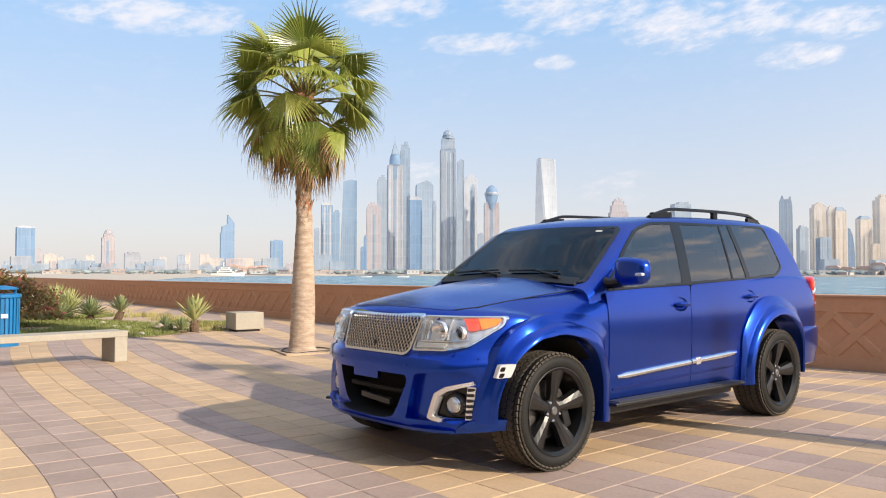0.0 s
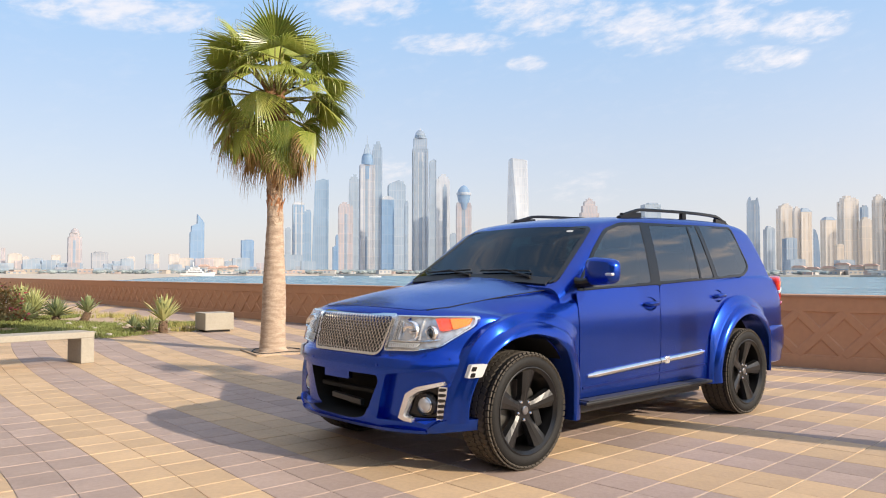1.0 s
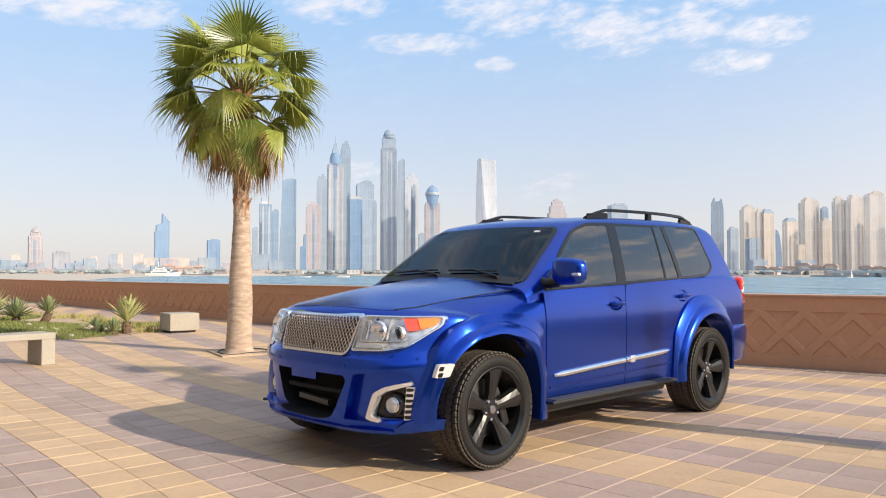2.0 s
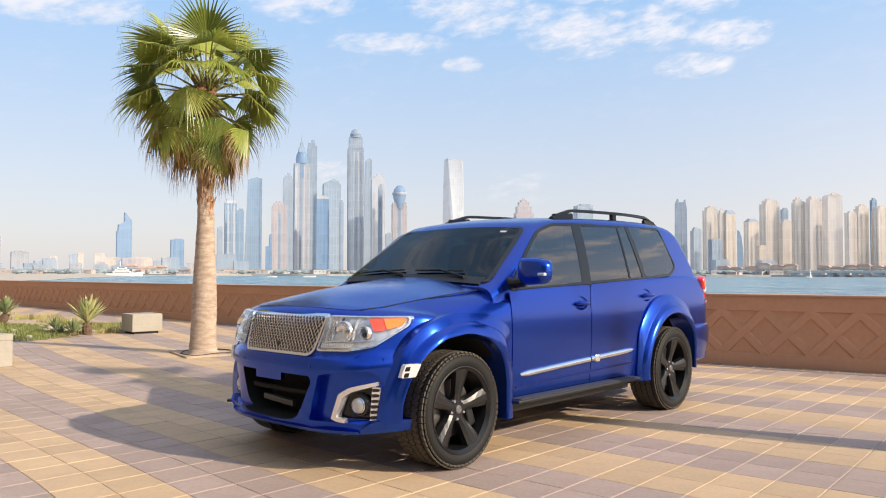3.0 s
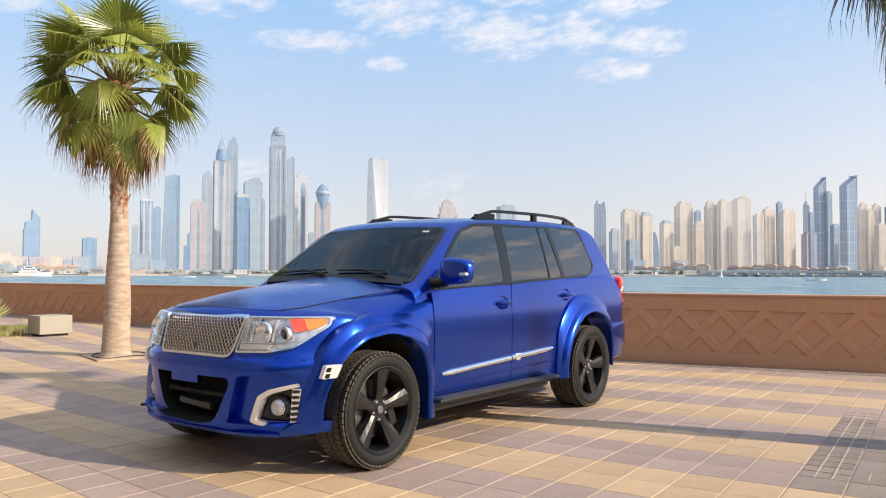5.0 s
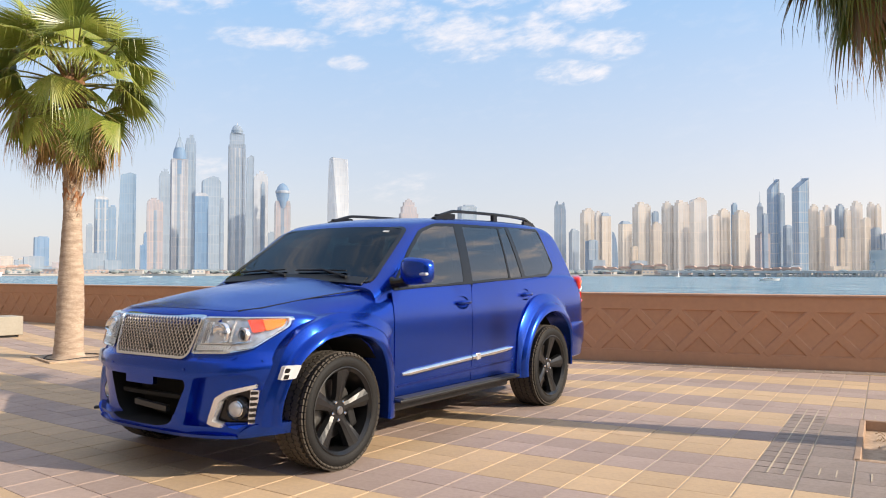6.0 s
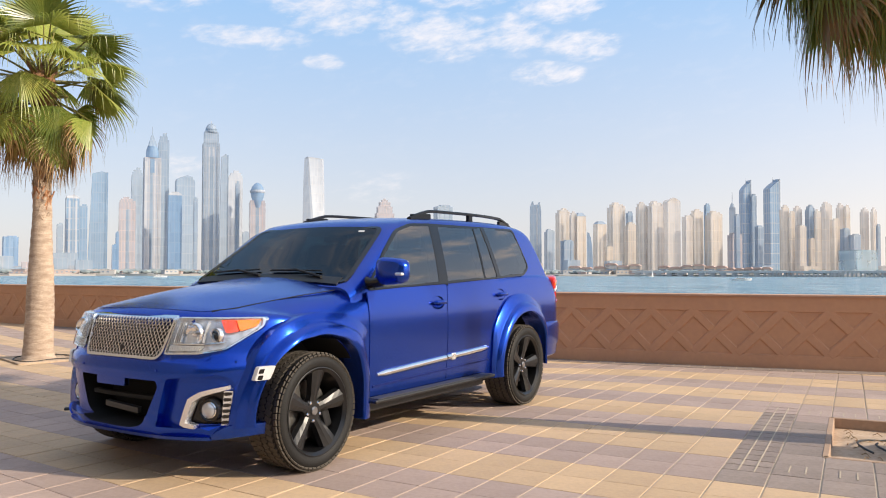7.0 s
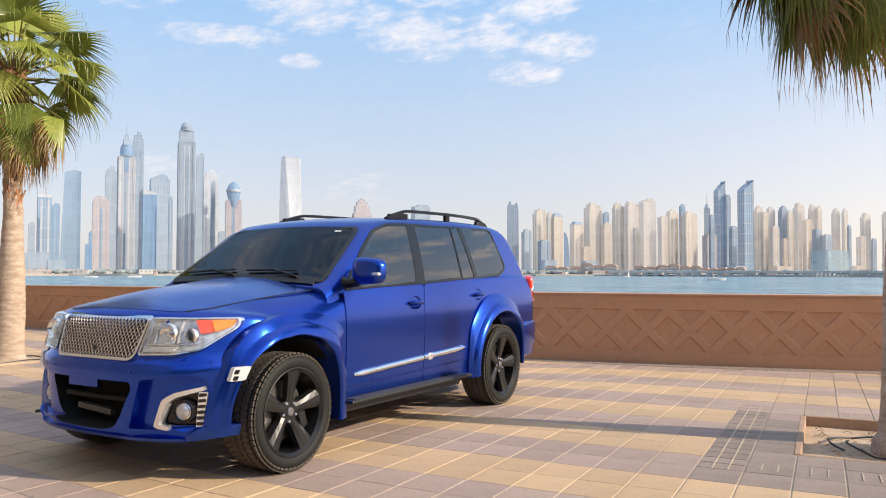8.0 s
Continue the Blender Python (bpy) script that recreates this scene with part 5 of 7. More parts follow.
def build_wheels():
    wheel = empty("wheel")
    wheel.parent = car
    w = 0.29
    half = [(0.3715, 0.0), (0.371, w * 0.22), (0.366, w * 0.35), (0.355, w * 0.44), (0.338, w * 0.492), (0.318, w * 0.505), (0.298, w * 0.49), (0.282, w * 0.455), (0.270, w * 0.42)]
    prof = [(r, -z) for r, z in half[::-1]] + half[1:]
    tyre = part("tyre", lathe(bmesh.new(), prof, 96, closed=True), RUBBER, wheel, "black all-terrain tyre with a blocky tread", smooth=True)
    bm = bmesh.new()
    k = 58
    for i in range(k):
        a = 360 / k * i
        for row, (z, long, skew) in enumerate(((-0.055, 0.048, -22), (0.0, 0.044, 24), (0.055, 0.048, -22))):
            b = a + (3 if row % 2 else 0)
            box(bm, (0.010, 0.0335, long), Matrix.Rotation(radians(b), 4, "Z") @ pose(0.3725, 0, z, skew, 0, 0))
        for s in (-1, 1):
            turn = Matrix.Rotation(radians(a + 3), 4, "Z")
            box(bm, (0.010, 0.0325, 0.046), turn @ pose(0.3655, 0, s * 0.104, 8 * s, s * 17, 0))
            box(bm, (0.009, 0.0310, 0.026), turn @ pose(0.352, 0, s * 0.1305, 0, s * 45, 0))
    part("tread", bm, TREAD, tyre, "dusty tread blocks")
    rim = part("rim", lathe(bmesh.new(), [(0.262, -0.10), (0.278, -0.125), (0.284, -0.125), (0.272, -0.10), (0.262, 0.0), (0.268, 0.115), (0.284, 0.138), (0.278, 0.140), (0.258, 0.118), (0.250, 0.0)],
                            64, closed=True), RIM, wheel, "gloss black five-spoke alloy rim", smooth=True)
    for i in range(5):
        bm = bmesh.new()
        rows = []
        for u in (0.0, 0.25, 0.5, 0.75, 1.0):
            r = 0.045 + 0.222 * u
            half = 0.034 + 0.022 * abs(u - 0.25) * 1.6 + 0.014 * u
            z = 0.078 + 0.035 * u
            rows.append([bm.verts.new(v) for v in ((r, -half, z - 0.035), (r, -half * 0.82, z), (r, -half * 0.28, z + 0.012), (r, half * 0.28, z + 0.012), (r, half * 0.82, z), (r, half, z - 0.035))])
        for p, q in zip(rows, rows[1:]):
            for j in range(6):
                bm.faces.new((p[j], p[(j + 1) % 6], q[(j + 1) % 6], q[j]))
        bm.faces.new(rows[0])
        bm.faces.new(rows[-1])
        bmesh.ops.recalc_face_normals(bm, faces=bm.faces[:])
        bm.transform(Matrix.Rotation(radians(72 * i + 49), 4, "Z"))
        part("spoke", bm, RIM, rim)
    part("hub", lathe(bmesh.new(), [(0.075, 0.04), (0.075, 0.075), (0.06, 0.092)], 32), RIM, rim, smooth=True)
    part("hub_cap", lathe(bmesh.new(), [(0.028, 0.09), (0.028, 0.100), (0.022, 0.106)], 24), mat("cap_metal", (0.35, 0.35, 0.36), 0.3, 0.9), rim, "small chrome hub cap", smooth=True)
    for i in range(5):
        a = radians(72 * i + 85)
        part("wheel_nut", lathe(bmesh.new(), [(0.011, 0.06), (0.011, 0.095), (0.007, 0.10)], 6, pose(0.062 * math.cos(a), 0.062 * math.sin(a), 0)), CHROME, rim)
    part("brake_disc", lathe(bmesh.new(), [(0.19, -0.01), (0.19, 0.015)], 40), mat("brake_steel", (0.22, 0.21, 0.2), 0.4, 0.9), wheel)
    part("brake_caliper", boxed((0.07, 0.16, 0.07), pose(-0.17, 0.06, 0.02, 0, 0, 20), 0.015, 2), BLACK, wheel)
    wheel.matrix_basis = pose(0.012, TRACK, HUB_Z, -90, 0, 0) @ GROW
    for x, y, rx, spin in ((-WHEELBASE, TRACK, -90, -10), (0.012, -TRACK, 90, 10), (-WHEELBASE, -TRACK, 90, 50)):
        copy_thing(wheel, pose(x, y, HUB_Z, rx, 0, 0) @ pose(0, 0, 0, 0, 0, spin) @ GROW)


def build_flares():
    """Wide arches: a flat shoulder plate, a sharp step, then a full lip round the opening; radii by angle round the hub."""
    def arch(hx, side, inner, step, outer, a0, a1, label):
        bm = bmesh.new()
        rows = []
        n = 56
        for i in range(n + 1):
            a = a0 + (a1 - a0) * i / n
            ri, rs, ro = curve_at(inner, a), curve_at(step, a), curve_at(outer, a)
            ca, sa = math.cos(radians(a)), math.sin(radians(a))
            row = []
            section = [(ro, -0.09), (ro, 0.016), (ro - 0.008, 0.024), (rs + 0.012, 0.040), (rs, 0.046), (rs - 0.006, 0.060), (rs * 0.7 + ri * 0.3, 0.082),
                       (rs * 0.35 + ri * 0.65, 0.096), (rs * 0.12 + ri * 0.88, 0.098), (ri + 0.004, 0.090), (ri, 0.075), (ri, -0.12)]
            for r, dy in section:
                x, z = hx + r * ca, ARCH_Z + r * sa
                fade = 0.38 * max(0, x - 0.26) ** 1.15 if hx > -1 else 0.25 * max(0, -3.46 - x)
                row.append(bm.verts.new((x, side * (max(flank(z), 0.925) + dy - fade), max(z, 0.235))))
            rows.append(row)
        for p, q in zip(rows, rows[1:]):
            for j in range(len(section) - 1):
                bm.faces.new((p[j], p[j + 1], q[j + 1], q[j]))
        bm.faces.new(rows[0])
        bm.faces.new(rows[-1])
        bmesh.ops.recalc_face_normals(bm, faces=bm.faces[:])
        part("wheel_arch_flare", bm, PAINT, car, label, smooth=True)
    for side in (1, -1):
        arch(0.0, side, [(-22, 0.515), (0, 0.505), (25, 0.50), (45, 0.50), (64, 0.487), (81, 0.462), (105, 0.462), (123, 0.483), (140, 0.487), (156, 0.470), (180, 0.458), (200, 0.475)],
             [(-22, 0.548), (0, 0.535), (25, 0.535), (45, 0.55), (65, 0.545), (85, 0.540), (105, 0.553), (120, 0.585), (135, 0.62), (145, 0.60), (160, 0.575), (180, 0.565), (200, 0.60)],
             [(-22, 0.61), (0, 0.575), (25, 0.565), (35, 0.585), (45, 0.605), (58, 0.618), (72, 0.607), (88, 0.605), (104, 0.625), (120, 0.672), (131, 0.705), (139, 0.728), (144, 0.66), (152, 0.61), (165, 0.592), (180, 0.585), (200, 0.655)],
             -7, 199, "blue front wheel arch flare")
        arch(-WHEELBASE, side, [(-25, 0.50), (40, 0.497), (90, 0.488), (140, 0.487), (180, 0.478), (200, 0.50)],
             [(-25, 0.56), (30, 0.57), (60, 0.578), (90, 0.585), (120, 0.595), (150, 0.585), (180, 0.56), (200, 0.58)],
             [(-25, 0.575), (10, 0.60), (35, 0.68), (60, 0.685), (90, 0.668), (120, 0.675), (140, 0.665), (146, 0.60), (170, 0.575), (200, 0.60)],
             -10, 188, "blue rear wheel arch flare")


body = build_body()
build_cabin()
build_wheels()
build_flares()


def build_nose():
    def lamp_map(side):
        return lambda y, z, off: on_front(y * side, z, off)
    # grille: chrome surround, dark backing, crossed wires
    gout = rounded([(-0.395, 0.988), (0.395, 0.988), (0.405, 0.955), (0.372, 0.765), (0.34, 0.735), (-0.34, 0.735), (-0.372, 0.765), (-0.405, 0.955)], 0.03)
    grille = part("grille", panel(gout, on_front, 0.005, 0.02), WELL, car, "black grille backing")
    part("grille_surround", strip(gout, on_front, 0.0105, 0.028, 0.04, closed=True), CHROME, grille, "chrome grille surround", smooth=True)
    bm = bmesh.new()
    z0, z1 = 0.745, 0.98
    for sgn in (1, -1):
        for i in range(-60, 61):
            y0 = i * 0.0315
            pts = []
            for j in range(15):
                z = z0 + (z1 - z0) * j / 14
                y = y0 + sgn * (z - (z0 + z1) / 2) * 0.80
                lim = 0.40 - (1.0 - z) * 0.13
                if abs(y) < lim:
                    pts.append((y, z))
            if len(pts) > 1:
                strip(pts, on_front, 0.0034, 0.022 + (0.003 if sgn > 0 else 0), 0.009, bm)
    part("wire_mesh", bm, mat("wire_steel", (0.85, 0.85, 0.86), 0.18, 1.0), grille, "chrome crossed-wire mesh")
    part("badge", lathe(bmesh.new(), [(0.018, 0), (0.018, 0.012), (0.010, 0.016)], 16, Matrix.Translation(on_front(0.0, 0.79, 0.016)) @ pose(0, 0, 0, 0, 90, 0)), BLACK, grille)
    for side in (1, -1):
        f = lamp_map(side)
        out = rounded([(0.425, 0.985), (0.405, 0.765), (0.63, 0.772), (0.755, 0.80), (0.862, 0.93), (0.858, 0.985), (0.69, 0.985)], 0.018)
        lamp = part("headlamp", panel(out, f, 0.006, 0.03, 0.05), mat("lamp_housing", (0.93, 0.94, 0.96), 0.16, 0.72, 0.5, 28, 0.5, 55, second=(0.42, 0.43, 0.46)), car, "clear headlamp with chrome housing", smooth=True)
        part("lens", panel(out, f, 0.046, 0.012, 0.05), LENS, lamp, smooth=True).visible_shadow = False
        part("bezel", strip(out, f, 0.005, 0.034, 0.03, closed=True), CHROME, lamp)
        part("indicator", panel(rounded([(0.763, 0.973), (0.790, 0.902), (0.838, 0.930), (0.842, 0.973)], 0.010), f, 0.030, 0.020, 0.04), AMBER, lamp, "orange indicator lens")
        part("side_light", panel(rounded([(0.692, 0.973), (0.738, 0.892), (0.784, 0.902), (0.758, 0.973)], 0.010), f, 0.030, 0.020, 0.04), DEEP_AMBER, lamp, "deep orange-red lamp lens")
        part("running_light", panel(rounded([(0.425, 0.815), (0.425, 0.783), (0.62, 0.788), (0.64, 0.815)], 0.01), f, 0.026, 0.014), mat("led_cover", (0.62, 0.63, 0.64), 0.3, 0.5), lamp)
        for j in range(13):
            y = 0.436 + j * 0.0155
            part("led", strip([(y, 0.788), (y, 0.811)], f, 0.0016, 0.029, 0.006), CHROME, lamp)
        for (y, z, r) in ((0.565, 0.888, 0.062), (0.692, 0.878, 0.046)):
            p = f(y, z, 0.006)
            m = Matrix.Translation(p) @ pose(0, 0, 0, 0, 90, 0)
            bowl = part("reflector", lathe(bmesh.new(), [(r * 1.12, 0.0), (r * 1.12, 0.020), (r * 1.02, 0.028), (r * 0.94, 0.022), (r * 0.72, 0.008), (r * 0.45, 0.003)], 32, m), CHROME, lamp, smooth=True)
            if r > 0.05:
                for j in range(5):
                    part("facet", boxed((0.004, r * 1.5, 0.006), m @ pose(0, (j - 2) * r * 0.34, 0.016, 0, 0, 90) @ pose(0, 0, 0, 0, 0, 90), 0.001), GLOSS if j in (1, 3) else CHROME, bowl)
                part("bulb_shield", lathe(bmesh.new(), [(r * 0.28, 0.004), (r * 0.28, 0.022), (r * 0.15, 0.028)], 20, m), SATIN, bowl, smooth=True)
            else:
                part("projector", lathe(bmesh.new(), [(r * 0.66, 0.004), (r * 0.66, 0.014), (r * 0.5, 0.022), (r * 0.25, 0.026)], 24, m), GLOSS, bowl, smooth=True)
                part("bulb_ring", lathe(bmesh.new(), [(r * 0.80, 0.008), (r * 0.80, 0.026), (r * 0.70, 0.026), (r * 0.68, 0.010)], 28, m, closed=True), CHROME, bowl, smooth=True)
        for j in range(4):
            part("fin", strip([(0.452 + j * 0.013, 0.83), (0.455 + j * 0.012, 0.955)], f, 0.0025, 0.030, 0.016), CHROME if j % 2 else SATIN, lamp)
        part("divider", strip(line([(0.445, 0.826), (0.64, 0.826), (0.74, 0.84)], 4), f, 0.004, 0.030, 0.014), CHROME, lamp)
        part("divider", strip(line([(0.63, 0.965), (0.63, 0.835)], 4), f, 0.004, 0.028, 0.014), SATIN, lamp)
        # fog lamp in its pocket, with a hooked bright surround and a lamp rack
        hook = line([(0.79, 0.568), (0.665, 0.53), (0.605, 0.49), (0.555, 0.345), (0.625, 0.330)], 5)
        m = Matrix.Translation(f(0.70, 0.432, -0.030 if side > 0 else -0.075)) @ pose(0, 0, 0, 0, 90, 14 * side)
        fog = part("fog_lamp", lathe(bmesh.new(), [(0.070, -0.03), (0.070, 0.018), (0.062, 0.026), (0.052, 0.018), (0.048, 0.0), (0.046, -0.03)], 32, m, closed=True), GLOSS, car, "round fog lamp in a black pocket", smooth=True)
        part("ring", lathe(bmesh.new(), [(0.052, 0.0), (0.052, 0.022), (0.048, 0.026), (0.044, 0.020)], 32, m), CHROME, fog, smooth=True)
        part("lens", lathe(bmesh.new(), [(0.044, 0.010), (0.042, 0.026), (0.03, 0.036), (0.012, 0.04)], 24, m), mat("fog_glass", (0.55, 0.57, 0.6), 0.08, 0.6), fog, smooth=True)
        if side > 0:
            part("hook_surround", strip(hook, f, 0.017, 0.004, 0.05, taper=[0.8 + 0.35 * math.sin(math.pi * i / (len(hook) - 1)) for i in range(len(hook))]), SATIN, fog, "satin metal hooked surround", smooth=True)
            rack = part("lamp_rack", strip(line([(0.785, 0.545), (0.772, 0.335)], 6), f, 0.020, -0.004, 0.05), SATIN, fog, "satin metal rack with six lamp holes", smooth=True)
            for j in range(6):
                w = (j + 0.5) / 6
                part("led", panel(rounded([(0.787 - 0.013 * w + a, 0.545 - 0.205 * w + b) for a, b in ((-0.016, -0.011), (0.012, -0.009), (0.012, 0.009), (-0.016, 0.011))], 0.008), f, -0.001, 0.006), GLOSS, rack, smooth=True)
        # blade under the bumper corner
        bm, rows = bmesh.new(), []
        for i in range(13):
            u = i / 12
            y, top, low = 0.70 + 0.235 * u, 0.262 + 0.078 * min(1, u / 0.4) ** 0.7 + 0.006 * u, 0.252 + 0.02 * u
            out_top, out_low = 0.004 + 0.030 * min(1, u / 0.35), 0.0 + 0.012 * u
            rows.append([bm.verts.new(f(y, z, o)) for z, o in ((low, -0.05), (low, out_low), (top - 0.014, out_top), (top - 0.005, out_top + 0.002), (top, out_top - 0.008), (top + 0.004, -0.05))])
        for p, q in zip(rows, rows[1:]):
            for j in range(6):
                bm.faces.new((p[j], p[(j + 1) % 6], q[(j + 1) % 6], q[j]))
        bm.faces.new(rows[0])
        bm.faces.new(rows[-1])
        bmesh.ops.recalc_face_normals(bm, faces=bm.faces[:])
        part("corner_blade", bm, PAINT, car, smooth=True)
        part("washer_flap", strip([(0.655, 0.735), (0.675, 0.75)], f, 0.010, 0.008, 0.01), PAINT, car)
    part("front_lip", strip([(-0.70 + 1.40 * i / 24, 0.258) for i in range(25)], on_front, 0.013, 0.016, 0.05), PAINT, car, smooth=True)
    part("plate_bracket", panel(rounded([(-0.27, 0.60), (-0.27, 0.54), (0.03, 0.54), (0.03, 0.60)], 0.012), on_front, -0.045, 0.03), PAINT, car)
    part("intake_bar", strip([(-0.42 + 0.74 * i / 16, 0.47) for i in range(17)], on_front, 0.016, -0.10, 0.03), WELL, car)
    part("air_guide", strip([(-0.30 + 0.36 * i / 8, 0.395 - 0.02 * (i / 8)) for i in range(9)], on_front, 0.022, -0.12, 0.03), mat("guide_grey", (0.05, 0.052, 0.055), 0.45), car)
    for y, z in ((0.37, 0.665), (-0.37, 0.665), (0.80, 0.72)):
        part("parking_sensor", lathe(bmesh.new(), [(0.008, 0), (0.008, 0.003)], 12, Matrix.Translation(on_front(y, z, 0.001)) @ pose(0, 0, 0, 0, 90, 0)), PAINT, car)
    part("canard", boxed((0.10, 0.05, 0.018), Matrix.Translation(on_front(-0.76, 0.30, 0.01)) @ pose(0, 0, 0, 0, 0, -40), 0.004), BLACK, car)
    lid = rounded([(0.61, -0.56), (0.61, 0.56), (0.50, 0.63), (-0.47, 0.755), (-0.47, -0.755), (0.50, -0.63)], 0.06)
    bonnet = part("bonnet", panel(lid, on_hood, 0.0025, 0.012, 0.05), PAINT, car, smooth=True)
    for side in (1, -1):
        part("shut_line", strip(line([(0.60, 0.572 * side), (0.50, 0.632 * side), (-0.47, 0.756 * side)], 16), on_hood, 0.0014, 0.0034, 0.006), WELL, bonnet)


def build_flanks():
    for side in (1, -1):
        def f(x, z, off, side=side):
            return on_side(x, z, off, side)
        for name, out, hx, hz in (("front_door", [(-0.605, 1.125), (-1.715, 1.16), (-1.672, 1.0), (-1.672, 0.365), (-0.615, 0.365)], -1.535, 1.02),
                                  ("rear_door", [(-1.725, 1.16), (-2.66, 1.195), (-2.73, 1.08), (-2.56, 0.93), (-2.46, 0.72), (-2.40, 0.365), (-1.681, 0.365), (-1.681, 1.0)], -2.645, 1.062)):
            door = part(name, panel(rounded(out, 0.02), f, 0.005, 0.01, 0.07), PAINT, car, smooth=True)
            # the hollow behind the handle, scooped out of door and body
            for ob in (door, body):
                hollow = bmesh.new()
                bmesh.ops.create_uvsphere(hollow, u_segments=28, v_segments=16, radius=1.0, matrix=Matrix.Translation(f(hx, hz - 0.002, 0.004)) @ Matrix.Diagonal((0.102, 0.042, 0.056, 1)))
                cut(ob, [(hollow, PAINT)])
            bm = bmesh.new()
            pts = [f(hx + 0.105 - 0.03, hz, 0.012), f(hx + 0.06, hz + 0.002, 0.036), f(hx, hz + 0.003, 0.044), f(hx - 0.06, hz + 0.002, 0.04), f(hx - 0.115, hz, 0.012)]
            tube(bm, pts, [0.012, 0.018, 0.019, 0.018, 0.012], 10)
            part("handle", bm, PAINT, door, "blue door handle", smooth=True)
        part("chrome_strip", tube(bmesh.new(), [f(x, z, 0.006) for x, z in line([(-0.70, 0.515), (-1.64, 0.553)], 10)], [0.013] + [0.027] * 9 + [0.027], 12), CHROME, car, "chrome door strip", smooth=True)
        part("chrome_strip", tube(bmesh.new(), [f(x, z, 0.006) for x, z in line([(-1.655, 0.554), (-2.37, 0.583)], 10)], [0.027] * 10 + [0.016], 12), CHROME, car, "chrome door strip", smooth=True)
        part("strip_clasp", boxed((0.07, 0.026, 0.060), Matrix.Translation(f(-1.75, 0.558, 0.020)) @ pose(0, 0, 0, 0, 2.4, 0), 0.010, 2), SATIN, car, "satin metal clasp on the door strip")
        part("sill_moulding", strip(line([(-0.66, 0.43), (-2.40, 0.47)], 10), f, 0.010, 0.010, 0.012), mat("sill_blue", (0.006, 0.02, 0.16), 0.4, 0.4), car)
        step = part("side_step", boxed((1.78, 0.15, 0.026), pose(-1.46, side * 0.962, 0.338, 0, 0, 0), 0.010, 2), BLACK, car, "black side step with a grey tread")
        part("tread_plate", boxed((1.70, 0.10, 0.006), pose(-1.46, side * 0.977, 0.3535), 0.002), mat("step_rubber", (0.045, 0.045, 0.048), 0.6), step)
        part("sill", boxed((1.75, 0.05, 0.10), pose(-1.46, side * 0.895, 0.30), 0.01), BLACK, car)
        # bright vent on the front flare
        def g(a, b, off, side=side):
            return Vector((a, side * (1.062 - 0.66 * (a - 0.345) + off), b))
        vent = part("side_marker", panel(rounded([(0.505, 0.697), (0.420, 0.700), (0.450, 0.618), (0.528, 0.612)], 0.010), g, 0.010, 0.03, 0.04), mat("marker_metal", (0.86, 0.87, 0.88), 0.25, 0.35), car, "bright metal side marker")
        for j in range(2):
            part("marker_led", panel(rounded([(0.502 + j * 0.006, 0.682 - j * 0.038), (0.478 + j * 0.006, 0.682 - j * 0.038), (0.486 + j * 0.006, 0.655 - j * 0.038), (0.510 + j * 0.006, 0.655 - j * 0.038)], 0.006), g, 0.0125, 0.004), GLOSS, vent)
        # mirror
        x, y, z = (-0.70, 1.088, 1.278) if side > 0 else (-1.04, -0.93, 1.27)
        bm = bmesh.new()
        bmesh.ops.create_uvsphere(bm, u_segments=32, v_segments=20, radius=1.0)
        for v in bm.verts:
            c = v.co
            p = [math.copysign(abs(k) ** 0.55, k) for k in c]
            fx = 0.085 if p[0] > 0 else 0.055
            v.co = Vector((p[0] * fx * (1 - 0.25 * p[1] * p[1]), p[1] * 0.160, p[2] * (0.098 - 0.012 * p[1] * side)))
        bm.transform(pose(x, y, z, 0, 0, side * -14))
        mirror = part("wing_mirror", bm, PAINT, car, "blue wing mirror", smooth=True)
        part("mirror_glass", boxed((0.006, 0.26, 0.15), pose(x - 0.056, y + side * -0.012, z, 0, 0, side * -14), 0.002), CHROME, mirror)
        part("repeater", boxed((0.03, 0.20, 0.022), pose(x + 0.073, y + side * 0.070, z - 0.022, 0, 0, side * -24), 0.008, 2), mat("repeater_lens", (0.75, 0.77, 0.80), 0.15, 0.3), mirror)
        part("mirror_foot", tube(bmesh.new(), [(x, y - side * 0.09, z - 0.075), (x + 0.02, side * 0.91, z - 0.09), (x + 0.02, side * 0.86, z - 0.085)], [0.04, 0.035, 0.045], 12), GLOSS, mirror, smooth=True)
        def g(a, b, off, side=side):
            return on_cabin(a, b, off, side)
        part("mirror_sail", panel([(-0.74, 1.16), (-0.85, 1.165), (-0.93, 1.30), (-0.88, 1.32)], g, 0.008, 0.01), GLOSS, car)
        # roof rail: a flat bar raised on feet, open beneath
        bm, rows = bmesh.new(), []
        for i in range(33):
            u = i / 32
            x, y = -1.60 - 1.90 * u, side * (0.60 - 0.02 * u)
            lift = 0.062 * min(1, u / 0.16) ** 0.8 * min(1, (1 - u) / 0.12) ** 0.8
            z = roof_z(x, 0.6) + 0.004 + lift
            rows.append([bm.verts.new((x, y + a, z + c)) for a, c in ((-0.022, -0.012), (-0.022, 0.004), (-0.012, 0.013), (0.012, 0.013), (0.022, 0.004), (0.022, -0.012))])
        for p, q in zip(rows, rows[1:]):
            for j in range(6):
                bm.faces.new((p[j], p[(j + 1) % 6], q[(j + 1) % 6], q[j]))
        bm.faces.new(rows[0])
        bm.faces.new(rows[-1])
        bmesh.ops.recalc_face_normals(bm, faces=bm.faces[:])
        rail = part("roof_rail", bm, BLACK, car, "black roof rail", smooth=True)
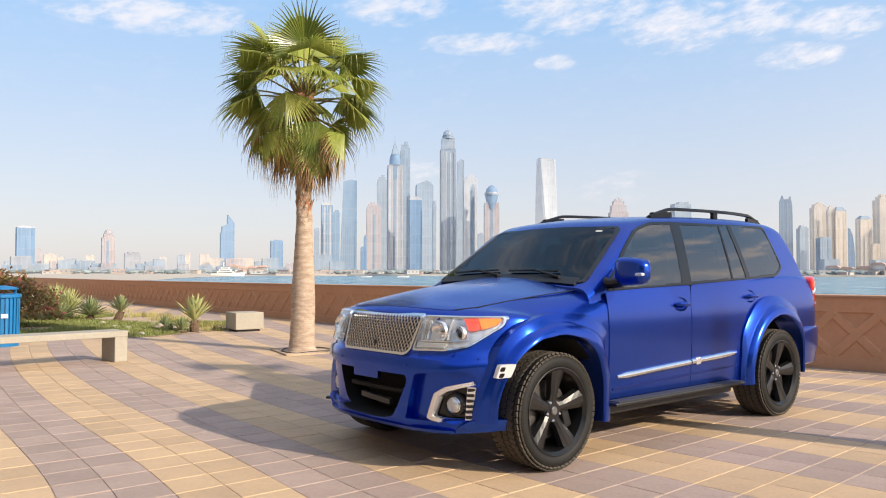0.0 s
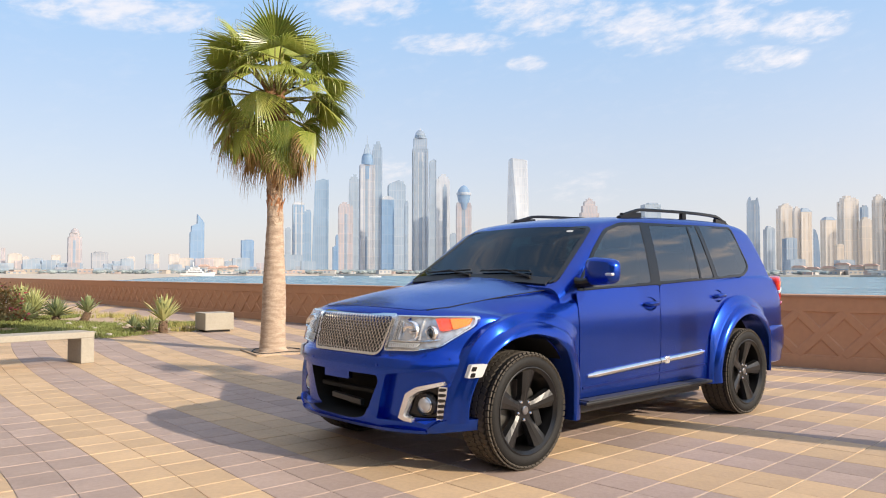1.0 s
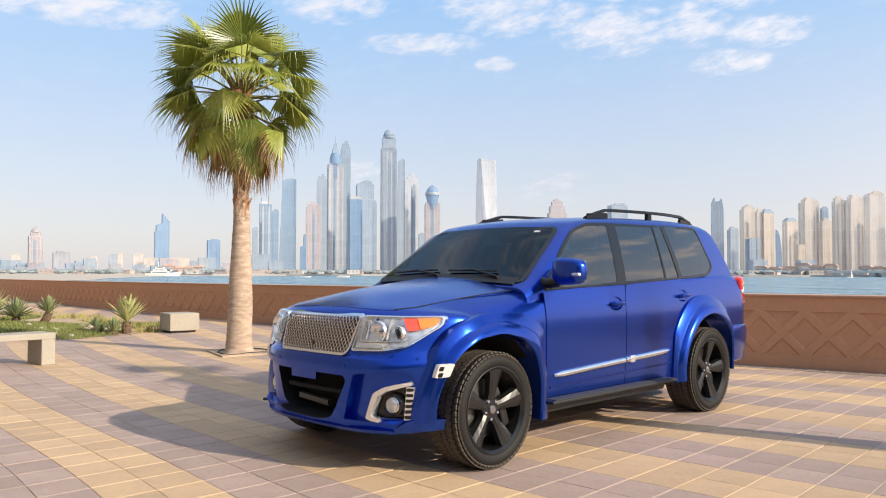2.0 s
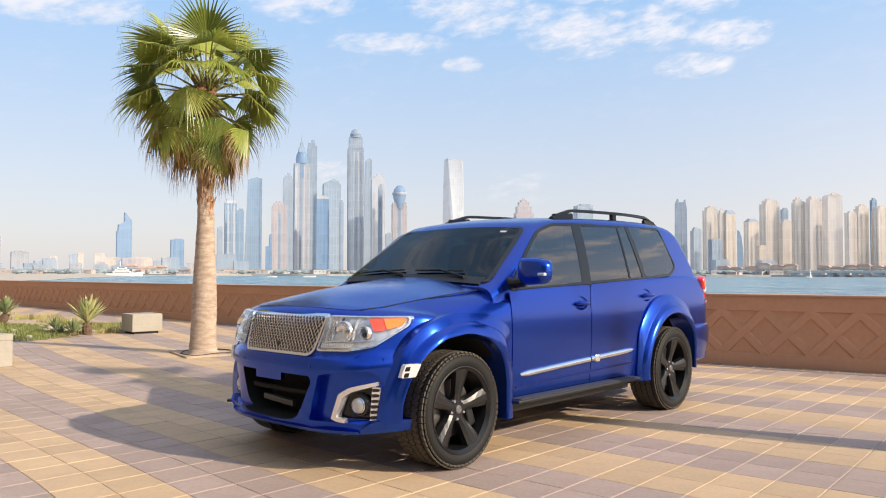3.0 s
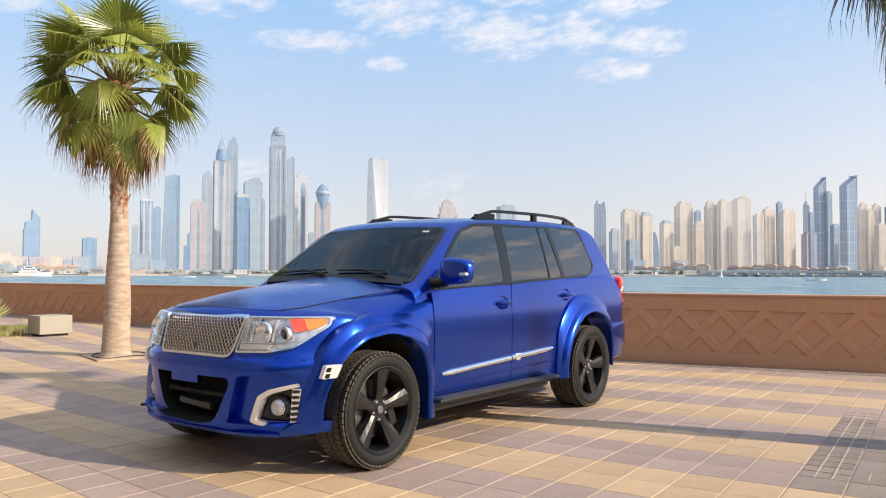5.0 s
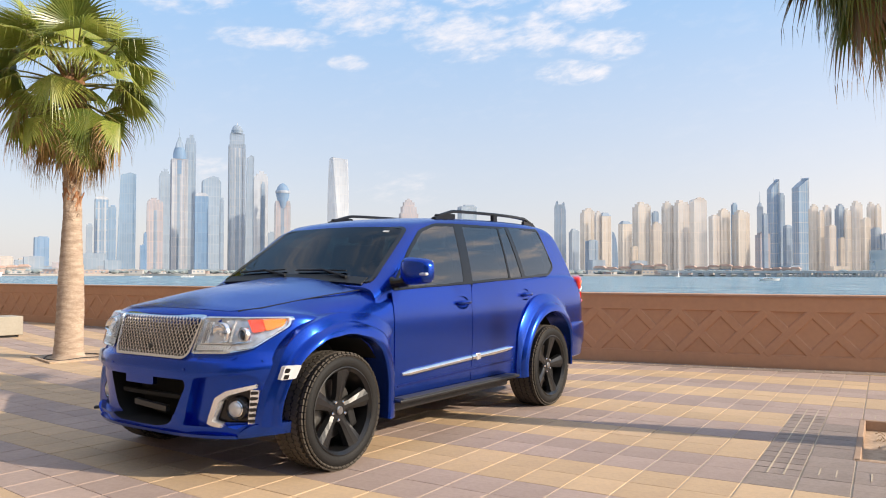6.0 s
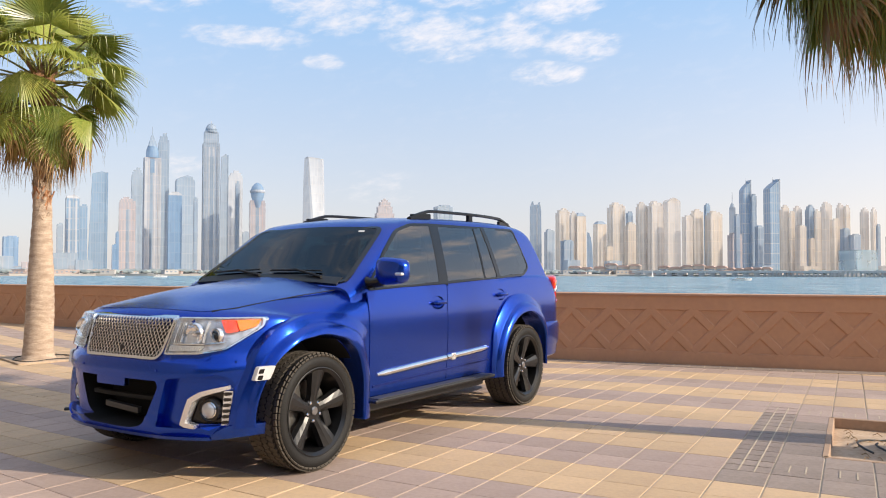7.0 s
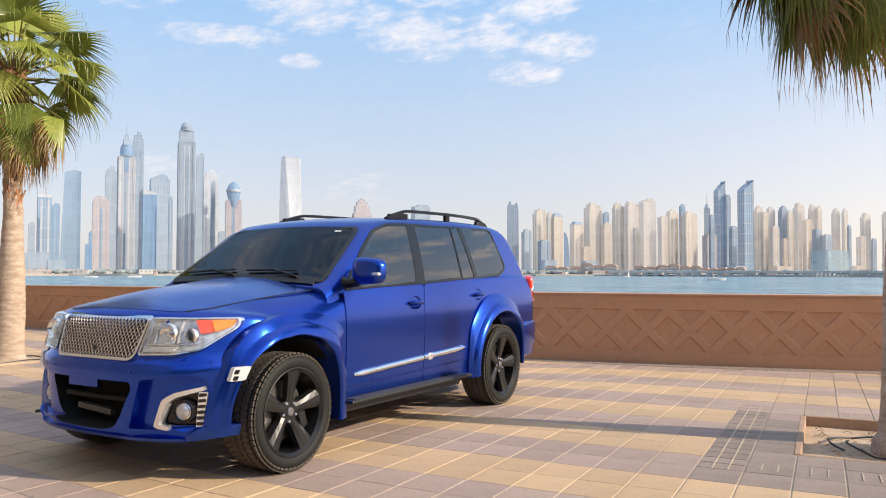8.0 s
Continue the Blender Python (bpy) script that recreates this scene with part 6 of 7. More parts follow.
        for u0, u1 in ((0.02, 0.17), (0.53, 0.57), (0.87, 0.98)):
            x0, x1 = -1.60 - 1.90 * u0, -1.60 - 1.90 * u1
            xm = (x0 + x1) / 2
            slope = math.degrees(math.atan2(roof_z(x1, 0.6) - roof_z(x0, 0.6), x0 - x1))
            high = 0.075 if u1 - u0 < 0.08 else 0.058
            part("rail_foot", boxed((x0 - x1, 0.038, high), pose(xm, side * (0.60 - 0.01 * (u0 + u1)), roof_z(xm, 0.6) + high / 2 - 0.016, 0, slope, 0), 0.010, 2), BLACK, rail)
        # tail lamp and rear bumper crease
        bm = boxed((0.20, 0.13, 0.27), pose(-3.985, side * 0.835, 1.095, 0, 10, side * 20), 0.035, 3)
        lamp = part("tail_lamp", bm, REDLENS, car, "red tail lamp wrapping the corner", smooth=True)
        for dz, material in ((0.055, AMBER), (-0.01, WHITE)):
            part("lens_band", boxed((0.19, 0.06, 0.035), pose(-3.995, side * 0.872, 1.10 + dz, 0, 10, side * 20), 0.010, 2), material, lamp)
        part("lamp_rim", boxed((0.13, 0.10, 0.012), pose(-3.99, side * 0.86, 0.962, 0, 10, side * 20), 0.004, 2), REDLENS, lamp)
        part("bumper_crease", strip(line([(-3.53, 0.42), (-3.93, 0.53)], 6), lambda a, b, off, side=side: Vector((bend(a, 0.9), side * (flank(b) * (0.995 if a > -3.7 else 0.985) + off), b)), 0.012, 0.008, 0.02), PAINT, car)


def build_rear_bumper():
    plan = [(-3.47, 0.93), (-3.55, 0.952), (-3.73, 0.956), (-3.89, 0.942), (-4.01, 0.905), (-4.10, 0.83), (-4.15, 0.70), (-4.175, 0.40), (-4.18, 0.0)]
    plan = plan + [(x, -y) for x, y in plan[-2::-1]]
    bm, rows = bmesh.new(), []
    for i, (x, y) in enumerate(plan):
        a, b = Vector(plan[max(i - 1, 0)]), Vector(plan[min(i + 1, len(plan) - 1)])
        d = (b - a).normalized()
        out = Vector((d.y, -d.x)) * (1 if (b - a).cross(Vector((-2.0, 0.0)) - Vector((x, y))) > 0 else -1)
        if out.dot(Vector((x + 2.0, y))) < 0:
            out = -out
        rows.append([bm.verts.new((x + out.x * o, y + out.y * o, z)) for z, o in ((0.37, -0.06), (0.395, -0.012), (0.50, 0.0), (0.515, 0.012), (0.62, 0.018), (0.70, 0.020), (0.735, 0.012), (0.755, -0.03))])
    for p, q in zip(rows, rows[1:]):
        for j in range(7):
            bm.faces.new((p[j], p[j + 1], q[j + 1], q[j]))
    bmesh.ops.recalc_face_normals(bm, faces=bm.faces[:])
    part("rear_bumper", bm, PAINT, car, smooth=True)


def build_cabin_inside():
    part("cowl", panel([(-0.74, -0.555), (0.74, -0.555), (0.74, -0.475), (-0.74, -0.475)], on_screen, 0.012, 0.02), BLACK, car)
    for y0, y1 in ((0.56, 0.0), (-0.08, -0.64)):
        pts = [on_screen(y0, -0.53, 0.022), on_screen((y0 + y1) / 2, -0.585, 0.034), on_screen(y1, -0.575, 0.028)]
        part("wiper", tube(bmesh.new(), pts, [0.012, 0.009, 0.006], 6), BLACK, car)
        pts = [on_screen(y0 - 0.06, -0.60, 0.022), on_screen(y1, -0.59, 0.022)]
        part("wiper", tube(bmesh.new(), pts, 0.007, 6), BLACK, car)
    part("dashboard", boxed((0.42, 1.46, 0.20), pose(-0.86, 0, 1.08), 0.05, 3), CABIN, car, smooth=True)
    part("steering_wheel", lathe(bmesh.new(), [(0.19, 0.0), (0.205, 0.012), (0.19, 0.024), (0.175, 0.012)], 32, pose(-1.22, 0.38, 1.17, 0, -65, 0), closed=True), BLACK, car, smooth=True)
    seat = mat("seat_leather", (0.09, 0.08, 0.07), 0.6)
    for x in (-1.75, -2.65):
        for y in (0.38, -0.38):
            s = part("seat", boxed((0.16, 0.52, 0.55), pose(x, y, 1.18, 0, -14, 0), 0.06, 3), seat, car, smooth=True)
            part("headrest", boxed((0.10, 0.26, 0.17), pose(x - 0.10, y, 1.545, 0, -10, 0), 0.04, 3), seat, s, smooth=True)
    part("rear_view_mirror", boxed((0.03, 0.22, 0.07), pose(-1.26, 0.0, 1.60), 0.012, 2), BLACK, car)
    part("screen_sticker", panel([(0.47, -1.085), (0.53, -1.085), (0.53, -1.065), (0.47, -1.065)], on_screen, 0.008, 0.001), STICKER, car)
    part("underbody", boxed((3.6, 1.3, 0.10), pose(-1.6, 0, 0.25), 0.02), WELL, car)
    for x in (0.0, -WHEELBASE):
        part("axle", tube(bmesh.new(), [(x, -0.72, HUB_Z - 0.02), (x, 0.72, HUB_Z - 0.02)], 0.06, 10), WELL, car)


build_nose()
build_flanks()
build_rear_bumper()
build_cabin_inside()

# ---- palms, planting and street furniture ----


def leaf_mesh(seed, m, fold, age, stalk, size, tones):
    """A fan leaf set at m: a stalk along x, then a pleated blade folded down by fold degrees, its outer part split into
    segments that hang with their weight. age 0 is fresh, 1 has browned tips, 2 is dead."""
    rnd = random.Random(seed)
    bm = bmesh.new()
    down = (m.to_3x3().inverted() @ Vector((0, 0, -1))).normalized()
    sag = rnd.uniform(0.04, 0.10)
    pts = [Vector((stalk * u, 0, 0)) + down * (sag * u * u) for u in (0, 0.35, 0.7, 1.0)]
    tube(bm, pts, [0.030, 0.018, 0.013, 0.010], 5)
    for f in bm.faces:
        f.material_index = 1
    n = 38 if age < 2 else 26
    root = pts[-1]
    tilt = Matrix.Rotation(radians(fold), 3, "Y")
    spread = (104 if fold < 30 else 90 if fold < 55 else 74) if age < 2 else 60
    limp = (0.34 if down.x < -0.6 else 0.50, 0.68, 0.95)[age]
    for i in range(n):
        a = radians(-spread + 2 * spread * i / (n - 1) + rnd.uniform(-1.0, 1.0))
        long = size * (1 - 0.14 * abs(a) / 2.0) * rnd.uniform(0.93, 1.06)
        wing = -0.42 * abs(math.sin(a)) + 0.10 * (1 - math.cos(a))
        d0, across = (tilt @ Vector((math.cos(a), math.sin(a), wing))).normalized(), tilt @ Vector((-math.sin(a), math.cos(a), -0.42 * math.cos(a) * (1 if a > 0 else -1)))
        loose = (down + Vector((rnd.gauss(0, 1), rnd.gauss(0, 1), rnd.gauss(0, 1))) * 0.16).normalized()
        up = tilt @ Vector((0, 0, 1))
        gap = long * 0.56 * radians(2 * spread / (n - 1)) * 0.54
        split = rnd.uniform(0.46, 0.58)
        hang = limp * rnd.uniform(0.65, 1.15)
        steps = (0.02, 0.18, 0.34, split, 0.64, 0.76, 0.87, 0.95, 1.0)
        wide = (0.05, 0.40, 0.74, 1.06, 0.60, 0.38, 0.24, 0.13, 0.03)
        rows, c, last = [], root.copy(), 0.0
        for u, wd in zip(steps, wide):
            w = min(1.0, max(0.0, (u - split * 0.75) / (1 - split * 0.75))) ** 1.25 * hang
            step = (d0 * (1 - w) + loose * w).normalized() * (long * (u - last))
            c, last = c + step, u
            half = gap * wd
            ridge = up * (-half * 0.55)
            rows.append([bm.verts.new(c - across * half + ridge), bm.verts.new(c), bm.verts.new(c + across * half + ridge)])
        brown = 6 if age == 0 else 4
        for k, (p, q) in enumerate(zip(rows, rows[1:])):
            for j in range(2):
                f = bm.faces.new((p[j], p[j + 1], q[j + 1], q[j]))
                if k >= brown + rnd.choice((0, 0, 1)) and (age or rnd.random() < 0.35):
                    f.material_index = 2
        if rnd.random() < 0.7:
            # loose threads at the tips
            t = rows[-1][1].co.copy()
            e = t + down * rnd.uniform(0.08, 0.24) + Vector((rnd.uniform(-0.03, 0.03), rnd.uniform(-0.03, 0.03), 0))
            v = [bm.verts.new(x) for x in (t + across * 0.004, t - across * 0.004, e)]
            bm.faces.new(v).material_index = 2 if age else 0
    me = bpy.data.meshes.new("frond")
    bm.to_mesh(me)
    bm.free()
    me.materials.append(FROND_DRY if age == 2 else rnd.choice(tones))
    me.materials.append(STALK if age < 2 else BOOT)
    me.materials.append(FROND_DRY)
    return me


def leaf_at(way, roll, base):
    """Place of a leaf whose stalk runs along way, its upper side turned to the sky, then rolled."""
    x = Vector(way).normalized()
    up = Vector((0, 0, 1)) - x * x.z
    if up.length < 0.25:
        up = Vector((-x.x, -x.y, 0.2)) + Vector((0, -0.02, 0))
        up = up - x * up.dot(x)
    z = up.normalized()
    y = z.cross(x)
    m = Matrix((x, y, z)).transposed().to_4x4()
    return Matrix.Translation(base) @ m @ Matrix.Rotation(radians(roll), 4, "X")


# the leaves that face the promenade: across, up and out towards it, fold, roll, age
FACING = [(-0.30, 0.04, 0.80, 78, 6, 0), (0.26, -0.36, 0.78, 72, -6, 0), (0.70, -0.34, 0.45, 62, -18, 1), (-0.60, -0.44, 0.55, 60, 22, 1), (-0.20, -0.62, 0.55, 56, 6, 1),
          (0.34, -0.66, 0.45, 56, -10, 1), (1.00, 0.02, 0.12, 44, -20, 0), (0.30, 0.95, -0.40, 2, -8, 0), (-0.12, 1.00, -0.36, 4, 8, 0), (-0.55, 0.78, 0.05, 34, 26, 0),
          (0.62, 0.74, -0.20, 18, -20, 0), (-0.75, 0.46, 0.20, 36, 22, 0), (-0.95, 0.10, 0.22, 34, 18, 0), (-0.95, -0.28, 0.05, 62, 24, 1), (0.80, 0.40, 0.22, 36, -20, 0), (0.08, 0.70, 0.42, 50, 0, 0),
          (-0.34, 0.42, 0.62, 48, 12, 0), (0.40, 0.36, 0.62, 52, -12, 0), (0.0, 0.92, 0.15, 16, 0, 0), (-0.42, 0.90, -0.10, 14, 14, 0), (1.00, 0.20, -0.25, 40, -14, 0), (-1.00, 0.30, -0.20, 40, 16, 0),
          (0.20, 0.55, 0.75, 58, -4, 0), (-0.18, 0.62, 0.55, 52, 6, 0), (0.52, 0.62, 0.30, 40, -14, 0), (-0.55, 0.60, 0.35, 40, 14, 0), (-0.80, -0.48, 0.35, 56, 18, 1), (0.78, -0.50, 0.35, 56, -18, 1)]
OVERHANG = [(-0.78, -0.38, 0.25, 56, 10, 0), (-0.50, -0.50, 0.60, 60, 0, 0), (-0.22, -0.62, 0.55, 56, 0, 0), (-1.00, -0.12, 0.20, 58, 20, 0), (-0.62, -0.66, 0.15, 48, 0, 1),
            (0.12, -0.60, 0.65, 58, 0, 0), (-0.86, -0.30, 0.45, 62, 14, 0), (-0.36, -0.72, 0.30, 44, 0, 1), (-0.70, -0.46, 0.50, 58, -8, 0),
            (-1.00, -0.20, -0.10, 56, 24, 0), (-0.95, -0.34, 0.30, 54, 16, 0), (-0.80, -0.50, -0.15, 48, 8, 1), (-0.10, -0.66, 0.62, 54, 4, 0), (-1.05, 0.02, 0.10, 66, 18, 0), (-0.60, -0.58, 0.42, 50, 4, 1)]


def palm(x, y, height, turn, seed, label, facing=(), crown=34, sag=0, fresh=0.6, skirt=8, reach=0.62, blade=0.84, tones=(FROND, FROND, FROND_DARK, FROND_PALE)):
    rnd = random.Random(seed)
    t = empty("palm_tree", pose(x, y, 0))
    tagged(t, label, "palm tree", "palms on the promenade")
    bm = bmesh.new()
    steps, rings = 32, 130
    rows = []
    keys = [(-0.2, 0.27), (0.0, 0.255), (0.06, 0.215), (0.3, 0.195), (0.8, 0.185), (1.27, 0.168), (1.7, 0.145), (2.1, 0.128), (2.6, 0.122), (3.2, 0.125), (3.8, 0.11)]
    for i in range(rings + 1):
        z = -0.16 + (height + 0.16) * i / rings
        rough = 0.004 if z < 2.0 else 0.012
        row = []
        for k in range(steps):
            b = 2 * math.pi * k / steps
            # leaf scars run round the trunk at a slight, wandering slope
            scar = 0.0022 * math.sin(z * 52 + 1.3 * math.sin(b + 0.6) + 2.0 * noise.noise((math.cos(b), math.sin(b), z * 1.5)))
            q = curve_at(keys, z) + scar + rough * noise.noise((3 * math.cos(b), 3 * math.sin(b), z * 8 + seed)) + 0.006 * noise.noise((math.cos(b), math.sin(b), z * 2.2))
            row.append(bm.verts.new((q * math.cos(b) + 0.02 * math.sin(z * 0.8), q * math.sin(b), z)))
        rows.append(row)
    for p, q in zip(rows, rows[1:]):
        for k in range(steps):
            bm.faces.new((p[k], p[(k + 1) % steps], q[(k + 1) % steps], q[k]))
    bm.faces.new(rows[-1])
    trunk = part("trunk", bm, TRUNK, t, "ringed pale grey-brown palm trunk", smooth=True)
    # torn bark and old leaf bases on the upper trunk
    for i in range(90):
        a, z = rnd.uniform(0, 2 * math.pi), height * rnd.uniform(0.62, 1.0)
        r = curve_at(keys, z) - 0.004
        b = boxed((0.012, rnd.uniform(0.04, 0.10), rnd.uniform(0.12, 0.30)), pose(0, 0, 0, rnd.uniform(-22, 22), rnd.uniform(2, 12 + 14 * (rnd.random() < 0.3)), 0), 0.003)
        b.transform(Matrix.Translation((r * math.cos(a) + 0.02 * math.sin(z * 0.8), r * math.sin(a), z)) @ Matrix.Rotation(a, 4, "Z"))
        part("leaf_base", b, BOOT if rnd.random() < 0.22 else TRUNK, trunk)
    # a tuft of torn, curling bark below the crown
    for i in range(26 if facing is FACING else 0):
        a, z = -math.pi / 2 + rnd.gauss(0.25, 0.75), rnd.uniform(2.02, 2.72)
        r = curve_at(keys, z) - 0.002
        b = boxed((0.010, rnd.uniform(0.03, 0.07), rnd.uniform(0.10, 0.26)), pose(0, 0, 0, rnd.uniform(-25, 25), rnd.choice((3, 5, 8, 24)), 0), 0.002)
        b.transform(Matrix.Translation((r * math.cos(a) + 0.02 * math.sin(z * 0.8), r * math.sin(a), z)) @ Matrix.Rotation(a, 4, "Z"))
        part("bark_flake", b, TORN if abs(z - 2.32) < 0.10 or rnd.random() < 0.1 else TRUNK, trunk)
    heart = height + 0.08
    # brown fibre and old stalk stubs that fill the crown's heart
    bm = lathe(bmesh.new(), [(0.10, heart - 0.55), (0.15, heart - 0.38), (0.20, heart - 0.18), (0.19, heart), (0.13, heart + 0.14), (0.04, heart + 0.24)], 20)
    for v in bm.verts:
        v.co += Vector((v.co.x, v.co.y, 0)) * (0.5 * noise.noise(v.co * 9))
    part("crown_fibre", bm, BOOT, t, "brown fibrous crown heart")
    for i in range(34):
        az, lift = radians(i * 137.5), radians(rnd.uniform(5, 75))
        way = Vector((math.cos(az) * math.cos(lift), math.sin(az) * math.cos(lift), math.sin(lift)))
        c = Vector((0, 0, heart - 0.25 + 0.25 * math.sin(lift)))
        part("stalk_stub", tube(bmesh.new(), [c, c + way * 0.2, c + way * rnd.uniform(0.30, 0.42)], [0.04, 0.03, 0.016], 5), BOOT if i % 3 else STALK, t)
    out = Vector((-x, -y, 0)).normalized()
    right = Vector((-out.y, out.x, 0))
    k = 0
    for a, b, c, fold, roll, age in facing:
        way = right * a + out * c + Vector((0, 0, b))
        m = leaf_at(way, roll, Vector((0, 0, heart - 0.10 * (age + (b < 0)))))
        shared("frond", leaf_mesh(seed * 100 + k, m, fold, age, reach + rnd.uniform(-0.05, 0.05) + 0.22 * max(0.0, b), blade * rnd.uniform(0.93, 1.07), tones), t, m)
        k += 1
    for i in range(crown):
        u = i / (crown - 1)
        az = radians(i * 137.5 + turn)
        lift = radians(86 - (112 + sag) * u ** 0.9 + rnd.uniform(-12, 12))
        way = Vector((math.cos(az) * math.cos(lift), math.sin(az) * math.cos(lift), math.sin(lift)))
        if facing and way.dot(out) > -0.08:
            continue
        age = 0 if u < fresh else 1 if u < fresh + 0.45 else 2
        m = leaf_at(way, rnd.uniform(-28, 28), Vector((0, 0, heart - 0.26 * u)))
        shared("frond", leaf_mesh(seed * 100 + k, m, 10 + 42 * u + rnd.uniform(-10, 14), age, rnd.uniform(0.55, 0.80) + 0.20 * max(0.0, way.z), blade * rnd.uniform(0.85, 1.02), tones), t, m)
        k += 1
    for i in range(skirt):
        az = radians(i * 137.5 + turn + 40)
        lift = radians(-34 - 26 * (i % 4) / 3 + rnd.uniform(-6, 6))
        way = Vector((math.cos(az) * math.cos(lift), math.sin(az) * math.cos(lift), math.sin(lift)))
        m = leaf_at(way, rnd.uniform(-20, 20), Vector((0, 0, heart - 0.32)))
        shared("dead_frond", leaf_mesh(seed * 100 + k, m, rnd.uniform(30, 50), 2, rnd.uniform(0.45, 0.60), rnd.uniform(0.60, 0.80), tones), t, m)
        k += 1
    return t


palm(-2.25, 12.50, 3.96, 20, 3, "tall fan palm with a green crown standing in a pavement pit", FACING, 36, -14, 0.62, 6, 0.77, 0.74)
palm(5.22, 4.433, 4.24, 118, 8, "fan palm with drooping dry fronds standing in a sandy pit", OVERHANG, 40, 4, 0.50, 5, 1.00, 0.72, (FROND_DARK, FROND_DARK, FROND_DARK, FROND_OLD))


def hose_ring(x, y, r, seed):
    rnd = random.Random(seed)
    bm = bmesh.new()
    pts = []
    for i in range(37):
        a = 2 * math.pi * i / 32 + seed
        k = r * (1 + 0.12 * math.sin(3 * a + seed)) + 0.004 * i
        pts.append((x + k * math.cos(a), y + k * math.sin(a), 0.012 + 0.02 * abs(math.sin(2 * a)) if seed == 1 else -0.075 + 0.03 * abs(math.sin(2 * a))))
    tube(bm, pts, 0.008, 6)
    tagged(part("irrigation_hose", bm, HOSE), "black irrigation hose looped round a palm trunk", "hose")


def bench():
    b = empty("bench", frame_on((-4.47, 11.10, 0), 224.0))
    tagged(b, "long pale concrete bench with slab legs", "bench")
    part("seat", boxed((2.6, 0.46, 0.085), pose(1.3, -0.23, 0.392), 0.008, 2), CONCRETE, b)
    for x in (0.092, 2.5):
        part("leg", boxed((0.18, 0.45, 0.35), pose(x, -0.23, 0.175), 0.006), CONCRETE, b)


def planter():
    b = empty("concrete_block", frame_on((-4.36, 16.45, 0), 55.0))
    tagged(b, "square pale concrete block seat on the pavers", "block")
    part("body", boxed((0.62, 0.62, 0.36), pose(0.31, 0.31, 0.225), 0.012, 2), CONCRETE, b)
    part("foot", boxed((0.5, 0.5, 0.05), pose(0.31, 0.31, 0.024)), BLACK, b)


def litter_bin():
    b = empty("litter_bin", pose(-7.54, 13.35, 0))
    tagged(b, "blue slatted litter bin with a domed lid", "litter bin")
    part("liner", lathe(bmesh.new(), [(0.24, 0.08), (0.25, 0.84)], 24), BIN, b)
    part("base", lathe(bmesh.new(), [(0.27, 0.0), (0.27, 0.06), (0.25, 0.08)], 24), BIN, b)
    part("rim", lathe(bmesh.new(), [(0.26, 0.82), (0.30, 0.83), (0.30, 0.88), (0.26, 0.89)], 24), BIN, b)
    for i in range(24):
        a = 2 * math.pi * i / 24
        part("slat", boxed((0.016, 0.042, 0.74), pose(0.268 * math.cos(a), 0.268 * math.sin(a), 0.45, 0, 0, math.degrees(a)), 0.004), BIN, b)
    for i in range(3):
        a = 2.1 * i + 0.4
        part("lid_post", boxed((0.03, 0.03, 0.10), pose(0.2 * math.cos(a), 0.2 * math.sin(a), 0.92)), BIN, b)
    part("lid", lathe(bmesh.new(), [(0.25, 0.965), (0.25, 0.985), (0.18, 1.01), (0.05, 1.03)], 24), BIN, b, smooth=True)
    part("notice", boxed((0.004, 0.10, 0.07), pose(0.279 * math.cos(-0.9), 0.279 * math.sin(-0.9), 0.52, 0, 0, math.degrees(-0.9))), STICKER, b)


def rosette(bm, x, y, z, n, long, wide, lift, rnd, spread=60):
    for i in range(n):
        a = i * 2.4 + rnd.uniform(-0.2, 0.2)
        up = radians(lift - spread * (i / n) ** 1.0 + rnd.uniform(-8, 8))
        l = long * rnd.uniform(0.8, 1.1)
        d = Vector((math.cos(a) * math.cos(up), math.sin(a) * math.cos(up), math.sin(up)))
        across = Vector((-math.sin(a), math.cos(a), 0))
        rows = []
        for u, w in ((0.0, 0.6), (0.35, 1.0), (0.7, 0.7), (1.0, 0.03)):
            c = Vector((x, y, z)) + d * (l * u) + Vector((0, 0, -0.10 * l * u * u))
            rows.append([bm.verts.new(c - across * wide * w + Vector((0, 0, wide * w * 0.5))), bm.verts.new(c), bm.verts.new(c + across * wide * w + Vector((0, 0, wide * w * 0.5)))])
        for p, q in zip(rows, rows[1:]):
            for j in range(2):
                bm.faces.new((p[j], p[j + 1], q[j + 1], q[j]))


def agave(x, y, stem, n, long, label, seed, spread=60, pale=False, wide=0.035, lean=0.0):
    rnd = random.Random(seed)
    t = empty("agave", pose(x, y, 0))
    tagged(t, label, "agave", "planting bed agaves")
    part("stem", tube(bmesh.new(), [(-lean, 0, 0), (-lean * 0.4, 0, stem * 0.5), (0, 0.01, stem)], [0.09, 0.10, 0.08], 10), STEM, t)
    bm = bmesh.new()
    for i in range(14):
        a = i * 2.4
        box(bm, (0.05, 0.05, 0.012), pose(-lean * (1 - i / 14) + 0.09 * math.cos(a), 0.09 * math.sin(a), stem * (i + 0.5) / 14, 0, 35, math.degrees(a)))
    part("old_leaf_scars", bm, STEM, t)
    bm = bmesh.new()
    rosette(bm, 0, 0, stem, n, long, wide, 89, rnd, spread)
    part("leaves", bm, AGAVE_PALE if pale else AGAVE, t)


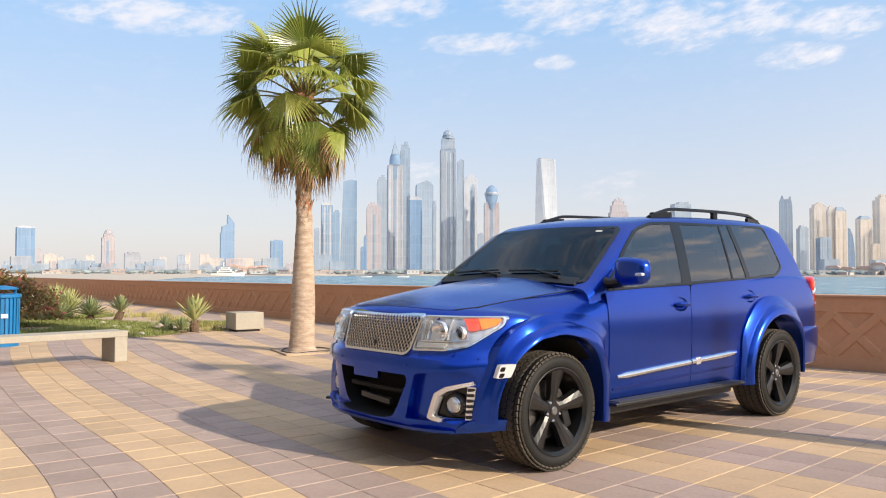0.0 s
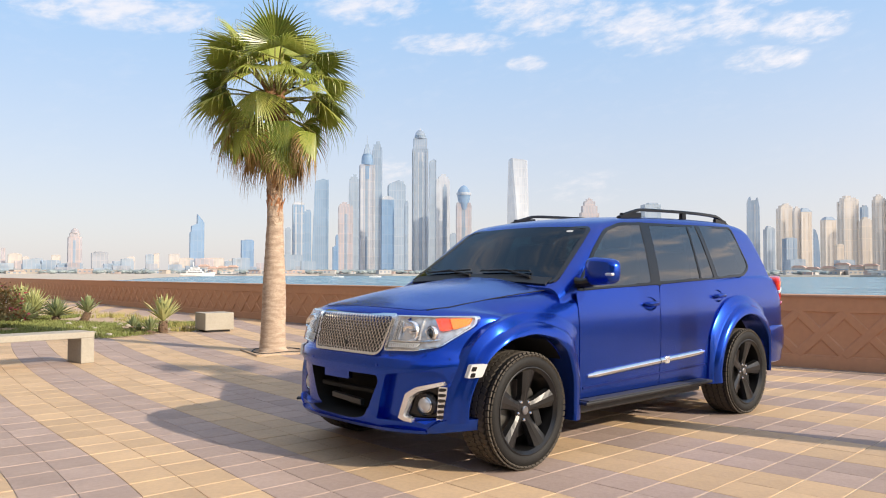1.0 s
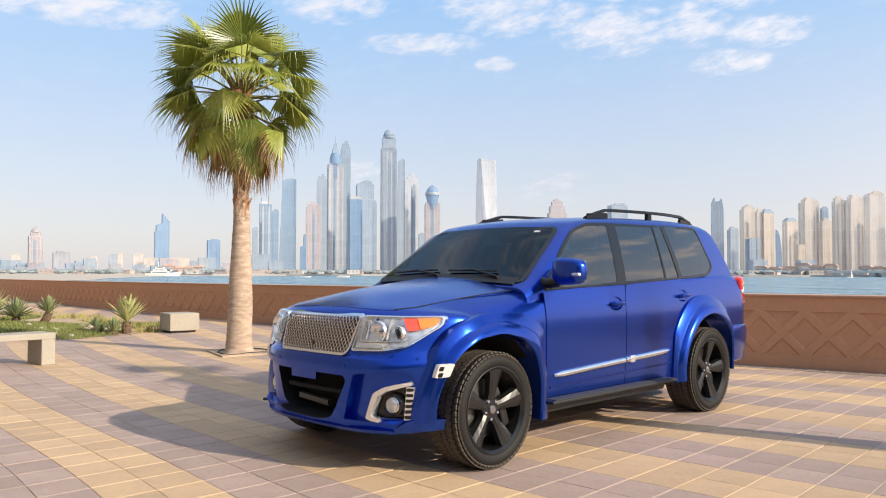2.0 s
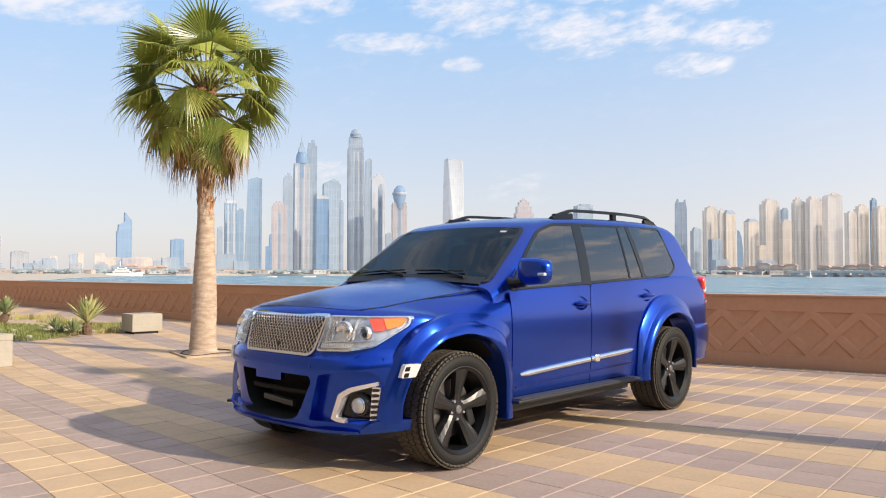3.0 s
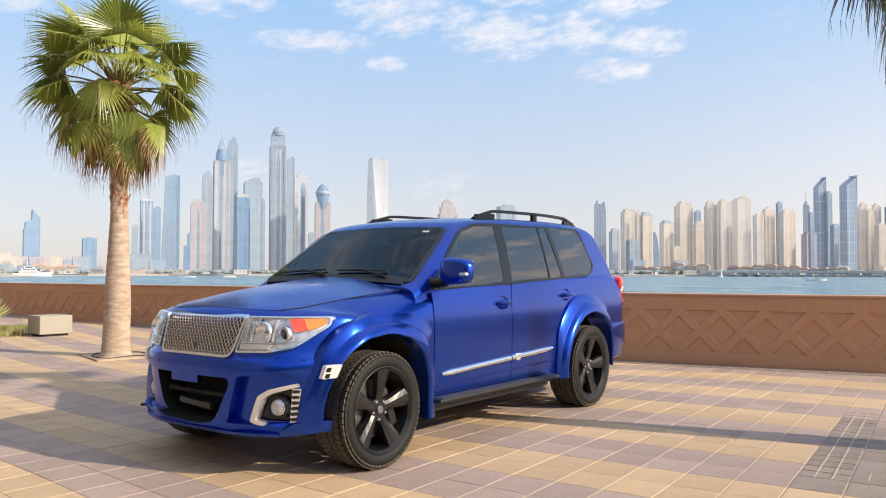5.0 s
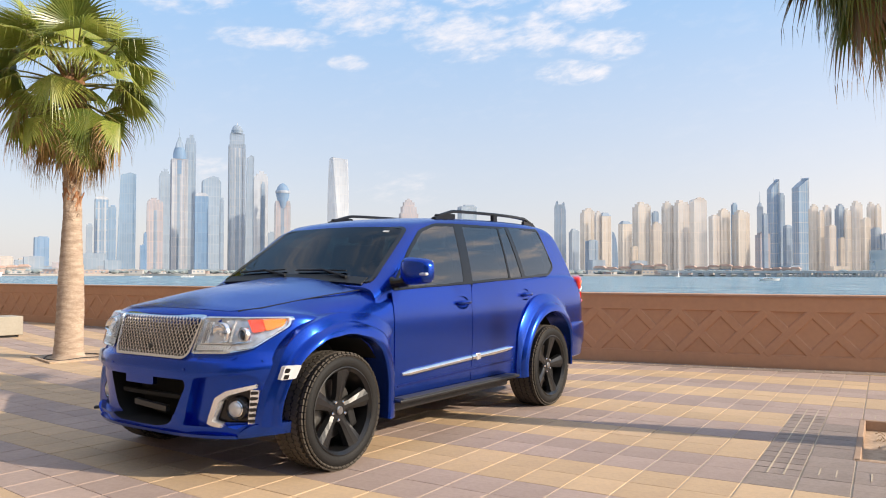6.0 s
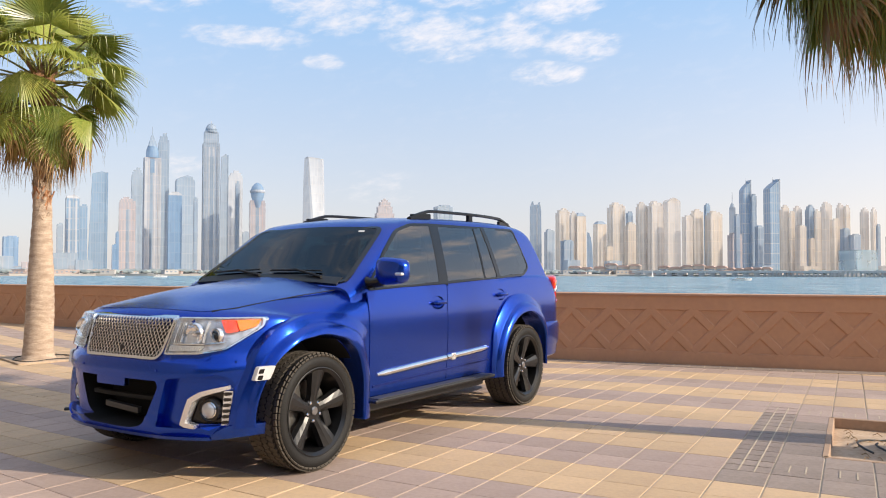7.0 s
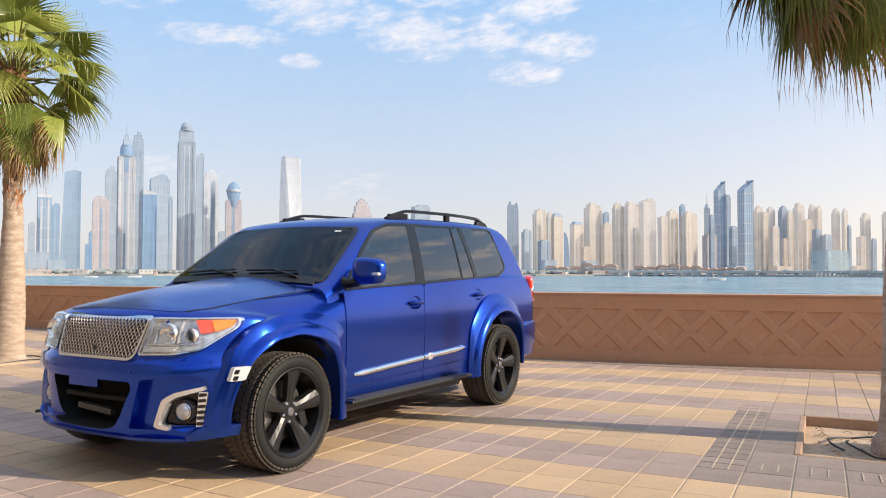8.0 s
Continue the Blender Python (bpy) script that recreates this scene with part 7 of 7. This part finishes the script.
def planting():
    outline = [(-8.0, 14.1), (-7.7, 14.65), (-5.85, 15.1), (-5.15, 16.2), (-4.75, 17.3), (-5.3, 19.6), (-7.6, 22.6), (-11.6, 27.0), (-15.5, 26.0), (-13.0, 17.5), (-10.5, 14.6)]
    bm = bmesh.new()
    bm.faces.new([bm.verts.new((x, y, 0.006)) for x, y in outline])
    bmesh.ops.recalc_face_normals(bm, faces=bm.faces[:])
    for f in bm.faces:
        if f.normal.z < 0:
            f.normal_flip()
    tagged(part("planting_bed", bm, SAND), "sandy planting bed in the pavement", "bed", kind="structure")

    def inside(x, y):
        hit = False
        for (x0, y0), (x1, y1) in zip(outline, outline[1:] + outline[:1]):
            if (y0 > y) != (y1 > y) and x < (x1 - x0) * (y - y0) / (y1 - y0) + x0:
                hit = not hit
        return hit
    rnd = random.Random(4)
    bm = bmesh.new()
    k = 0
    while k < 26000:
        x, y = rnd.uniform(-11.5, -5), rnd.uniform(14, 23)
        edge = noise.noise((x * 0.55, y * 0.55, 2.0))
        if inside(x, y) and edge + (0.42 if y < 18.6 + 0.55 * (-6 - x) * (x < -6) and x < -5.35 else -0.12) > 0.05:
            a, h = rnd.uniform(0, 6.28), rnd.uniform(0.03, 0.09)
            d = Vector((math.cos(a), math.sin(a), 0)) * 0.012
            tip = Vector((x, y, h)) + Vector((rnd.uniform(-0.04, 0.04), rnd.uniform(-0.04, 0.04), 0))
            v = [bm.verts.new(q) for q in (Vector((x, y, 0)) - d, Vector((x, y, 0)) + d, tip)]
            bm.faces.new(v)
            k += 1
    tagged(part("lawn", bm, GRASS), "patchy green lawn in the planting bed", "grass", kind="stuff")
    bm = bmesh.new()
    for cx, cy, rad, n in ((-4.95, 17.0, 0.35, 260), (-8.5, 22.2, 0.8, 500), (-5.5, 18.3, 0.4, 200), (-7.2, 20.6, 0.6, 300), (-10.6, 24.2, 0.9, 300)):
        for i in range(n):
            a, r = rnd.uniform(0, 6.28), rad * rnd.random() ** 0.7
            x, y = cx + r * math.cos(a), cy + r * math.sin(a)
            d = Vector((math.cos(a * 3), math.sin(a * 3), 0)) * 0.010
            tip = Vector((x + rnd.uniform(-0.06, 0.06), y + rnd.uniform(-0.06, 0.06), rnd.uniform(0.05, 0.16)))
            bm.faces.new([bm.verts.new(q) for q in (Vector((x, y, 0)) - d, Vector((x, y, 0)) + d, tip)])
    tagged(part("dry_grass", bm, GRASS_DRY), "thin dry yellowish grass on the sandy bed", "grass", kind="stuff")
    agave(-5.24, 16.48, 0.24, 46, 0.62, "tall pale yellow-green agave fan on a short brown stem", 1, 50, True, 0.05)
    agave(-8.24, 20.0, 0.24, 50, 0.48, "grey-green agave on a leaning brown stem", 2, 55, False, 0.045, 0.12)
    agave(-9.2, 20.4, 0.12, 70, 0.58, "broad grey-green agave beside the bushes", 3, 80)
    agave(-6.2, 17.45, 0.04, 30, 0.32, "small dark green agave in the lawn", 4, 60, False, 0.022)
    agave(-5.42, 16.22, 0.04, 34, 0.36, "small dark green agave in the lawn", 5, 55, False, 0.024)
    agave(-5.72, 16.42, 0.03, 24, 0.24, "small dark green agave in the lawn", 8, 60, False, 0.02)
    agave(-10.0, 20.9, 0.20, 110, 0.72, "dense pale green agave clump beside the bushes", 6, 85, True, 0.03)
    agave(-10.7, 21.6, 0.25, 110, 0.78, "dense pale green agave clump beside the bushes", 7, 85, True, 0.03)
    agave(-9.75, 19.9, 0.08, 80, 0.52, "low dark green agave at the foot of the bushes", 9, 85)
    for i in range(16):
        x, y = rnd.uniform(-8.6, -5.4), rnd.uniform(15.4, 19.0)
        if inside(x, y):
            bm = bmesh.new()
            bmesh.ops.create_icosphere(bm, subdivisions=2, radius=1.0)
            for v in bm.verts:
                v.co *= 1 + 0.3 * noise.noise(v.co * 1.7 + Vector((i, 0, 0)))
            r = rnd.uniform(0.03, 0.06)
            bm.transform(Matrix.Translation((x, y, r * 0.5)) @ Matrix.Diagonal((r * 1.3, r, r * 0.8, 1)))
            tagged(part("stone", bm, CONCRETE, smooth=True), "small white stone lying in the lawn", "stone", "lawn stones")
    # bougainvillea bush
    t = empty("bougainvillea_bush", pose(-10.05, 17.5, 0))
    tagged(t, "loose bougainvillea bush with red bracts among brownish leaves", "bush")
    stems, leaves, blooms = bmesh.new(), bmesh.new(), bmesh.new()
    for i in range(26):
        a = rnd.uniform(0, 6.28)
        r = rnd.uniform(0.3, 1.2)
        tube(stems, [(0.1 * math.cos(a), 0.1 * math.sin(a), 0), (r * 0.5 * math.cos(a), r * 0.5 * math.sin(a), 0.6), (r * math.cos(a), r * math.sin(a), rnd.uniform(0.7, 1.15))], [0.02, 0.014, 0.006], 5)
    for i in range(9000):
        a, b = rnd.uniform(0, 6.28), rnd.uniform(-0.15, 1.5)
        r = rnd.uniform(0.55, 1.08) * (1 + 0.22 * noise.noise((a * 2.0, b * 3.0, 1)))
        p = Vector((1.35 * r * math.cos(a) * math.cos(b), 1.35 * r * math.sin(a) * math.cos(b), 0.22 + 0.92 * r * math.sin(max(b, 0)) + 0.1 * rnd.random()))
        target = blooms if rnd.random() < 0.015 + 0.16 * (noise.noise(p * 1.6) > 0.28) else leaves
        u = Vector((rnd.gauss(0, 1), rnd.gauss(0, 1), rnd.gauss(0, 1))).normalized()
        w = u.orthogonal().normalized()
        s = rnd.uniform(0.025, 0.05)
        v = [target.verts.new(q) for q in (p - u * s, p + w * s * 0.6, p + u * s, p - w * s * 0.6)]
        f = target.faces.new(v)
        f.material_index = 1 if target is leaves and noise.noise(p * 1.3 + Vector((4, 0, 0))) + rnd.uniform(-0.3, 0.3) + 0.35 * (p.z - 0.8) > 0.05 else 0
    part("stems", stems, BOOT, t)
    part("leaves", leaves, BUSH, t, extra=(BUSH_DRY,))
    part("blossom", blooms, BLOOM, t, "red bougainvillea bracts")["kind"] = "stuff"


bench()
planter()
litter_bin()
planting()
hose_ring(-2.25, 12.50, 0.31, 1)
hose_ring(5.24, 4.41, 0.42, 2)

# ---- pavers, in pairs of buff and grey rows that curve with the promenade ----


PIT1 = [(-2.80, 12.78), (-2.12, 13.20), (-1.62, 12.25), (-2.36, 11.85)]


def in_poly(p, poly, grow=0.0):
    c = sum((Vector(q) for q in poly), Vector((0, 0))) / len(poly)
    pts = [Vector(q) + (Vector(q) - c).normalized() * grow for q in poly]
    hit = False
    for a, b in zip(pts, pts[1:] + pts[:1]):
        if (a.y > p.y) != (b.y > p.y) and p.x < (b.x - a.x) * (p.y - a.y) / (b.y - a.y) + a.x:
            hit = not hit
    return hit


BED = [(-8.0, 14.1), (-7.7, 14.65), (-5.85, 15.1), (-5.15, 16.2), (-4.75, 17.3), (-5.3, 19.6), (-7.6, 22.6), (-11.6, 27.0), (-15.5, 26.0), (-13.0, 17.5), (-10.5, 14.6)]


def build_pavers():
    spots = []
    for i in range(-150, 190):
        for k in range(-95, 60):
            c = corner(i, k + 0.5)
            dist = c.length
            az = math.degrees(math.atan2(c.x, c.y))
            if dist > 13.0 and (c.y < 0.5 or not -39 < az < 56 or dist > (40 if az < -2 else 20)):
                continue
            if seaward(c) > -0.10 or (0 <= i <= 3 and -8 <= k <= -4) or in_poly(c, PIT1) or in_poly(c, BED):
                continue
            grey = (k // 2) % 2 == 1
            if -2 <= i <= 5 and -9 <= k <= -1:
                grey = True
            spots.append((i, k, grey))
    spots.sort(key=lambda s: (corner(s[0], s[1] + 0.5) - Vector((2.2, 4.3))).length)
    field = empty("paving")
    tagged(field, "curved rows of buff and grey concrete pavers", "paving", kind="structure")

    rnd = random.Random(9)
    verts, faces = {True: [], False: []}, {True: [], False: []}
    for count, (i, k, grey) in enumerate(spots):
        z = rnd.uniform(-0.001, 0.001)
        ring = [corner(i + a * (0.5 - 0.0055 / 0.295), k + 0.5 + b * (0.5 - 0.0022 / 0.31)) for a, b in ((-1, -1), (-1, 1), (1, 1), (1, -1))]
        mid = sum(ring, Vector((0, 0))) / 4
        near = count < 300
        v, f = ([], []) if near else (verts[grey], faces[grey])
        base = mid if near else Vector((0, 0))
        n = len(v)
        for q in ring:
            e = q + (mid - q) * 0.012 - base
            v.append((e.x, e.y, z))
        for q in ring:
            e = q - base
            v.append((e.x, e.y, z - 0.003))
        for q in ring:
            e = q - base
            v.append((e.x, e.y, -0.03))
        f.append((n, n + 1, n + 2, n + 3))
        for lvl in (0, 4):
            for j in range(4):
                q = (j + 1) % 4
                f.append((n + lvl + 4 + j, n + lvl + 4 + q, n + lvl + q, n + lvl + j))
        if near:
            me = bpy.data.meshes.new("paver")
            me.from_pydata(v, [], f)
            me.materials.append(TILE_B if -2 <= i <= 5 and -9 <= k <= -1 else TILE_G if grey else TILE_Y)
            shared("paver", me, field, Matrix.Translation((mid.x, mid.y, 0)))
    # dark scored course along the foot of the wall
    course = sweep("border_course", -14.0, 14.0, [(0.004, -0.02), (0.004, 0.004), (0.30, 0.004), (0.305, -0.02)], TILE_B, field, 0.5)
    for i in range(-60, 60):
        p, along, _ = on_wall(i * 0.2, 0.15)
        part("scored_joint", boxed((0.010, 0.22, 0.003), pose(p.x, p.y, 0.0052, 0, 0, math.degrees(math.atan2(along.y, along.x)))), GROUT, course)
    for grey in (True, False):
        me = bpy.data.meshes.new("pavers")
        me.from_pydata(verts[grey], [], faces[grey])
        me.materials.append(TILE_GS if grey else TILE_YS)
        ob = shared("pavers", me, field)
        ob["kind"] = "stuff"


def build_pits():
    for poly, depth, name in ((PIT, 0.10, "tree_pit"), (PIT1, 0.0, "tree_pit")):
        t = empty(name)
        tagged(t, "square tree pit with a sandy bed" if depth else "shallow tree pit with broken pale edging", "tree pit")
        c = sum((Vector(q) for q in poly), Vector((0, 0))) / 4
        bm = bmesh.new()
        n = 14
        grid = []
        for i in range(n + 1):
            row = []
            for j in range(n + 1):
                u, v = i / n, j / n
                a = Vector(poly[0]) * (1 - u) + Vector(poly[1]) * u
                b = Vector(poly[3]) * (1 - u) + Vector(poly[2]) * u
                q = a * (1 - v) + b * v
                edge = min(u, v, 1 - u, 1 - v)
                lump = 0.035 * noise.noise((q.x * 2.5, q.y * 2.5, 0.3)) * min(1, edge * 6)
                row.append(bm.verts.new((q.x, q.y, 0.015 + lump if not depth else -0.085 + lump)))
            grid.append(row)
        for i in range(n):
            for j in range(n):
                bm.faces.new((grid[i][j], grid[i + 1][j], grid[i + 1][j + 1], grid[i][j + 1]))
        bmesh.ops.recalc_face_normals(bm, faces=bm.faces[:])
        part("sand", bm, SAND, t, smooth=True)
        for a, b in zip(poly, poly[1:] + poly[:1]):
            a, b = Vector(a), Vector(b)
            d = b - a
            m = (a + b) / 2
            high, z = (0.13, -0.062) if depth else (0.04, 0.004)
            part("edging", boxed((d.length + 0.03, 0.045, high), pose(m.x, m.y, z, 0, 0, math.degrees(math.atan2(d.y, d.x))), 0.005), EDGE if depth else SAND, t)
        if depth:
            # narrow sand joints scored across the grey border pavers
            for i, k0, k1 in [(-2, -9, -1), (5, -9, -1)] + [(i, -8.8, -8.3) for i in range(-1, 5)] + [(i, -1.85, -1.25) for i in range(-1, 5)]:
                for w in (-1 / 6, 1 / 6):
                    a, b = corner(i + w, k0), corner(i + w, k1)
                    m, d = (a + b) / 2, b - a
                    part("scored_joint", boxed((d.length, 0.009, 0.004), pose(m.x, m.y, 0.0012, 0, 0, math.degrees(math.atan2(d.y, d.x)))), GROUT, t)
            for j in range(17):
                a, b = corner(-2.49, -9 + j / 2), corner(-1.51, -9 + j / 2)
                m, d = (a + b) / 2, b - a
                part("cross_joint", boxed((d.length, 0.0035, 0.003), pose(m.x, m.y, 0.0006, 0, 0, math.degrees(math.atan2(d.y, d.x)))), TILE_B, t)
            rnd = random.Random(3)
            bm = bmesh.new()
            for i in range(80):
                u, v = rnd.uniform(0.1, 0.9), rnd.uniform(0.1, 0.9)
                q = (Vector(poly[0]) * (1 - u) + Vector(poly[1]) * u) * (1 - v) + (Vector(poly[3]) * (1 - u) + Vector(poly[2]) * u) * v
                ang = rnd.uniform(0, 6.28)
                e = Vector((math.cos(ang), math.sin(ang))) * rnd.uniform(0.03, 0.11)
                tube(bm, [(q.x, q.y, -0.075), (q.x + e.x * 0.5, q.y + e.y * 0.5, -0.065 + rnd.uniform(0, 0.02)), (q.x + e.x, q.y + e.y, -0.07)], 0.003, 4)
            part("dry_litter", bm, FROND_DRY, t)["kind"] = "stuff"


build_pits()
build_pavers()
